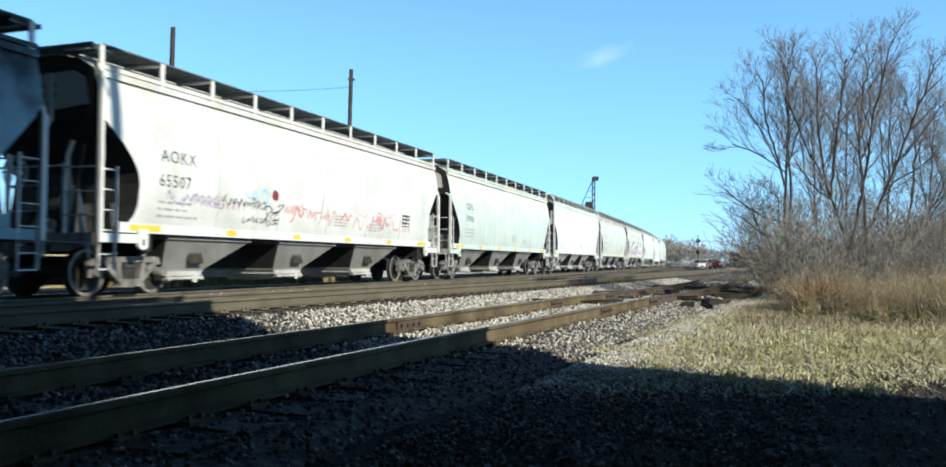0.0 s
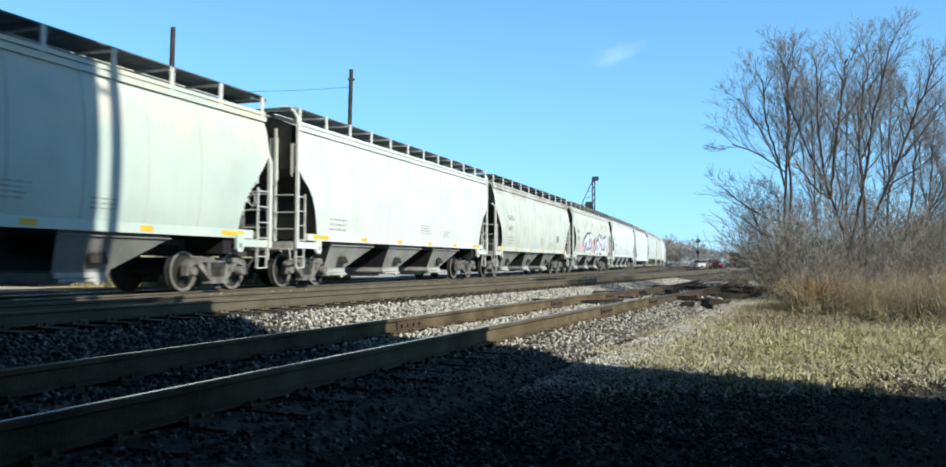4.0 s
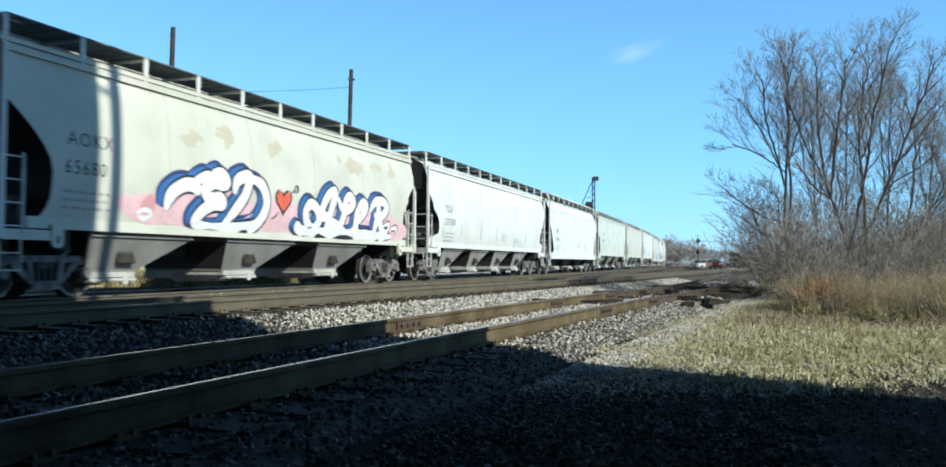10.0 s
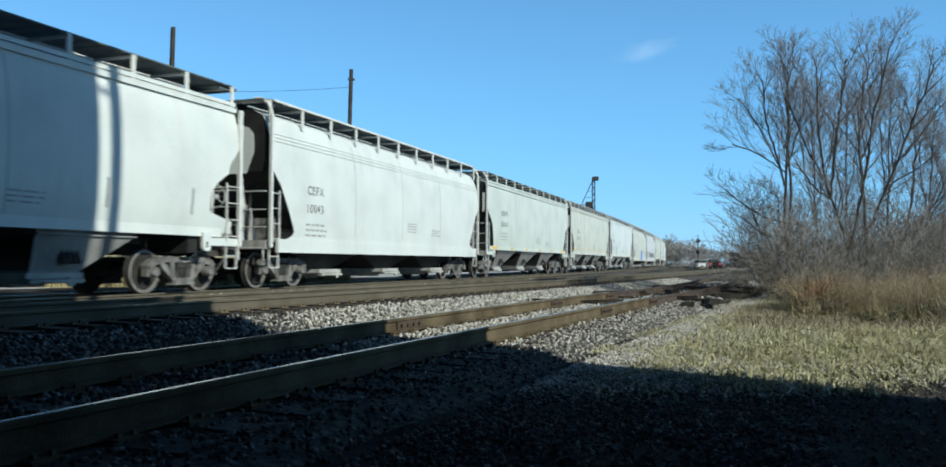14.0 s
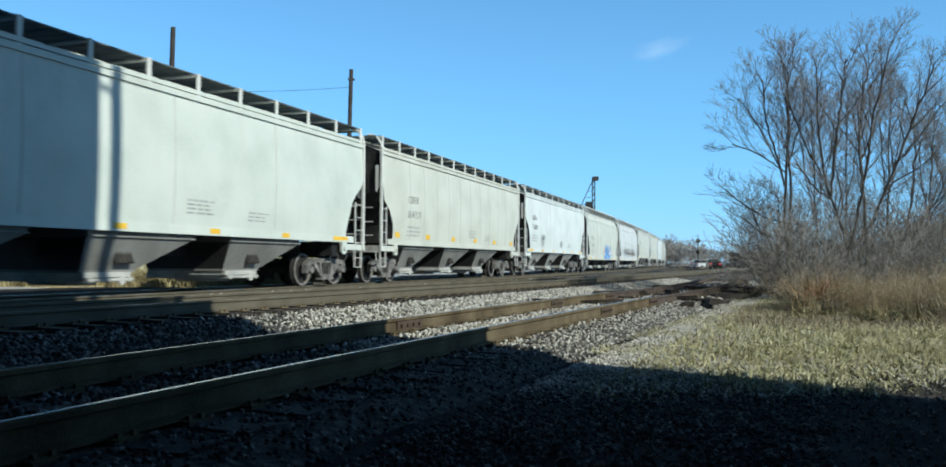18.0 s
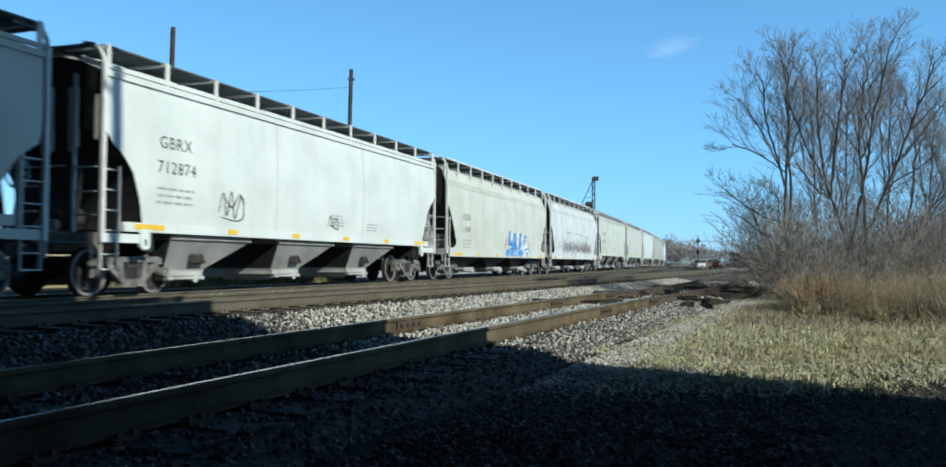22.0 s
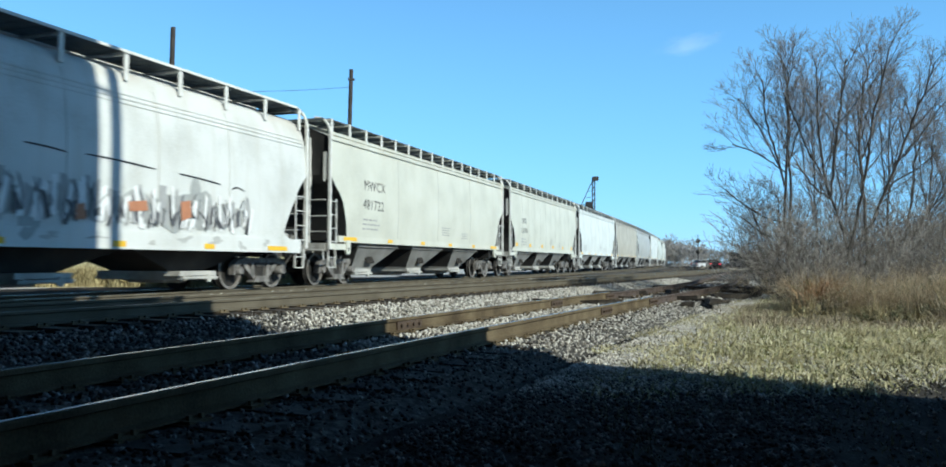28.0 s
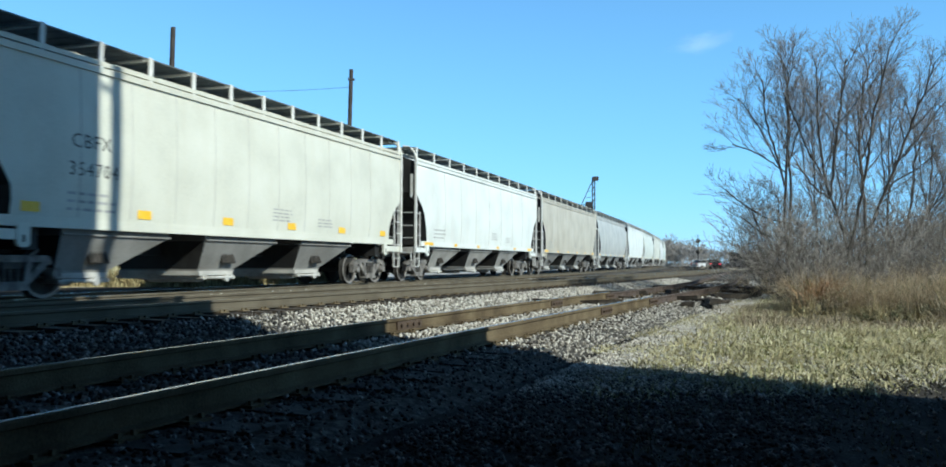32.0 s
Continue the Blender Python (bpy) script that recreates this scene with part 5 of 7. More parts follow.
def ladder_mesh(w, z0, z1, rungs, r=0.016):
    bm = bmesh.new()
    for x in (0, w):
        box(bm, x - 0.024, x + 0.024, -0.012, 0.024, z0, z1)
    for i in range(rungs):
        z = z0 + 0.12 + (z1 - z0 - 0.2) * i / max(rungs - 1, 1)
        tube(bm, (0, -0.02, z), (w, -0.02, z), r, seg=6)
    return finish(bm, "ladder", M["ladder"])


M["ladder"] = material("pale_painted_steel", [(0.36, 0.36, 0.34), (0.54, 0.54, 0.52), (0.66, 0.66, 0.64)], 4, 0.6)


def bay_mesh(x0, x1, y_top, flip, paint):
    """One hopper bay: four sloping sheets that narrow to the outlet."""
    bm = bmesh.new()
    p, zt, zb = x1 - x0, 1.34, 0.50
    ring = []
    for z, u0, u1, hy in ((zt, 0.0, 0.72, y_top - 0.06), (zt - 0.22, 0.0, 0.69, y_top - 0.08), (zb, 0.03, 0.36, 1.08), (zb - 0.05, 0.03, 0.36, 1.08)):
        ring.append([bm.verts.new((x0 + p * (u0 if a < 0 else u1), b * hy, z)) for a, b in ((-1, -1), (1, -1), (1, 1), (-1, 1))])
    for k in range(3):
        for i in range(4):
            j = (i + 1) % 4
            f = bm.faces.new((ring[k][i], ring[k][j], ring[k + 1][j], ring[k + 1][i]))
            # slope sheets are blackened in place of the shade they lie in
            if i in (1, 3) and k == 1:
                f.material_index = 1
    bm.faces.new(ring[3])
    # rolled lip under the side sill
    for b in (-1, 1):
        tube(bm, (x0, b * (y_top - 0.05), zt - 0.2), (x0 + p * 0.70, b * (y_top - 0.05), zt - 0.2), 0.022, seg=6)
    return finish(bm, "hopper_bay", [paint, M["black_and_shade"]])


def shaker_mesh():
    """The bracket for the unloading shaker on a bay's side: a ribbed black plate."""
    bm = bmesh.new()
    comb = [(-0.23, 0.015), (-0.23, -0.02)]
    for x in (-0.17, -0.06, 0.06, 0.17):
        comb += [(x - 0.02, -0.02), (x - 0.016, -0.06), (x + 0.016, -0.06), (x + 0.02, -0.02)]
    prism(bm, comb + [(0.23, -0.02), (0.23, 0.015)], -0.14, 0.14)
    for v in bm.verts:
        v.co = Vector((v.co.x, v.co.z, v.co.y))
    return finish(bm, "shaker_bracket", M["steel_dark"])


def gate_mesh():
    bm = bmesh.new()
    box(bm, -0.62, 0.62, -1.12, 1.12, 0.36, 0.46)
    for y in (-1.16, 1.16):
        tube(bm, (-0.6, y, 0.31), (0.6, y, 0.31), 0.035, seg=8)
        turned(bm, [(y - 0.03, 0.09), (y + 0.03, 0.09)], 10)
        for v in list(bm.verts)[-20:]:
            v.co.x += 0.3
            v.co.z += 0.30
    for x in (-0.5, 0.5):
        box(bm, x - 0.03, x + 0.03, -1.2, 1.2, 0.27, 0.36)
    prism(bm, [(-0.34, 0.20), (0.34, 0.20), (0.46, 0.33), (-0.46, 0.33)], -0.5, 0.5)
    return finish(bm, "outlet_gate", M["gate"])


M["gate"] = material("dusty_outlet_gate", [(0.22, 0.21, 0.19), (0.40, 0.39, 0.365), (0.52, 0.51, 0.48)], 2, 0.8)


def board_mesh(length, y0, y1, z):
    """A roof walkway of long bars on cross bars."""
    bm = bmesh.new()
    n = 24
    for i in range(n):
        y = y0 + (y1 - y0) * (i + 0.5) / n
        box(bm, -length / 2, length / 2, y - 0.0065, y + 0.0065, z, z + 0.03)
    k = int(length / 0.35)
    for i in range(k + 1):
        x = -length / 2 + length * i / k
        box(bm, x - 0.008, x + 0.008, y0, y1, z - 0.006, z + 0.024)
    return finish(bm, "running_board", M["grating"])


def post_mesh(style):
    """A bracket that carries the walkway on the roof's edge."""
    y = side_y(style, 4.02) + 0.01
    bm = bmesh.new()
    z0 = 4.15
    box(bm, -0.055, 0.055, -y, -y + 0.03, z0, 4.70)
    box(bm, -0.03, 0.03, -y, -0.42, 4.64, 4.685)
    return finish(bm, "bracket", M["bracket"])


M["bracket"] = material("pale_painted_bracket", [(0.60, 0.60, 0.57), (0.75, 0.75, 0.72)], 5, 0.6)


def coupler_mesh(sgn):
    bm = bmesh.new()
    box(bm, 0.0, 0.55, -0.08, 0.08, 0.80, 0.95)
    prism(bm, [(0.50, 0.74), (0.70, 0.74), (0.70, 1.0), (0.50, 1.0)], -0.14, 0.03)
    prism(bm, [(0.60, 0.76), (0.74, 0.80), (0.74, 0.95), (0.60, 0.98)], 0.05, 0.17)
    tube(bm, (0.2, -0.3, 0.85), (0.45, -0.32, 0.55), 0.025, seg=6)
    tube(bm, (0.45, -0.32, 0.55), (0.66, -0.2, 0.62), 0.025, seg=6)
    for v in bm.verts:
        v.co.x *= sgn
        v.co.y *= sgn
    return finish(bm, "coupler", M["steel_dark"], bevel=0.01)


def platform_mesh(sgn, style):
    """The end deck with its end sill and the poling steps."""
    bm = bmesh.new()
    box(bm, 0.02, 0.18, -1.42, 1.42, 0.98, 1.20)
    box(bm, -1.5, 0.02, -0.30, 0.30, 0.86, 1.18)
    box(bm, -0.9, 0.02, -1.40, 1.40, 1.17, 1.20)
    for v in bm.verts:
        v.co.x *= sgn
    return finish(bm, "end_platform", M["platform"])


M["platform"] = material("grimy_pale_deck", [(0.20, 0.19, 0.17), (0.34, 0.33, 0.31), (0.46, 0.45, 0.42)], 5, 0.8)


def stirrup_mesh():
    bm = bmesh.new()
    for x in (-0.2, 0.2):
        box(bm, x - 0.012, x + 0.012, -0.03, 0.03, 0.52, 1.12)
    for z in (0.52, 0.80):
        box(bm, -0.2, 0.2, -0.03, 0.03, z - 0.012, z + 0.012)
    return finish(bm, "stirrup_step", M["ladder"])


def brake_wheel_mesh():
    bm = bmesh.new()
    seg = 20
    for i in range(seg):
        a0, a1 = 2 * math.pi * i / seg, 2 * math.pi * (i + 1) / seg
        tube(bm, (0, 0.27 * math.cos(a0), 0.27 * math.sin(a0)), (0, 0.27 * math.cos(a1), 0.27 * math.sin(a1)), 0.018, seg=5, cap=False)
    for i in range(5):
        a = 2 * math.pi * i / 5
        tube(bm, (0, 0, 0), (-0.03, 0.27 * math.cos(a), 0.27 * math.sin(a)), 0.014, seg=5)
    tube(bm, (0.12, 0, 0), (-0.05, 0, 0), 0.05, seg=8)
    return finish(bm, "brake_wheel", M["ladder"])


def tank_mesh():
    bm = bmesh.new()
    turned(bm, [(-0.52, 0.12), (-0.46, 0.20), (0.46, 0.20), (0.52, 0.12)], 16)
    box(bm, -0.14, 0.14, 0.55, 0.85, -0.16, 0.16)
    return finish(bm, "air_reservoir", M["steel_dark"], smooth=True)


def on_side(style, x, z, lift=0.006):
    if style == "deep" and z < 1.255:
        return (x, -side_y(style, 1.32) - 0.020 - lift, z)
    return (x, -side_y(style, z) - lift, z)


def text_part(car, style, body, x, z, size, ink, squeeze=1.0, name="lettering"):
    """Lettering laid on the side, lower left corner at x, z."""
    cu = bpy.data.curves.new("lettering", "FONT")
    cu.body, cu.size, cu.resolution_u = body, size, 2
    cu.space_character = 1.12
    ob = bpy.data.objects.new("lettering", cu)
    me = bpy.data.meshes.new_from_object(ob)
    me.name = "lettering"
    bpy.data.objects.remove(ob)
    for v in me.vertices:
        v.co = on_side(style, x + v.co.x * squeeze, z + v.co.y)
    me.materials.clear()
    me.materials.append(ink)
    return part(name, me, None, car)


def bars_part(car, style, x, z, rows, width, height, ink, gap=2.0, seed=0, name="small_print"):
    """Lettering too small to read: plain bars."""
    rng = random.Random(seed)
    bm = bmesh.new()
    for r in range(rows):
        u = x
        end = x + width * rng.uniform(0.75, 1.0)
        zz = z - r * height * gap
        while u < end:
            w = min(rng.uniform(0.12, 0.30), end - u + 0.05)
            quad_on(bm, style, u, u + w, zz, zz + height, 0.006)
            u += w + 0.06
    return part(name, bm, ink, car)


def quad_on(bm, style, x0, x1, z0, z1, lift):
    n = max(1, int((z1 - z0) / 0.15))
    for i in range(n):
        a, b = z0 + (z1 - z0) * i / n, z0 + (z1 - z0) * (i + 1) / n
        bm.faces.new([bm.verts.new(on_side(style, x, z, lift)) for x, z in ((x0, a), (x1, a), (x1, b), (x0, b))])


def ribbon_on(bm, style, pts, width, lift, taper=True):
    """A painted stroke along a smooth line."""
    line = catmull(pts, 7)
    rows = []
    n = len(line)
    for i, (x, z) in enumerate(line):
        x0, z0 = line[max(i - 1, 0)]
        x1, z1 = line[min(i + 1, n - 1)]
        d = math.hypot(x1 - x0, z1 - z0) or 1e-6
        w = width / 2 * (min(1, 0.45 + 3 * min(i, n - 1 - i) / n) if taper else 1)
        nx, nz = -(z1 - z0) / d * w, (x1 - x0) / d * w
        rows.append([bm.verts.new(on_side(style, x + k * nx, z + k * nz, lift)) for k in (-1, 1)])
    for a, b in zip(rows[:-1], rows[1:]):
        bm.faces.new((a[0], b[0], b[1], a[1]))


def blob_on(bm, style, cx, cz, rx, rz, lift, seed, rough=0.25):
    rng = random.Random(seed)
    ph = [rng.uniform(0, 6.28) for _ in range(4)]
    ring = []
    for i in range(26):
        a = 2 * math.pi * i / 26
        k = 1 + rough * (0.5 * math.sin(2 * a + ph[0]) + 0.35 * math.sin(3 * a + ph[1]) + 0.25 * math.sin(5 * a + ph[2]))
        ring.append(bm.verts.new(on_side(style, cx + rx * k * math.cos(a), cz + rz * k * math.sin(a), lift)))
    c = bm.verts.new(on_side(style, cx, cz, lift))
    for i in range(26):
        bm.faces.new((c, ring[i], ring[(i + 1) % 26]))


def shape_on(bm, style, pts, lift):
    """A painted patch with straight edges, cut in level strips so that it follows the side."""
    flat = bmesh.new()
    flat.faces.new([flat.verts.new((x, 0, z)) for x, z in pts])
    lo, hi = min(z for _, z in pts), max(z for _, z in pts)
    for i in range(1, int((hi - lo) / 0.12) + 1):
        bmesh.ops.bisect_plane(flat, geom=flat.verts[:] + flat.edges[:] + flat.faces[:], plane_co=(0, 0, lo + 0.12 * i), plane_no=(0, 0, 1))
    for f in flat.faces:
        bm.faces.new([bm.verts.new(on_side(style, v.co.x, v.co.z, lift)) for v in f.verts])
    bmesh.ops.remove_doubles(bm, verts=bm.verts[:], dist=0.0005)
    flat.free()


def strokes(car, style, lines, width, mat, lift, name, label=""):
    for i, p in enumerate(lines):
        bm = bmesh.new()
        ribbon_on(bm, style, p, width, lift + 0.0002 * i)
        part(name, bm, mat, car, label)


CARS = []


def slat_mesh():
    bm = bmesh.new()
    box(bm, -0.03, 0.03, -1.32, 1.32, 4.66, 4.685)
    return finish(bm, "slat", M["grating"])


def crossover_mesh(sgn):
    """The angle along the outer edge of the walkway across the roof's end."""
    bm = bmesh.new()
    x0, x1 = (0.06, 0.1) if sgn > 0 else (-0.1, -0.06)
    box(bm, x0, x1, -1.34, 1.34, 4.62, 4.70)
    return finish(bm, "crossover_board", M["grating"], bevel=0.006)


def support_mesh(sgn):
    bm = bmesh.new()
    box(bm, -0.5 if sgn > 0 else -0.055, 0.055 if sgn > 0 else 0.5, -0.025, 0.025, 4.60, 4.655)
    return finish(bm, "support", M["grating"])


def pipe(bm, pts, r, seg=8):
    for a, b in zip(pts[:-1], pts[1:]):
        tube(bm, a, b, r, seg=seg)


def end_ladder_mesh(sgn, style):
    """Grab rungs on the car's end: one stile, with rungs that reach towards the near corner."""
    bm = bmesh.new()
    if style in FLATS:
        y, y1, top = -0.88, -1.26 if style == "step" else -1.45, 4.16
    else:
        y, y1, top = -0.72, -1.44, 2.5
    box(bm, -0.03, 0.03, y - 0.035, y + 0.035, 1.15, top)
    for z in (1.52, 1.95, 2.40):
        pipe(bm, [(0, y, z), (sgn * 0.05, y - 0.03, z), (sgn * 0.05, y1, z)], 0.019, 6)
    return finish(bm, "end_ladder", M["ladder"])


def handrail_mesh(sgn):
    bm = bmesh.new()
    pipe(bm, [(0, 1.44, 2.1), (0, 1.42, 2.38), (sgn * 0.03, 1.3, 2.44), (sgn * 0.03, -0.7, 2.44)], 0.02, 6)
    return finish(bm, "handrail", M["ladder"])


def end_plate_mesh(w, z0, z1):
    """A pressed stiffener hung on the end: flange, web, chamfered foot."""
    bm = bmesh.new()
    prism(bm, [(-w / 2, z0 + 0.12), (0, z0), (w / 2, z0 + 0.05), (w / 2, z1), (-w / 2, z1)], -0.012, 0.012)
    box(bm, -w / 2 - 0.012, -w / 2 + 0.012, -0.05, 0.012, z0 + 0.12, z1)
    m = Matrix.Rotation(radians(90), 4, "Z")
    for v in bm.verts:
        v.co = m @ v.co
    return finish(bm, "end_stiffener", M["bracket"])


def brace_mesh():
    """The tapered plate that props the sloping end sheet."""
    bm = bmesh.new()
    prism(bm, [(-0.98, 1.18), (-0.46, 1.18), (-0.56, 2.02), (-0.70, 2.10), (-0.80, 2.02)], -0.02, 0.02)
    m = Matrix.Rotation(radians(90), 4, "Z")
    for v in bm.verts:
        v.co = m @ v.co
    for a, b in (((0, -0.58, 2.0), (0, -0.50, 2.65)), ((0, -0.50, 2.65), (0, -0.62, 2.95))):
        tube(bm, a, b, 0.045, seg=6)
    return finish(bm, "end_brace", M["bracket"])


def bulkhead_mesh():
    bm = bmesh.new()
    box(bm, -0.02, 0.02, -1.25, 1.25, 1.18, 1.78)
    for y in (-1.2, -0.4, 0.4, 1.2):
        box(bm, -0.05, 0.05, y - 0.02, y + 0.02, 1.18, 1.74)
    return finish(bm, "bulkhead", M["truck"])


def stencil_plate(car, style, x, z):
    """A black inspection panel with pale rows too small to read."""
    bm = bmesh.new()
    quad_on(bm, style, x - 0.30, x + 0.30, z - 0.20, z + 0.20, 0.007)
    plate = part("stencil_panel", bm, M["ink"], car, "black inspection panel with pale rows")
    bm = bmesh.new()
    for r in range(3):
        for u0, u1 in ((-0.24, -0.04), (0.02, 0.24)):
            quad_on(bm, style, x + u0, x + u1, z + 0.08 - 0.12 * r, z + 0.13 - 0.12 * r, 0.010)
    part("small_print", bm, M["bracket"], plate)


def deck_beam_mesh(paint):
    bm = bmesh.new()
    box(bm, -0.52, 0.52, -0.03, 0.03, 1.02, 1.19)
    return finish(bm, "deck_beam", paint, bevel=0.008)


def jack_pad_mesh(paint):
    """A thick tab hanging from the sill over the truck, rounded at the foot, with a slot."""
    bm = bmesh.new()
    prism(bm, [(-0.13, 1.30), (-0.13, 0.96), (-0.08, 0.90), (0.08, 0.90), (0.13, 0.96), (0.13, 1.30)], -0.035, 0.035)
    box(bm, -0.025, 0.025, -0.04, -0.034, 0.98, 1.10)
    for f in list(bm.faces)[-6:]:
        f.material_index = 1
    return finish(bm, "jacking_pad", [paint, M["black_and_shade"]])


def lever_mesh(sgn):
    """The uncoupling lever along the end sill."""
    bm = bmesh.new()
    pipe(bm, [(sgn * 0.1, -1.42, 0.72), (sgn * 0.12, -1.40, 1.0), (sgn * 0.12, -0.3, 1.04), (sgn * 0.3, -0.05, 1.06)], 0.018, 6)
    return finish(bm, "uncoupling_lever", M["ladder"])


def hose_mesh(sgn):
    bm = bmesh.new()
    pipe(bm, [(sgn * 0.1, -0.36, 0.86), (sgn * 0.28, -0.36, 0.72), (sgn * 0.42, -0.3, 0.50), (sgn * 0.58, -0.2, 0.42)], 0.028, 7)
    box(bm, sgn * 0.62 - 0.06, sgn * 0.62 + 0.06, -0.24, -0.14, 0.38, 0.50)
    return finish(bm, "air_hose", M["steel_dark"])


def valve_mesh():
    """Brake valve and pipe bracket on the end deck."""
    bm = bmesh.new()
    box(bm, -0.14, 0.14, -0.12, 0.12, 1.2, 1.48)
    tube(bm, (0, 0.12, 1.34), (0, 0.30, 1.34), 0.07, seg=10)
    tube(bm, (0, -0.12, 1.38), (0, -0.24, 1.38), 0.09, seg=10)
    pipe(bm, [(0.05, 0.3, 1.34), (0.05, 0.7, 1.34), (0.05, 0.7, 1.2)], 0.018, 6)
    return finish(bm, "brake_valve", M["gate"], bevel=0.012)


def hopper_car(s0, s1, style, paint, label, bays=3, end_grey=False, marks=None, posts=11, reflectors=True, seams=9, where=(1.7, 2.68, 0.36), yellow_z=0.045, panel=None):
    """A covered hopper car between two coupling points, with its ends, trucks, bays and fittings."""
    length = s1 - s0
    half = length / 2 - 0.65
    pm = PAINT[paint]
    car = tagged(new("covered_hopper_car"), label, "hopper car", "covered hopper cars of the train")
    end_p = pm if end_grey else M["black_and_shade"]
    shell, ends = shared(("shell", style, round(half, 2), paint, end_grey), lambda: body_meshes(style, half, pm, end_p))
    part("shell", shell, None, car)
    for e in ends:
        part("end_sheet", e, None, car, "black end sheet")
    if end_grey:
        for sgn in (-1, 1):
            part("end_panel", shared(("epanel", paint, sgn, style), lambda: end_panel_mesh(sgn, pm, style)), None, car, "pale panel on the black end").location.x = sgn * half
    z_sill = 0.90 if style == "deep" else 1.24 if style in FLATS else 1.22
    ys = side_y(style, max(1.32, z_sill))
    for sgn in (-1, 1):
        def sill():
            bm = bmesh.new()
            c = 0.28 if style == "deep" else 0.55
            box(bm, -half + c, half - c, sgn * (ys - 0.06), sgn * (ys + 0.022), z_sill, z_sill + (0.34 if style == "deep" else 0.18 if style in FLATS else 0.20))
            return finish(bm, "side_sill", pm, bevel=0.01)
        part("side_sill", shared(("sill", style, round(half, 2), paint, sgn), sill), None, car)

        def chord():
            bm = bmesh.new()
            yt = side_y(style, 4.03)
            box(bm, -half, half, sgn * (yt - 0.05), sgn * (yt + 0.045), 4.10, 4.21)
            if style != "deep":
                box(bm, -half, half, sgn * (yt - 0.05), sgn * (yt + 0.02), 4.25, 4.33)
            return finish(bm, "top_chord", pm, bevel=0.008)
        if style != "deep":
            part("top_chord", shared(("chord", style, round(half, 2), paint, sgn), chord), None, car)
        part("running_board", shared(("board", round(length, 1), sgn), lambda: board_mesh(2 * half - 0.3, sgn * 0.42, sgn * 1.40, 4.69)), None, car, "dark metal grating walkway")
        if style == "deep":
            for z in (3.86, 3.77, 3.68):
                part("eave_bead", shared(("bead", round(half, 2), paint, z, sgn), lambda: bead_mesh(style, half, z, sgn, pm)), None, car)
            part("edge_rail", shared(("edge", round(length, 1), sgn), lambda: edge_rail_mesh(2 * half - 0.5, sgn)), None, car, "pale angle along the walkway's edge")

    def hatch():
        bm = bmesh.new()
        prism(bm, [(-half + 0.6, 4.48), (half - 0.6, 4.48), (half - 0.6, 4.76), (-half + 0.6, 4.76)], -0.38, 0.38)
        for i in range(12):
            x = -half + 1.0 + (2 * half - 2.0) * i / 11
            box(bm, x - 0.03, x + 0.03, -0.40, 0.40, 4.76, 4.79)
        return finish(bm, "hatch_cover", pm, bevel=0.03)
    part("hatch_cover", shared(("hatch", round(half, 2), paint), hatch), None, car)
    for i in range(posts):
        x = -half + 0.12 + (2 * half - 0.24) * i / (posts - 1)
        for sgn in (1, -1):
            b = part("bracket", shared(("post", style), lambda: post_mesh(style)), None, car)
            b.matrix_basis = pose(x, 0, 0, 0, 0, 0 if sgn == 1 else 180)
    # hopper bays and what hangs below
    if style != "deep":
        span = 2 * (half - 2.05)
        for i in range(bays):
            x0 = -span / 2 + span * i / bays
            x1 = x0 + span / bays
            bay = part("hopper_bay", shared(("bay", round(x0, 1), round(x1, 1), paint, style), lambda: bay_mesh(x0, x1, ys - 0.05, False, PAINT["under_" + paint])), None, car, "grey sloping hopper bay")
            g = part("outlet_gate", shared("gate", gate_mesh), None, bay)
            g.location.x = x0 + 0.185 * (x1 - x0)
            for ysgn in (-1, 1):
                sh = part("shaker_bracket", shared("shaker", shaker_mesh), None, bay, "ribbed black shaker bracket")
                sh.matrix_basis = pose(x0 + 0.25 * (x1 - x0), ysgn * (1.08 + (ys - 1.21) * 0.42 + 0.02), 0.76, ysgn * math.degrees(math.atan2(ys - 1.21, 0.62)), 0, 0 if ysgn == -1 else 180)
    else:
        def belly():
            bm = bmesh.new()
            rows = [[bm.verts.new((x, b * y, z)) for x, b in ((x0, -1), (x1, -1), (x1, 1), (x0, 1))] for z, x0, x1, y in ((0.99, -2.08, 2.08, 1.05), (0.95, -2.05, 2.05, 1.03), (0.46, -0.55, 0.55, 0.8), (0.42, -0.55, 0.55, 0.8))]
            for a, b in zip(rows[:-1], rows[1:]):
                for i in range(4):
                    bm.faces.new((a[i], a[(i + 1) % 4], b[(i + 1) % 4], b[i]))
            bm.faces.new(rows[-1])
            return finish(bm, "hopper_bay", M["black_and_shade"])
        for x, turn in ((-4.15, 180), (0.0, 0), (4.15, 0)):
            part("hopper_bay", shared("belly", belly), None, car, "black sloping hopper bay").matrix_basis = pose(x, 0, 0, 0, 0, turn)
        for x in (-4.15, 0.0, 4.15):
            g = part("outlet_gate", shared("gate", gate_mesh), None, car)
            g.location.x = x

    def spine():
        bm = bmesh.new()
        box(bm, -half - 0.1, half + 0.1, -0.17, 0.17, 0.80, 1.05)
        for sgn in (-1, 1):
            # sloped end brace from the deck to the slope sheet
            for y in (-0.75, 0.75):
                tube(bm, (sgn * (half - 0.1), y, 1.2), (sgn * (half - 0.35), y, 2.9), 0.045, seg=6)
            box(bm, sgn * (half - 1.4) - 0.16, sgn * (half - 1.4) + 0.16, -1.35, 1.35, 0.86, 1.25)
        return finish(bm, "centre_sill", M["black_and_shade"])
    part("centre_sill", shared(("spine", round(half, 2)), spine), None, car)
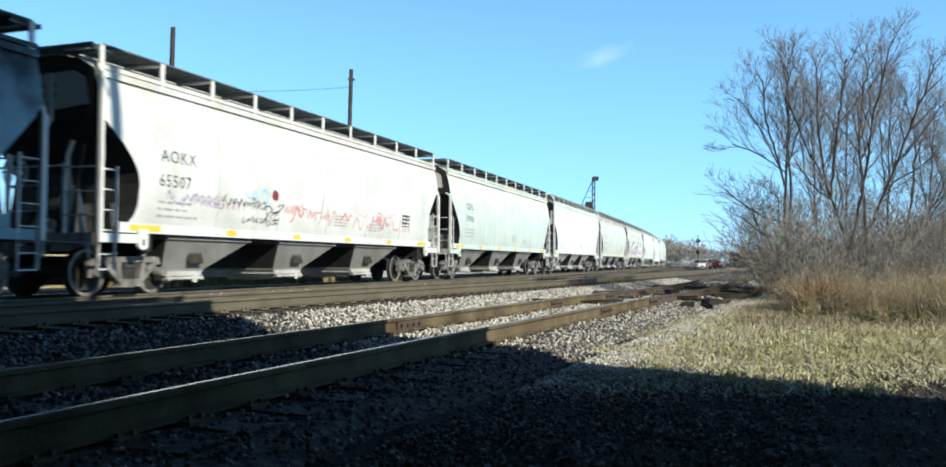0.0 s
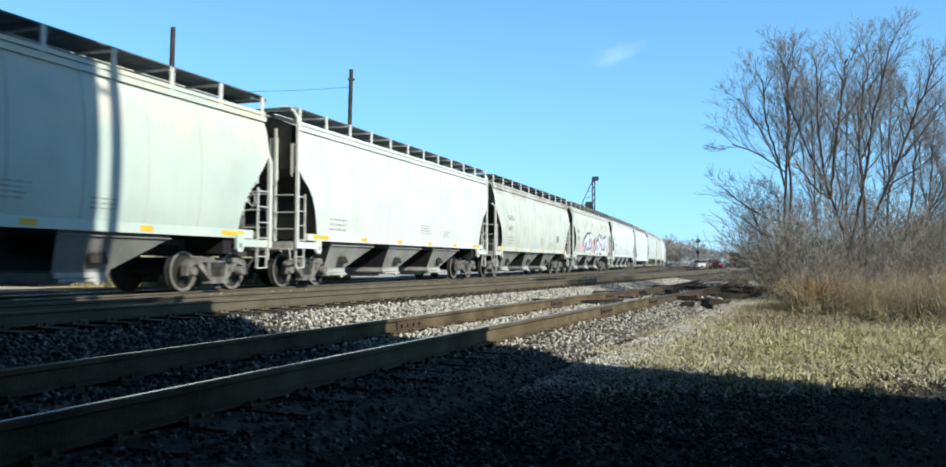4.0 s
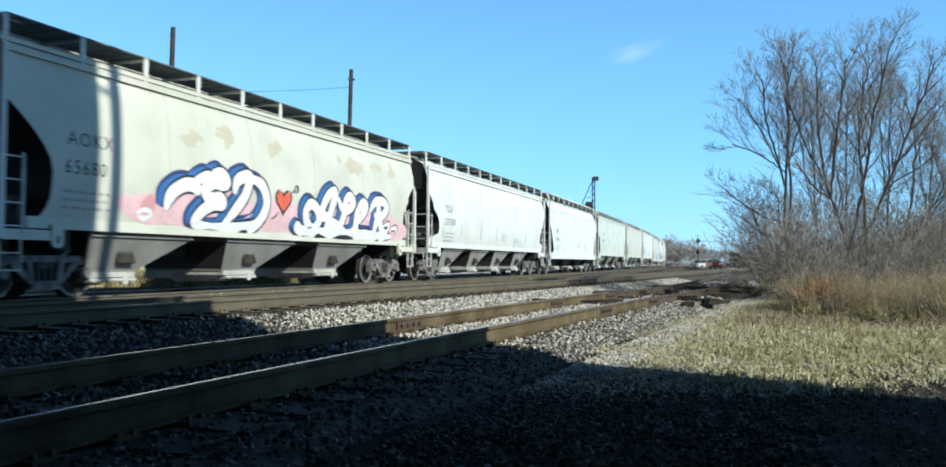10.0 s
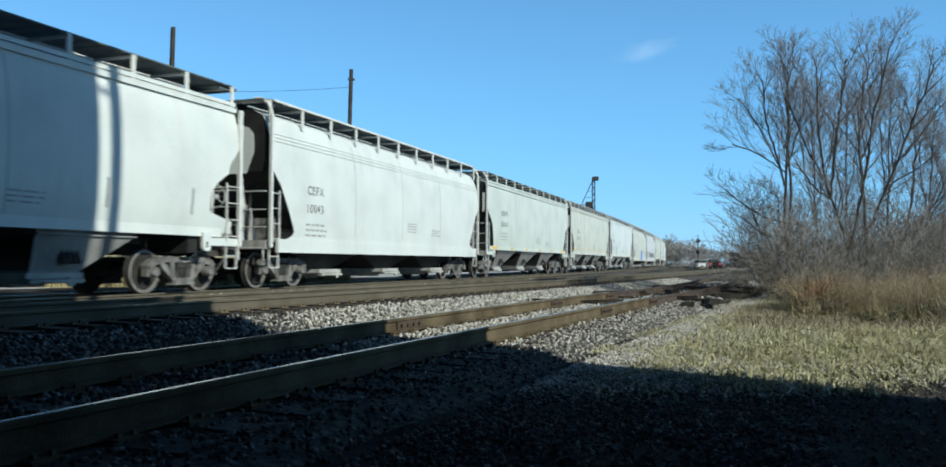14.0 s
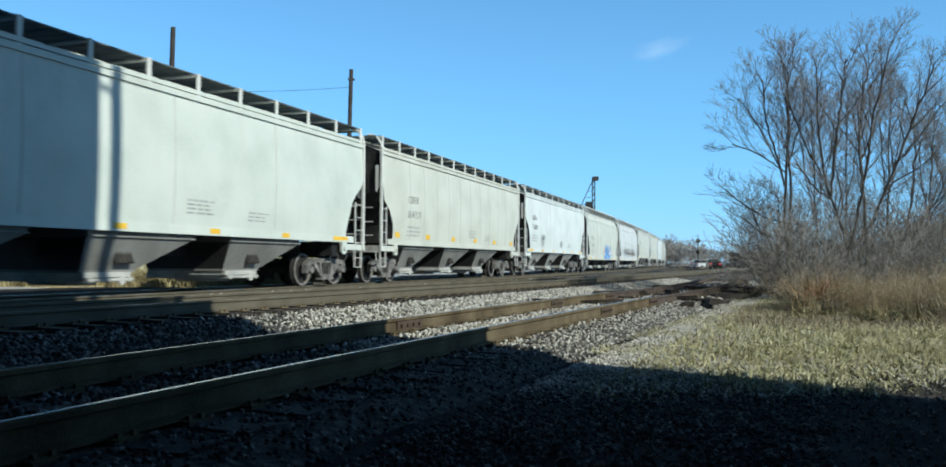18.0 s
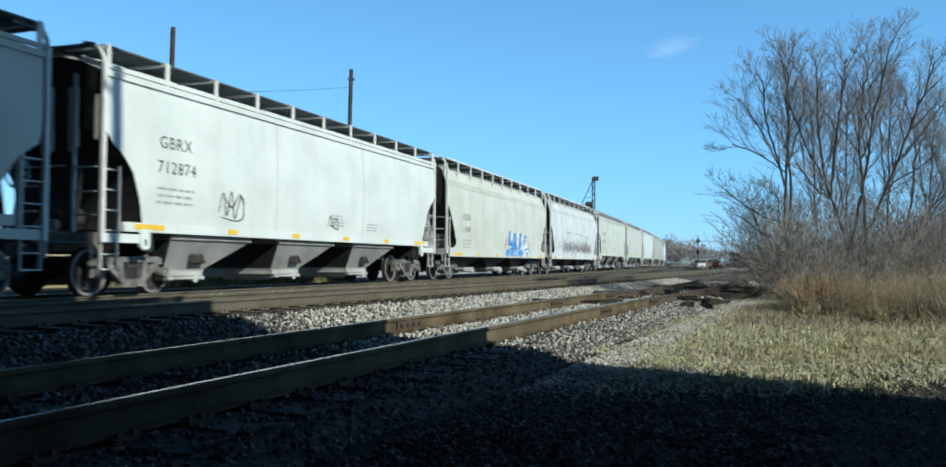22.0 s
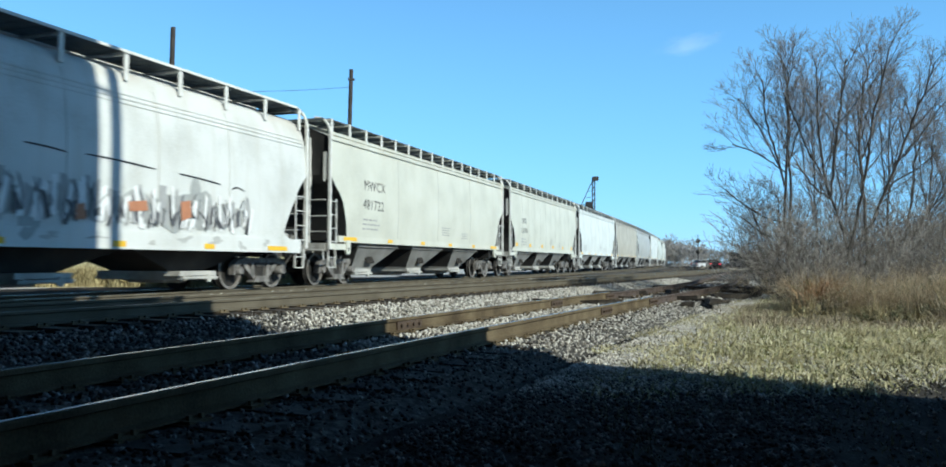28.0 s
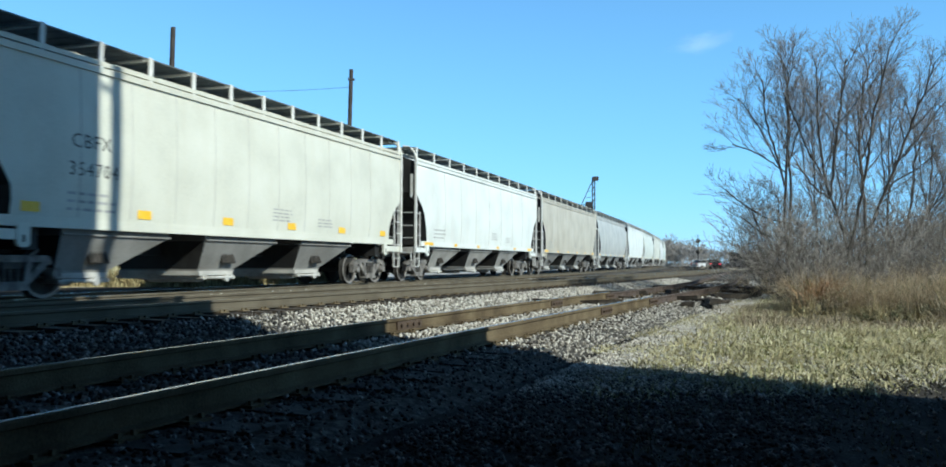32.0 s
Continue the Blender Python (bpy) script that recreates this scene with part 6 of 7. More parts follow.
    for sgn in (-1, 1):
        add_truck(car, sgn * (length / 2 - 1.98))
        p = part("end_platform", shared(("plat", sgn, style), lambda: platform_mesh(sgn, style)), None, car)
        p.location.x = sgn * (half - 0.1)
        c = part("coupler", shared(("coup", sgn), lambda: coupler_mesh(sgn)), None, car)
        c.location.x = sgn * (half - 0.05)
        for ysgn in (-1, 1):
            yy = 1.47
            kind = "bulge" if style == "tall" and sgn < 0 else style
            post = part("corner_post", shared(("cpost", kind), lambda: corner_post_mesh(kind)), None, car, "pale vertical corner post")
            post.matrix_basis = pose(sgn * (half + 0.02), 0, 0, 0, 0, 0 if ysgn == -1 else 180)
            lad = part("side_ladder", shared("lad", lambda: ladder_mesh(0.42, 1.12, 2.45, 4)), None, car, "short side ladder at the car's corner")
            x = sgn * (half - 0.21)
            lad.matrix_basis = pose(x - 0.21, -yy - 0.03, 0) if ysgn == -1 else pose(x + 0.21, yy + 0.03, 0, 0, 0, 180)
            if style != "deep":
                bm_x = sgn * (half - 0.5)
                part("deck_beam", shared(("dbeam", paint), lambda: deck_beam_mesh(pm)), None, car, "painted beam along the end deck").matrix_basis = pose(bm_x, ysgn * 1.47, 0)
                part("jacking_pad", shared(("jpad", paint), lambda: jack_pad_mesh(pm)), None, car, "painted jacking pad with a dark slot").matrix_basis = pose(sgn * (half - 1.13), ysgn * 1.49, 0, 0, 0, 0 if ysgn == -1 else 180)
            st = part("stirrup_step", shared("stir", stirrup_mesh), None, car)
            st.matrix_basis = pose(x, ysgn * yy, 0)
        cb = part("crossover_board", shared(("cross", sgn), lambda: crossover_mesh(sgn)), None, car, "dark grating across the roof's end")
        cb.location.x = sgn * half
        for y in (-1.28, -0.45, 0.45, 1.28):
            part("support", shared(("xsup", sgn), lambda: support_mesh(sgn)), None, cb).location.y = y
        for i in range(7):
            sl = part("slat", shared("xslat", slat_mesh), None, cb)
            sl.location.x = sgn * (-0.46 + i * 0.085)
        el = part("end_ladder", shared(("elad", sgn, style if style in FLATS else ""), lambda: end_ladder_mesh(sgn, style)), None, car, "pale end ladder with round rungs")
        el.location.x = sgn * (half + 0.05)
        hr = part("handrail", shared(("hrail", sgn), lambda: handrail_mesh(sgn)), None, car, "pale handrail across the end")
        hr.location.x = sgn * (half + 0.06)
        if style in FLATS:
            for y, w, z0, z1 in ((-0.80, 0.20, 2.68, 3.92), (-0.18, 0.26, 2.62, 3.95), (-1.36, 0.09, 2.9, 3.75)):
                st = part("end_stiffener", shared(("stiff", w), lambda: end_plate_mesh(w, z0, z1)), None, car, "pale pressed stiffener on the end")
                st.location = (sgn * (half + 0.02), y, 0)
        else:
            if style in ("round", "tall"):
                part("end_stiffener", shared("tallstiff", lambda: end_plate_mesh(0.13, 3.18, 4.2)), None, car, "pale pressed stiffener on the end").location = (sgn * (half + 0.03), -0.28, 0)
            part("end_brace", shared("brace", brace_mesh), None, car, "pale tapered brace plate").location.x = sgn * (half - 0.22)
            part("bulkhead", shared("bulk", bulkhead_mesh), None, car, "low grey bulkhead over the truck").location.x = sgn * (half - 0.62)
        part("uncoupling_lever", shared(("lever", sgn), lambda: lever_mesh(sgn)), None, car).location.x = sgn * (half + 0.05)
        part("air_hose", shared(("hose", sgn), lambda: hose_mesh(sgn)), None, car).location.x = sgn * half
        part("brake_valve", shared("valve", valve_mesh), None, car).location = (sgn * (half - 0.3), -0.2 * sgn - 0.1, 0)
    bw = part("brake_wheel", shared("bw", brake_wheel_mesh), None, car)
    bw.location = (half + 0.15, -0.75, 2.2)
    tk = part("air_reservoir", shared("tank", tank_mesh), None, car)
    tk.location = (-half + 0.55, 0, 1.48)
    if seams:
        for i in range(1, seams):
            x = -half + 1.0 + (2 * half - 2.0) * i / seams
            for sgn in (1, -1):
                w = part("weld_seam", shared(("seam", style, paint), lambda: seam_mesh(style, pm)), None, car)
                w.matrix_basis = pose(x, 0, 0, 0, 0, 0 if sgn == 1 else 180)
    if reflectors:
        zr = z_sill + yellow_z
        n = 6
        for i in range(n):
            x = -half + 1.25 + (2 * half - 2.6) * i / (n - 1)
            w, tall = (0.19, 0.17) if style == "step" else (0.42 if i in (0, n - 1) else 0.17, 0.11)
            bm = bmesh.new()
            box(bm, x - w, x + w, -ys - 0.030, -ys - 0.0255, zr, zr + tall)
            part("reflector", bm, M["yellow"], car, "yellow reflective strip")
    if marks:
        a, b, seed = marks
        tx, tz, ts = where
        if a:
            text_part(car, style, a, -half + tx + 0.05, tz, ts, M["ink"])
            text_part(car, style, b, -half + tx, tz - ts - 0.14, ts, M["ink"])
        bars_part(car, style, -half + tx, tz - ts - 0.48, 3, 1.2, 0.05, M["ink_faint"], 2.8, seed)
        bars_part(car, style, 0.4, 1.95, 4, 0.9, 0.034, M["ink_faint"], 2.6, seed + 1)
        bars_part(car, style, 2.6, 1.80, 3, 0.8, 0.034, M["ink_faint"], 2.6, seed + 2)
    if panel is not None:
        stencil_plate(car, style, panel - (s0 + s1) / 2, 2.05)
    CARS.append((car, s0, s1))
    return car, half


def corner_post_mesh(style):
    """The post at a car's corner; on most cars it bends over at the top to the roof walkway."""
    y = side_y(style, 2.6) - 0.02
    bm = bmesh.new()
    if style in ("round", "tall"):
        box(bm, -0.05, 0.05, -y - 0.03, -y + 0.05, 1.02, 3.12)
        pipe(bm, [(0, -y + 0.01, 3.10), (0, -y + 0.05, 3.26), (0, -y + 0.2, 3.36)], 0.042, 8)
    elif style == "bulge":
        box(bm, -0.05, 0.05, -y - 0.02, -y + 0.06, 1.02, 4.16)
    else:
        box(bm, -0.042, 0.042, -y - 0.03, -y + 0.04, 1.02, 4.28)
        pipe(bm, [(0, -y, 4.24), (0, -y + 0.035, 4.42), (0, -y + 0.13, 4.58), (0, -y + 0.28, 4.69), (0, -y + 0.5, 4.73)], 0.042, 8)
    return finish(bm, "corner_post", M["bracket"], bevel=0.006)


def bead_mesh(style, half, z, sgn, paint):
    """A pressed bead along the side below the roof."""
    y = side_y(style, z)
    bm = bmesh.new()
    box(bm, -half + 0.02, half - 0.02, sgn * (y - 0.02), sgn * (y + 0.020), z - 0.018, z + 0.018)
    return finish(bm, "eave_bead", paint, bevel=0.006)


def edge_rail_mesh(length, sgn):
    bm = bmesh.new()
    box(bm, -length / 2, length / 2, sgn * 1.40, sgn * 1.42, 4.68, 4.735)
    return finish(bm, "edge_rail", M["bracket"])


def end_panel_mesh(sgn, paint, style):
    """The pale part of the end sheet, notched where the black runs up."""
    bm = bmesh.new()
    poly = [(-0.55, 3.10), (0.10, 3.25), (0.95, 3.02), (1.05, 3.6), (0.95, 4.10), (-0.45, 4.16), (-0.72, 4.05), (-0.72, 3.55), (-0.50, 3.45)]
    if style == "deep":
        poly = [(-0.80, 2.86), (1.1, 2.86), (1.1, 3.8), (0.9, 4.05), (-0.62, 4.08), (-0.86, 4.0), (-1.0, 3.84), (-1.02, 3.4)]
    elif style in ("round", "tall"):
        poly = [(-1.20, 3.58), (-0.30, 3.50), (0.9, 3.50), (0.9, 4.15), (-0.85, 4.22), (-1.12, 4.08)]
    elif style == "bulge":
        poly = [(-0.42, 3.02), (-0.30, 2.92), (0.1, 2.78), (1.3, 2.78), (1.3, 4.1), (-0.7, 4.16), (-0.72, 3.2)]
    a = [bm.verts.new((sgn * 0.002, y, z)) for y, z in poly]
    b = [bm.verts.new((sgn * 0.014, y, z)) for y, z in poly]
    bm.faces.new(a)
    bm.faces.new(b[::-1])
    for i in range(len(poly)):
        j = (i + 1) % len(poly)
        bm.faces.new((a[j], a[i], b[i], b[j]))
    for k, z in enumerate((3.92, 3.74)):
        box(bm, sgn * 0.015, sgn * 0.018, -0.45, 0.05 - 0.1 * k, z, z + 0.1)
        for f in list(bm.faces)[-6:]:
            f.material_index = 1
    return finish(bm, "end_panel", [paint, M["ink_faint"]])


def seam_mesh(style, paint):
    bm = bmesh.new()
    zs = [1.44 + (4.07 - 1.44) * i / 10 for i in range(11)]
    rows = [[bm.verts.new((x, -side_y(style, z) - l, z)) for x, l in ((-0.016, -0.002), (-0.008, 0.007), (0.008, 0.007), (0.016, -0.002))] for z in zs]
    for a, b in zip(rows[:-1], rows[1:]):
        for i in range(3):
            bm.faces.new((a[i], a[i + 1], b[i + 1], b[i]))
    return finish(bm, "weld_seam", M["seam"])


# greys for the bays, much darker than the side paint
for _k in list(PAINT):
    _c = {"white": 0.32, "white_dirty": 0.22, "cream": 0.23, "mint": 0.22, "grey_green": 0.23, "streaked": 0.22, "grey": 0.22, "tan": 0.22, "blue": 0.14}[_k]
    PAINT["under_" + _k] = material("grey_underbody_" + _k, [(_c * 0.6, _c * 0.58, _c * 0.54), (_c, _c * 0.98, _c * 0.93)], 1.5, 0.85, 0, 0.1, 20, streaks=0.5, streak_color=(0.16, 0.145, 0.125))

SPRAY = {}
for _k, _c in (("red", (0.66, 0.33, 0.34)), ("pink", (0.80, 0.52, 0.56)), ("violet", (0.36, 0.30, 0.44)), ("heart", (0.72, 0.14, 0.08)), ("black", (0.02, 0.02, 0.025)), ("white", (0.85, 0.85, 0.85)), ("blue", (0.05, 0.17, 0.44)), ("sky", (0.35, 0.62, 0.80)), ("azure", (0.10, 0.33, 0.72)), ("slate", (0.16, 0.27, 0.38)), ("soot", (0.10, 0.10, 0.11)), ("rusty", (0.50, 0.22, 0.12)), ("navy", (0.04, 0.06, 0.16)), ("silver", (0.42, 0.42, 0.42)), ("faded", (0.50, 0.50, 0.48)), ("smudge", (0.40, 0.41, 0.40)), ("maroon", (0.22, 0.03, 0.04))):
    SPRAY[_k] = material("spray_" + _k, [tuple(v * 0.8 for v in _c), _c], 5, 0.55)


def scrawl(rng, x, z, w, h, n):
    """A hand-written stroke line of n turns."""
    return [(x + w * i / n + rng.uniform(-0.3, 0.3) * w / n, z + rng.uniform(0, h)) for i in range(n + 1)]


def build_train():
    hopper_car(-6.6, 11.2, "round", "blue", "dull blue-grey covered hopper car with grimy dark ends")
    # first full car with red and violet scrawl
    car, h = hopper_car(11.2, 29.15, "tall", "white_dirty", "white covered hopper car with red and violet graffiti scrawl", marks=("AOKX", "65507", 3), where=(1.5, 2.68, 0.36), end_grey=True, seams=6, panel=25.5)
    rng = random.Random(51)
    tag_line(car, "tall", -h + 1.75, 1.86, 1.9, 0.26, 9, 0.034, SPRAY["violet"], 52, "thin violet scrawl")
    tag_line(car, "tall", -h + 3.3, 1.92, 2.0, 0.24, 10, 0.026, SPRAY["black"], 53, "small black scrawl")
    tag_line(car, "tall", -h + 4.4, 1.58, 1.5, 0.16, 9, 0.022, SPRAY["black"], 54, "small black scrawl")
    strokes(car, "tall", [[(-2.22, 2.12), (-2.15, 1.91), (-2.08, 2.07), (-1.98, 1.89), (-1.88, 2.09), (-1.83, 1.9), (-1.73, 2.13), (-1.68, 1.95), (-1.58, 2.12), (-1.47, 1.97), (-1.37, 2.16), (-1.26, 1.9)], [(-1.15, 2.08), (-1.04, 1.88), (-0.93, 2.05), (-0.87, 1.85), (-0.7, 1.95), (-0.64, 1.78), (-0.61, 2.0)],
                          [(-0.34, 2.02), (-0.31, 1.85), (-0.16, 1.94), (-0.1, 1.84), (0.09, 1.96), (0.16, 1.88)]], 0.035, SPRAY["red"], 0.008, "graffiti", "faded red scrawl")
    strokes(car, "tall", [[(-0.22, 2.64), (-0.31, 2.11), (-0.43, 1.67)]], 0.04, SPRAY["smudge"], 0.008, "graffiti", "grey drip")
    strokes(car, "tall", [[(-3.04, 1.98), (-2.95, 1.77), (-3.1, 1.65), (-2.82, 1.89), (-2.86, 2.02), (-3.04, 1.99)], [(-2.69, 2.04), (-2.73, 1.87), (-2.5, 1.92), (-2.77, 1.79), (-2.86, 1.63)], [(-2.55, 2.03), (-2.25, 2.09), (-2.6, 1.8), (-2.64, 1.69), (-2.41, 1.74)]], 0.03, SPRAY["black"], 0.009, "graffiti", "black scrawl")
    strokes(car, "tall", [[(1.54, 2.12), (1.77, 2.18), (1.92, 2.07), (2.16, 2.22), (2.32, 2.08), (2.48, 2.22), (2.65, 2.1)], [(1.92, 2.07), (2.48, 2.01)], [(-5.2, 2.0), (-5.0, 1.85), (-4.8, 2.02), (-4.5, 1.86), (-4.3, 2.0), (-4.1, 1.9)]], 0.035, SPRAY["pink"], 0.008, "graffiti", "faded pink scrawl")
    strokes(car, "tall", [[(2.82, 1.86), (3.08, 1.98), (3.12, 2.19), (3.44, 2.16), (3.62, 1.96), (3.35, 1.73), (3.12, 1.93)], [(2.91, 2.02), (2.74, 1.83), (3.08, 1.82)], [(3.35, 1.89), (3.48, 1.74), (3.71, 1.91), (4.09, 1.85)]], 0.022, SPRAY["violet"], 0.009, "graffiti", "dark doodle")
    for i in range(9):
        u = -1.9 + i * 0.86
        strokes(car, "tall", [scrawl(rng, u, 1.62 + 0.06 * rng.random(), 0.75, 0.42, 7)], 0.04, SPRAY["heart" if i % 3 == 0 else "red"], 0.0075, "graffiti", "faded red scrawl")
    patches(car, "tall", [[(3.02, 1.92), (3.14, 2.12), (3.4, 2.1), (3.5, 1.95), (3.3, 1.82)]], SPRAY["red"], 0.007, "faded red patch")
    strokes(car, "tall", [[(3.62, 2.14), (4.49, 2.22), (4.44, 1.95), (4.19, 1.86), (4.09, 2.1), (3.71, 2.04)], [(3.8, 2.1), (4.3, 2.13)]], 0.05, SPRAY["pink"], 0.008, "graffiti", "faded pink block")
    strokes(car, "tall", [[(-3.3, 2.2), (-3.15, 2.4), (-2.95, 2.3), (-3.05, 2.12), (-2.85, 2.05)], [(-3.9, 2.3), (-3.7, 2.15), (-3.5, 2.35), (-3.35, 2.1)]], 0.06, SPRAY["sky"], 0.007, "graffiti", "faint blue scrawl")
    bm = bmesh.new()
    blob_on(bm, "tall", -2.64, 2.3, 0.14, 0.13, 0.008, 61, 0.1)
    part("graffiti", bm, SPRAY["maroon"], car, "dark red dot")
    hopper_car(29.15, 46.95, "round", "mint", "pale green covered hopper car, dusty tan along the roof", marks=("CEFX", "70906", 5), where=(1.78, 2.84, 0.36), end_grey=True)
    hopper_car(46.95, 64.05, "flat", "white", "clean white covered hopper car with yellow reflectors", marks=("", "", 7), posts=12, seams=3)
    hopper_car(64.05, 81.65, "round", "streaked", "off-white covered hopper car with brown streaks below the roof", marks=("GACX", "14591", 9), where=(1.95, 2.70, 0.36), end_grey=True, panel=77.5)
    # tan-stained car with the large lettered mural
    car, h = hopper_car(81.65, 99.4, "tall", "cream", "cream covered hopper car with large white and pink graffiti", marks=("AOKX", "65680", 12), where=(1.2, 2.70, 0.36), end_grey=True, seams=5, reflectors=False)
    mural(car, "tall", h)
    car, h = hopper_car(99.4, 118.25, "bulge", "white", "bright white covered hopper car with four hopper bays", bays=4, marks=("TILX", "337330", 15), where=(1.6, 2.60, 0.36), reflectors=False, end_grey=True, posts=12, seams=3)
    for u in (-7.3, -5.2, -2.7, -0.36, 2.17, 4.73, 7.12):
        bm = bmesh.new()
        quad_on(bm, "bulge", u - 0.035, u + 0.035, 1.66, 2.22, 0.008)
        part("side_mark", bm, M["ink_faint"], car, "short dark upright mark")
    hopper_car(118.25, 135.3, "deep", "white", "white covered hopper car with deep smooth sides", marks=("CEFX", "10043", 18), where=(1.6, 2.45, 0.34), end_grey=True, seams=4, reflectors=False)
    hopper_car(135.3, 153.5, "flat", "grey_green", "pale grey-green covered hopper car", marks=("ADMX", "560467", 21), where=(2.1, 2.84, 0.36), end_grey=True, seams=4, posts=12)
    hopper_car(153.5, 170.8, "step", "cream", "cream covered hopper car with welded panel seams", marks=("CBFX", "354717", 24), where=(2.0, 2.68, 0.36), yellow_z=0.25, seams=11, posts=13)
    car, h = hopper_car(170.8, 188.3, "flat", "white", "white covered hopper car with small black scribbles", marks=("GBRX", "712874", 27), where=(1.4, 2.95, 0.36), seams=3, posts=11)
    u = -h + 3.9
    strokes(car, "flat", [[(u - 0.5, 1.75), (u - 0.35, 2.2), (u - 0.2, 1.7), (u - 0.05, 2.25), (u + 0.1, 1.65), (u + 0.3, 2.15), (u + 0.45, 1.75), (u + 0.2, 1.6), (u - 0.4, 1.66)], [(u - 0.3, 2.1), (u, 1.9), (u + 0.25, 2.2), (u + 0.5, 2.0)]], 0.035, SPRAY["black"], 0.008, "graffiti", "small black scribble")
    strokes(car, "flat", [[(u + 4.4, 1.6), (u + 4.55, 1.95), (u + 4.7, 1.65), (u + 4.85, 1.9), (u + 5.0, 1.6), (u + 4.5, 1.7)]], 0.04, SPRAY["black"], 0.008, "graffiti", "small black scribble")
    car, h = hopper_car(188.3, 205.5, "deep", "cream", "cream covered hopper car with blue graffiti near one end", marks=("CEFX", "11949", 30), where=(1.75, 2.38, 0.36), end_grey=True, seams=8)
    blue_tag(car, "deep", h)
    car, h = hopper_car(205.5, 222.7, "deep", "white_dirty", "weathered white covered hopper car with grey block graffiti", end_grey=True, seams=6, marks=("", "", 33))
    grey_tag(car, "deep", h)
    hopper_car(222.7, 240.5, "flat", "cream", "pale covered hopper car with plain sides", marks=("MWCX", "481722", 36), where=(2.0, 2.85, 0.44), seams=4, posts=16)
    hopper_car(240.5, 257.8, "step", "cream", "cream covered hopper car with welded panel seams", marks=("CBFX", "354704", 39), where=(2.0, 2.68, 0.36), yellow_z=0.25, seams=11, posts=13)
    hopper_car(257.8, 275.9, "flat", "white", "white covered hopper car with small lettering", marks=("", "", 42), seams=8)
    hopper_car(275.9, 294.9, "flat", "tan", "tan covered hopper car", seams=8, marks=("", "", 44))
    hopper_car(294.9, 314.0, "round", "grey", "grey covered hopper car", seams=6)
    s = 314.0
    kinds = [("flat", "white"), ("round", "grey_green"), ("flat", "cream"), ("round", "white_dirty"), ("flat", "mint"), ("deep", "cream"), ("round", "grey"), ("flat", "white")]
    for style, paint in kinds:
        hopper_car(s, s + 18.0, style, paint, "far covered hopper car, %s" % paint.replace("_", " "), seams=4)
        s += 18.0


def tag_line(car, style, x, z, w, h, n, width, mat, seed, label):
    """A run of n quick looping marks, none of them a letter."""
    rng = random.Random(seed)
    shapes = ([(0, 0.1), (0.3, 0.9), (0.6, 0.2), (0.9, 0.8)], [(0.1, 0.9), (0.1, 0.1), (0.7, 0.0), (0.9, 0.5)], [(0.8, 0.9), (0.2, 0.7), (0.7, 0.4), (0.1, 0.05)],
              [(0.0, 0.5), (0.5, 0.95), (0.9, 0.5), (0.5, 0.05), (0.1, 0.4)], [(0.1, 0.0), (0.2, 1.0), (0.8, 0.7), (0.3, 0.5), (0.9, 0.0)], [(0.0, 0.9), (0.5, 0.3), (0.9, 1.0), (0.5, 0.3), (0.4, -0.3)])
    c = w / n
    lines = []
    for i in range(n):
        k = rng.uniform(0.7, 1.15)
        lines.append([(x + i * c + a * c * 1.05, z + b * h * k + rng.uniform(-0.03, 0.03)) for a, b in rng.choice(shapes)])
    return strokes(car, style, lines, width, mat, 0.008, "graffiti", label)


def patches(car, style, shapes, mat, lift, label):
    for i, q in enumerate(shapes):
        bm = bmesh.new()
        shape_on(bm, style, q, lift + 0.0002 * i)
        part("graffiti", bm, mat, car, label)


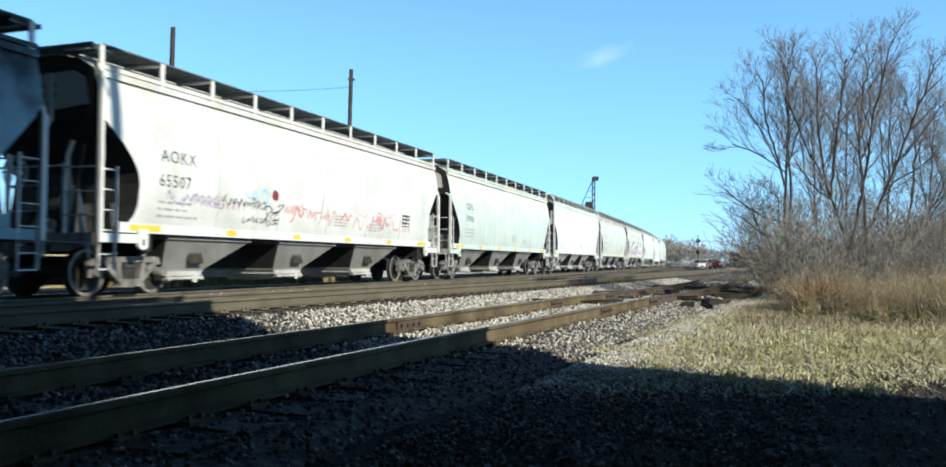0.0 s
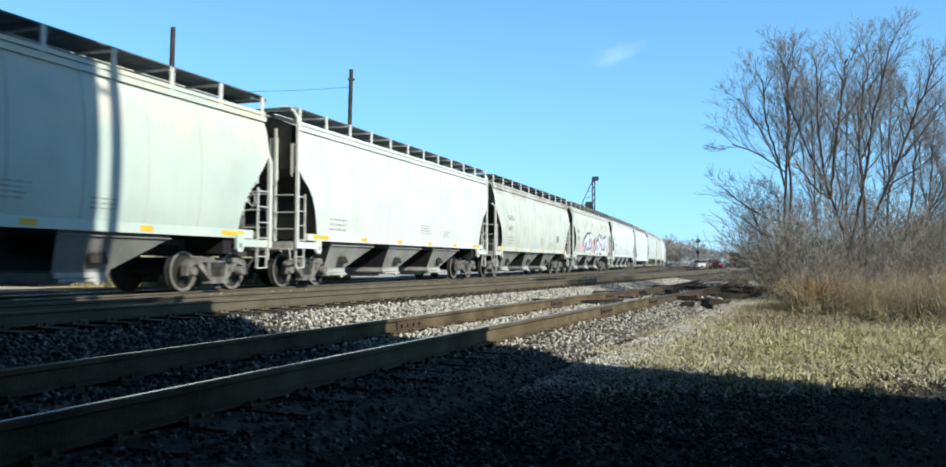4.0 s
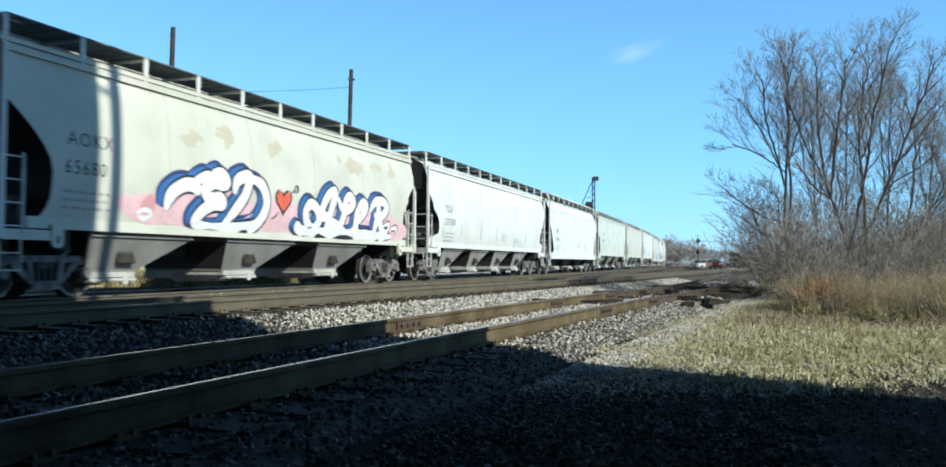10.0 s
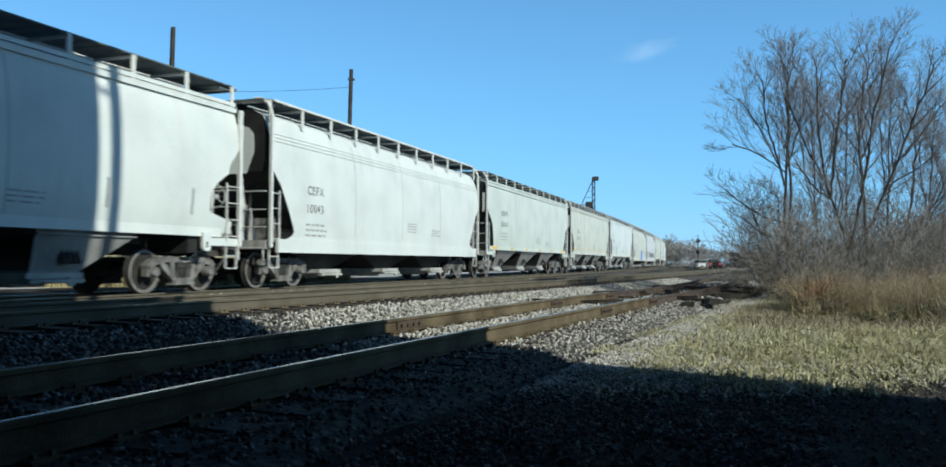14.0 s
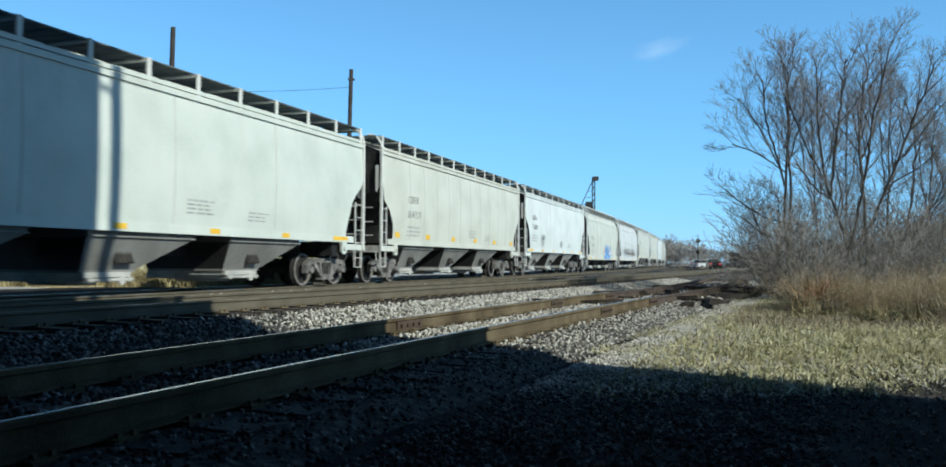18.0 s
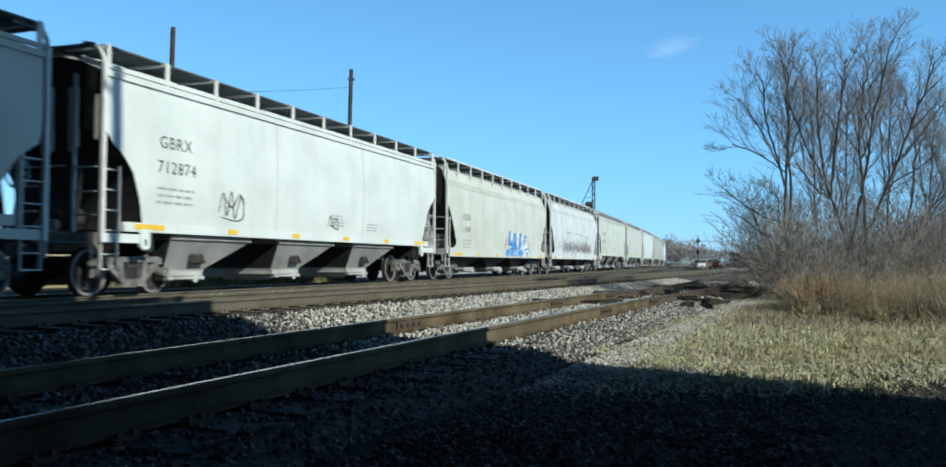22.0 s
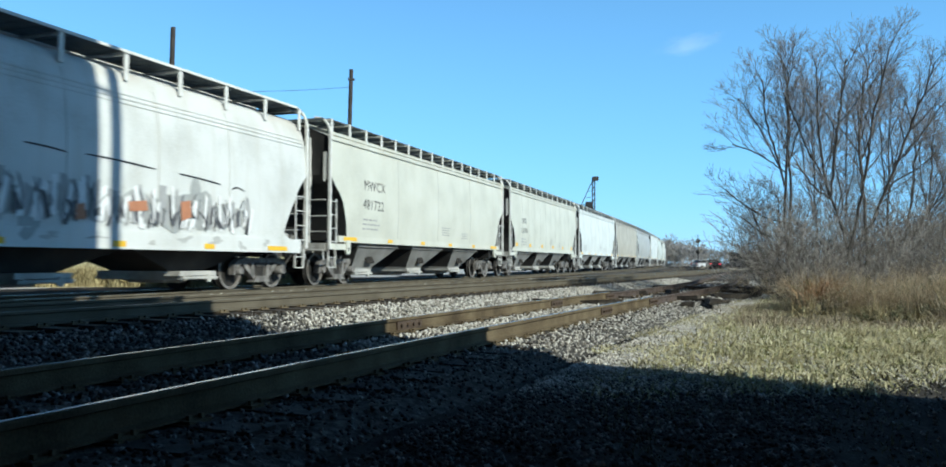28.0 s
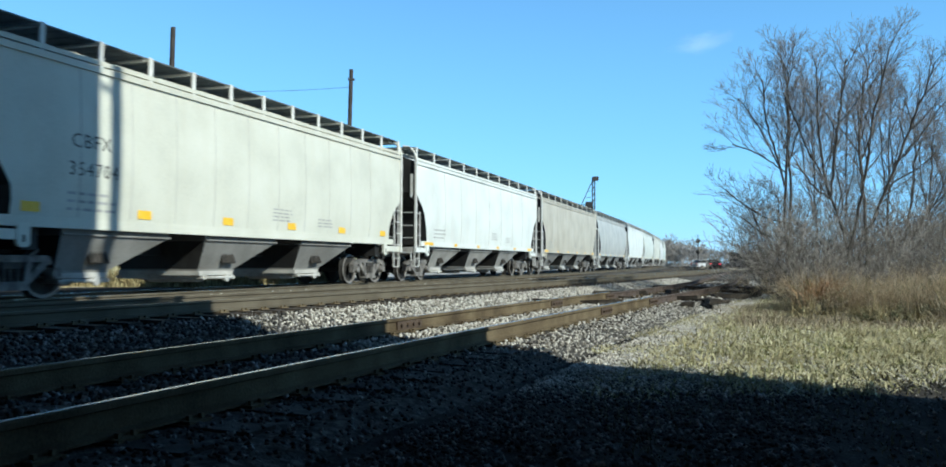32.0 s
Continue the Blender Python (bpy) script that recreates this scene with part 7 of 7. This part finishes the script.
def mural(car, style, h):
    """Two groups of looping white letters edged in black and blue, on a pink cloud, with a red heart between."""
    for i, (u, w, rx, rz) in enumerate(((-5.0, 1.7, 0.7, 0.30), (-4.0, 1.72, 1.0, 0.34), (-2.6, 1.85, 1.5, 0.48), (-0.9, 1.75, 1.3, 0.38), (0.3, 1.75, 1.2, 0.40), (1.8, 1.85, 1.4, 0.48), (3.6, 1.9, 1.6, 0.52), (5.4, 1.85, 1.5, 0.48), (6.7, 1.7, 0.9, 0.34))):
        bm = bmesh.new()
        blob_on(bm, style, u, w, rx, rz, 0.006 + 0.0004 * i, 40 + i)
        part("graffiti", bm, SPRAY["pink"], car, "pink sprayed cloud")
    one = [[(-4.41, 1.72), (-4.27, 2.05), (-3.86, 2.27), (-3.5, 2.25), (-3.48, 2.08)], [(-3.57, 2.38), (-3.12, 2.5), (-2.69, 2.39), (-2.45, 2.44), (-2.65, 2.62), (-2.97, 2.61)],
           [(-2.57, 2.38), (-2.97, 2.34), (-3.2, 2.23), (-3.04, 2.04), (-2.69, 2.07), (-2.57, 1.95), (-2.89, 1.93), (-3.2, 1.79), (-3.42, 1.59), (-3.4, 1.47), (-2.89, 1.45)],
           [(-2.15, 2.21), (-2.05, 2.53), (-1.59, 2.66), (-1.72, 2.24), (-2.07, 1.86), (-2.49, 1.48)], [(-1.63, 2.64), (-1.08, 2.51), (-0.84, 2.09), (-1.08, 1.65), (-1.54, 1.47), (-2.89, 1.45)]]
    two = [[(1.8, 1.59), (1.22, 1.62), (0.99, 1.96), (1.22, 2.21), (1.59, 2.07), (1.68, 1.77), (1.38, 1.57)], [(1.68, 1.48), (1.8, 2.03), (2.15, 2.5), (2.56, 2.62), (2.32, 2.07), (2.05, 1.5)], [(1.8, 1.9), (2.15, 1.93)],
           [(2.71, 1.77), (2.38, 1.75), (2.33, 1.54), (2.61, 1.52), (2.75, 1.84)], [(2.71, 2.49), (2.9, 2.25), (3.3, 2.18), (3.63, 2.39), (3.45, 2.57), (3.18, 2.44), (3.1, 2.06), (2.95, 1.65), (3.35, 1.5), (3.77, 1.66)],
           [(3.71, 1.7), (4.15, 2.0), (4.47, 2.31), (4.26, 2.45), (3.95, 2.2), (3.84, 1.84), (4.02, 1.54), (4.61, 1.6)], [(4.73, 2.23), (5.09, 2.53), (5.66, 2.57), (5.92, 2.36), (5.47, 2.08), (5.03, 2.14)],
           [(5.37, 2.47), (5.24, 2.0), (5.07, 1.55)], [(5.37, 2.05), (5.66, 1.65), (6.13, 1.5)], [(0.54, 1.69), (0.68, 1.55), (0.91, 1.48), (1.22, 1.48)], [(0.99, 1.46), (1.63, 1.46), (2.43, 1.48), (3.3, 1.46), (4.61, 1.5), (5.6, 1.47), (6.4, 1.5)]]
    curls = [[(5.7, 1.81), (6.13, 1.89), (6.02, 1.65), (5.73, 1.65)], [(6.33, 1.72), (6.66, 1.79), (6.8, 1.58)]]
    E = one + two
    back = [[(a - 0.20, b + 0.07) for a, b in q] for q in E]
    strokes(car, style, back, 0.44, SPRAY["navy"], 0.010, "graffiti", "dark letter shadow")
    strokes(car, style, [[(a - 0.01, b + 0.01) for a, b in q] for q in back], 0.24, SPRAY["blue"], 0.0115, "graffiti", "blue letter side")
    strokes(car, style, E, 0.40, SPRAY["black"], 0.013, "graffiti", "black letter edge")
    strokes(car, style, E, 0.29, SPRAY["white"], 0.016, "graffiti", "white looping letters")
    strokes(car, style, curls, 0.22, SPRAY["black"], 0.013, "graffiti", "black curl edge")
    strokes(car, style, curls, 0.13, SPRAY["white"], 0.016, "graffiti", "white curls")
    patches(car, style, [[(-5.15, 1.62), (-5.1, 1.85), (-4.86, 2.02), (-4.7, 1.85), (-4.73, 1.6)]], SPRAY["red"], 0.0105, "red cap shape")
    strokes(car, style, [[(-5.2, 1.6), (-5.0, 1.68), (-4.8, 1.62), (-4.95, 1.5), (-5.15, 1.55)]], 0.1, SPRAY["white"], 0.012, "graffiti", "white flick")
    heart = [(-0.10 + 0.0225 * 16 * math.sin(a) ** 3, 2.2 + 0.021 * (13 * math.cos(a) - 5 * math.cos(2 * a) - 2 * math.cos(3 * a) - math.cos(4 * a))) for a in [2 * math.pi * i / 28 for i in range(28)]]
    patches(car, style, [heart], SPRAY["heart"], 0.014, "red heart outlined in black")
    bm = bmesh.new()
    ribbon_on(bm, style, heart[::2] + heart[:1], 0.06, 0.017, False)
    part("graffiti", bm, SPRAY["black"], car, "heart outline")
    strokes(car, style, [[(-0.6, 1.72), (-0.45, 1.78), (-0.3, 1.9)], [(0.25, 2.42), (0.5, 2.55)], [(0.36, 2.56), (0.52, 2.62), (0.58, 2.5), (0.42, 2.44)]], 0.045, SPRAY["black"], 0.017, "graffiti", "arrow through the heart")
    strokes(car, style, [[(-0.32, 2.42), (-0.22, 2.46), (-0.15, 2.4)], [(0.1, 2.44), (0.17, 2.4)]], 0.05, SPRAY["pink"], 0.0175, "graffiti", "pale glint on the heart")
    rng = random.Random(77)
    for j, (u, w, rx, rz) in enumerate(((3.9, 3.5, 0.5, 0.26), (6.5, 3.52, 0.32, 0.28), (5.2, 3.62, 0.35, 0.14), (2.9, 3.62, 0.14, 0.13), (-0.5, 3.45, 0.3, 0.2), (-2.3, 3.5, 0.35, 0.18), (-3.6, 3.3, 0.25, 0.22))):
        for k in range(3):
            bm = bmesh.new()
            blob_on(bm, style, u + rng.uniform(-0.5, 0.5) * rx, w + rng.uniform(-0.4, 0.4) * rz, rx * rng.uniform(0.4, 0.9), rz * rng.uniform(0.4, 0.9), 0.005 + 0.0007 * k, 90 + 3 * j + k, 0.7)
            part("rust_stain", bm, M["stain"], car, "faded yellow-brown stain")


M["stain"] = material("faded_stain", [(0.47, 0.43, 0.32), (0.54, 0.51, 0.41)], 3, 0.7)


def blue_tag(car, style, h):
    """Two crowded rows of blue blocks edged in white, grey-blue loops and red flicks."""
    patches(car, style, [[(-0.02, 0.99), (0.12, 1.27), (0.42, 2.14), (0.77, 2.19), (1.09, 2.11), (1.47, 2.17), (1.7, 1.93), (2.35, 2.2), (2.78, 2.05), (3.14, 2.0), (3.7, 2.06), (3.79, 1.71), (4.41, 1.41), (4.44, 0.99)]], SPRAY["white"], 0.008, "white ground of the lettering")
    blocks = [[(0.49, 2.11), (0.75, 2.14), (0.72, 1.75), (0.98, 1.67), (1.02, 1.39), (0.45, 1.41), (0.38, 1.59)], [(1.28, 2.1), (1.7, 2.01), (1.62, 1.71), (2.02, 1.38), (1.05, 1.39), (1.17, 1.78)],
            [(2.35, 2.13), (2.74, 2.05), (2.61, 1.76), (2.82, 1.67), (2.52, 1.35), (2.23, 1.39), (2.27, 1.79)], [(0.08, 1.26), (0.95, 1.34), (0.87, 1.01), (0.52, 1.0), (0.02, 1.0)],
            [(1.02, 1.34), (1.86, 1.32), (1.78, 1.0), (0.95, 1.0)], [(2.02, 1.3), (2.96, 1.31), (2.87, 1.0), (2.1, 1.0)]]
    wide = []
    for c in blocks:
        cx, cz = sum(x for x, _ in c) / len(c), sum(z for _, z in c) / len(c)
        wide.append([(cx + (x - cx) * 1.14, max(0.99, cz + (z - cz) * 1.08)) for x, z in c])
    patches(car, style, wide, SPRAY["azure"], 0.012, "blue block")
    for c in wide:
        for (x0, z0), (x1, z1) in zip(c, c[1:] + c[:1]):
            if abs(z0 - z1) + abs(x0 - x1) > 0.1 and max(z0, z1) > 1.05:
                strokes(car, style, [[(x0, z0), ((x0 + x1) / 2, (z0 + z1) / 2), (x1, z1)]], 0.03, SPRAY["navy"], 0.0145, "graffiti", "dark outline")
    patches(car, style, [[(0.08, 1.85), (0.22, 1.84), (0.15, 1.49), (-0.21, 1.34), (-0.18, 1.52), (0.02, 1.62)], [(1.78, 1.96), (2.02, 1.93), (1.94, 1.67), (1.7, 1.61)], [(3.84, 1.77), (4.19, 1.68), (4.34, 1.41), (4.09, 1.4)]], SPRAY["red"], 0.012, "red blocks")
    strokes(car, style, [[(3.05, 1.42), (3.09, 1.84), (3.41, 1.99), (3.75, 1.93)], [(3.41, 1.54), (3.32, 1.74), (3.6, 1.81)], [(3.23, 1.02), (3.32, 1.27), (3.79, 1.33), (4.29, 1.29), (4.34, 1.02)], [(3.6, 1.02), (3.79, 1.17), (3.99, 1.02)]], 0.14, SPRAY["slate"], 0.014, "graffiti", "grey-blue loops")
    strokes(car, style, [[(0.45, 1.38), (0.70, 1.43), (0.95, 1.39)], [(0.5, 1.02), (0.87, 1.33)], [(1.72, 1.30), (2.0, 1.02)], [(0.97, 1.67), (1.0, 2.0)], [(2.04, 1.45), (2.18, 1.84), (2.27, 2.05)], [(1.3, 1.05), (1.42, 1.22), (1.6, 1.06)]], 0.09, SPRAY["white"], 0.016, "graffiti", "white letter gaps")
    strokes(car, style, [[(0.6, 1.95), (0.64, 1.86), (0.6, 1.78)], [(0.55, 1.5), (0.75, 1.56), (0.95, 1.5)], [(1.35, 1.55), (1.5, 1.6), (1.66, 1.52)], [(2.4, 1.6), (2.55, 1.55)], [(0.2, 1.1), (0.36, 1.13)], [(1.3, 1.26), (1.55, 1.28), (1.7, 1.22)], [(2.4, 1.16), (2.6, 1.18)]], 0.05, SPRAY["navy"], 0.016, "graffiti", "dark flicks")


def grey_tag(car, style, h):
    """Worn, overlapping shards of white, grey and rust with dark smears between, and black strokes above."""
    rng = random.Random(8)
    for i in range(14):
        bm = bmesh.new()
        blob_on(bm, style, -4.0 + i * 0.68 + rng.uniform(-0.2, 0.2), 1.62 + rng.uniform(-0.08, 0.18), rng.uniform(0.3, 0.55), rng.uniform(0.22, 0.42), 0.005 + 0.0002 * i, 160 + i, 0.8)
        part("graffiti", bm, SPRAY["smudge"], car, "grey sprayed smudge")
    for mat, n, lift, label in (("silver", 44, 0.009, "dark grey shard"), ("white", 36, 0.019, "worn white shard"), ("soot", 30, 0.027, "black smear")):
        shapes = []
        for i in range(n):
            u, w = -4.2 + 9.6 * (i + rng.uniform(0, 1)) / n, rng.uniform(0.07, 0.2)
            z0, z1 = rng.uniform(1.30, 1.5), rng.uniform(1.75, 2.2)
            if mat == "soot":
                z0, z1, w = rng.uniform(1.3, 1.6), rng.uniform(1.6, 1.95), w * 0.7
            d = rng.uniform(-0.22, 0.22)
            shapes.append([(u, z0), (u + w, z0 + rng.uniform(-0.05, 0.05)), (u + w * rng.uniform(0.6, 1.2) + d, z1), (u + d, z1 + rng.uniform(-0.1, 0.1))])
        patches(car, style, shapes, SPRAY[mat], lift, label)
    for i in range(52):
        u = -4.2 + 9.6 * (i + rng.random()) / 52
        z0, z1 = rng.uniform(1.32, 1.6), rng.uniform(1.7, 2.15)
        strokes(car, style, [[(u, z0), (u + rng.uniform(-0.1, 0.1), (z0 + z1) / 2), (u + rng.uniform(-0.22, 0.22), z1)]], rng.uniform(0.02, 0.045), SPRAY["soot" if i % 3 else "smudge"], 0.0335, "graffiti", "thin dark letter line")
    for i in range(13):
        bm = bmesh.new()
        blob_on(bm, style, -6.5 + i * 1.05 + rng.uniform(-0.3, 0.3), 1.08 + rng.uniform(-0.06, 0.06), rng.uniform(0.08, 0.26), rng.uniform(0.03, 0.08), 0.006, 260 + i, 0.9)
        part("grime", bm, SPRAY["faded"], car, "grey scuff on the sill")
    patches(car, style, [[(1.5, 1.62), (2.0, 1.66), (1.95, 1.86), (1.45, 1.8)], [(3.0, 1.5), (3.3, 1.6), (3.25, 1.95), (2.95, 1.9)], [(0.2, 1.4), (0.45, 1.42), (0.4, 1.7), (0.22, 1.68)]], SPRAY["rusty"], 0.034, "orange rust-coloured patch")
    strokes(car, style, [[(-3.6, 2.62), (-2.9, 2.58), (-2.2, 2.6)], [(-0.9, 2.62), (-0.4, 2.6), (0.0, 2.56)], [(0.4, 2.58), (1.2, 2.56), (2.2, 2.5)], [(2.9, 2.48), (3.6, 2.44), (4.3, 2.38)], [(4.7, 2.3), (4.9, 2.36), (5.2, 2.3)]], 0.035, SPRAY["black"], 0.010, "graffiti", "black stroke above the letters")


build_train()


# ---- what moves ----
def motions():
    for car, s0, s1 in CARS:
        mid, arm = (s0 + s1) / 2, (s1 - s0) / 2 - 1.98
        rows = []
        for t in range(0, 33):
            c = mid - SPEED * t
            xa, ya, _ = MAIN.at(c - arm)
            xb, yb, _ = MAIN.at(c + arm)
            rows.append((t, pose((xa + xb) / 2, (ya + yb) / 2, MAIN_Z, 0, 0, math.degrees(math.atan2(yb - ya, xb - xa)))))
        walk(car, rows)
    first = {}
    for ws, w in WHEELSETS:
        if w not in first:
            walk(ws, [(k / 15, pose(w, 0, WHEEL_R, 0, -math.degrees(SPEED / WHEEL_R) * k / 15, 0)) for k in range(0, 481)])
            first[w] = ws
        else:
            # the same roll for every wheelset of the train
            ws.rotation_mode = "QUATERNION"
            ws.animation_data_create()
            ws.animation_data.action = first[w].animation_data.action
            ws.animation_data.action_slot = first[w].animation_data.action_slot
    walk(cloud, [(0, CLOUD_POSE(0)), (32, CLOUD_POSE(32))])


motions()
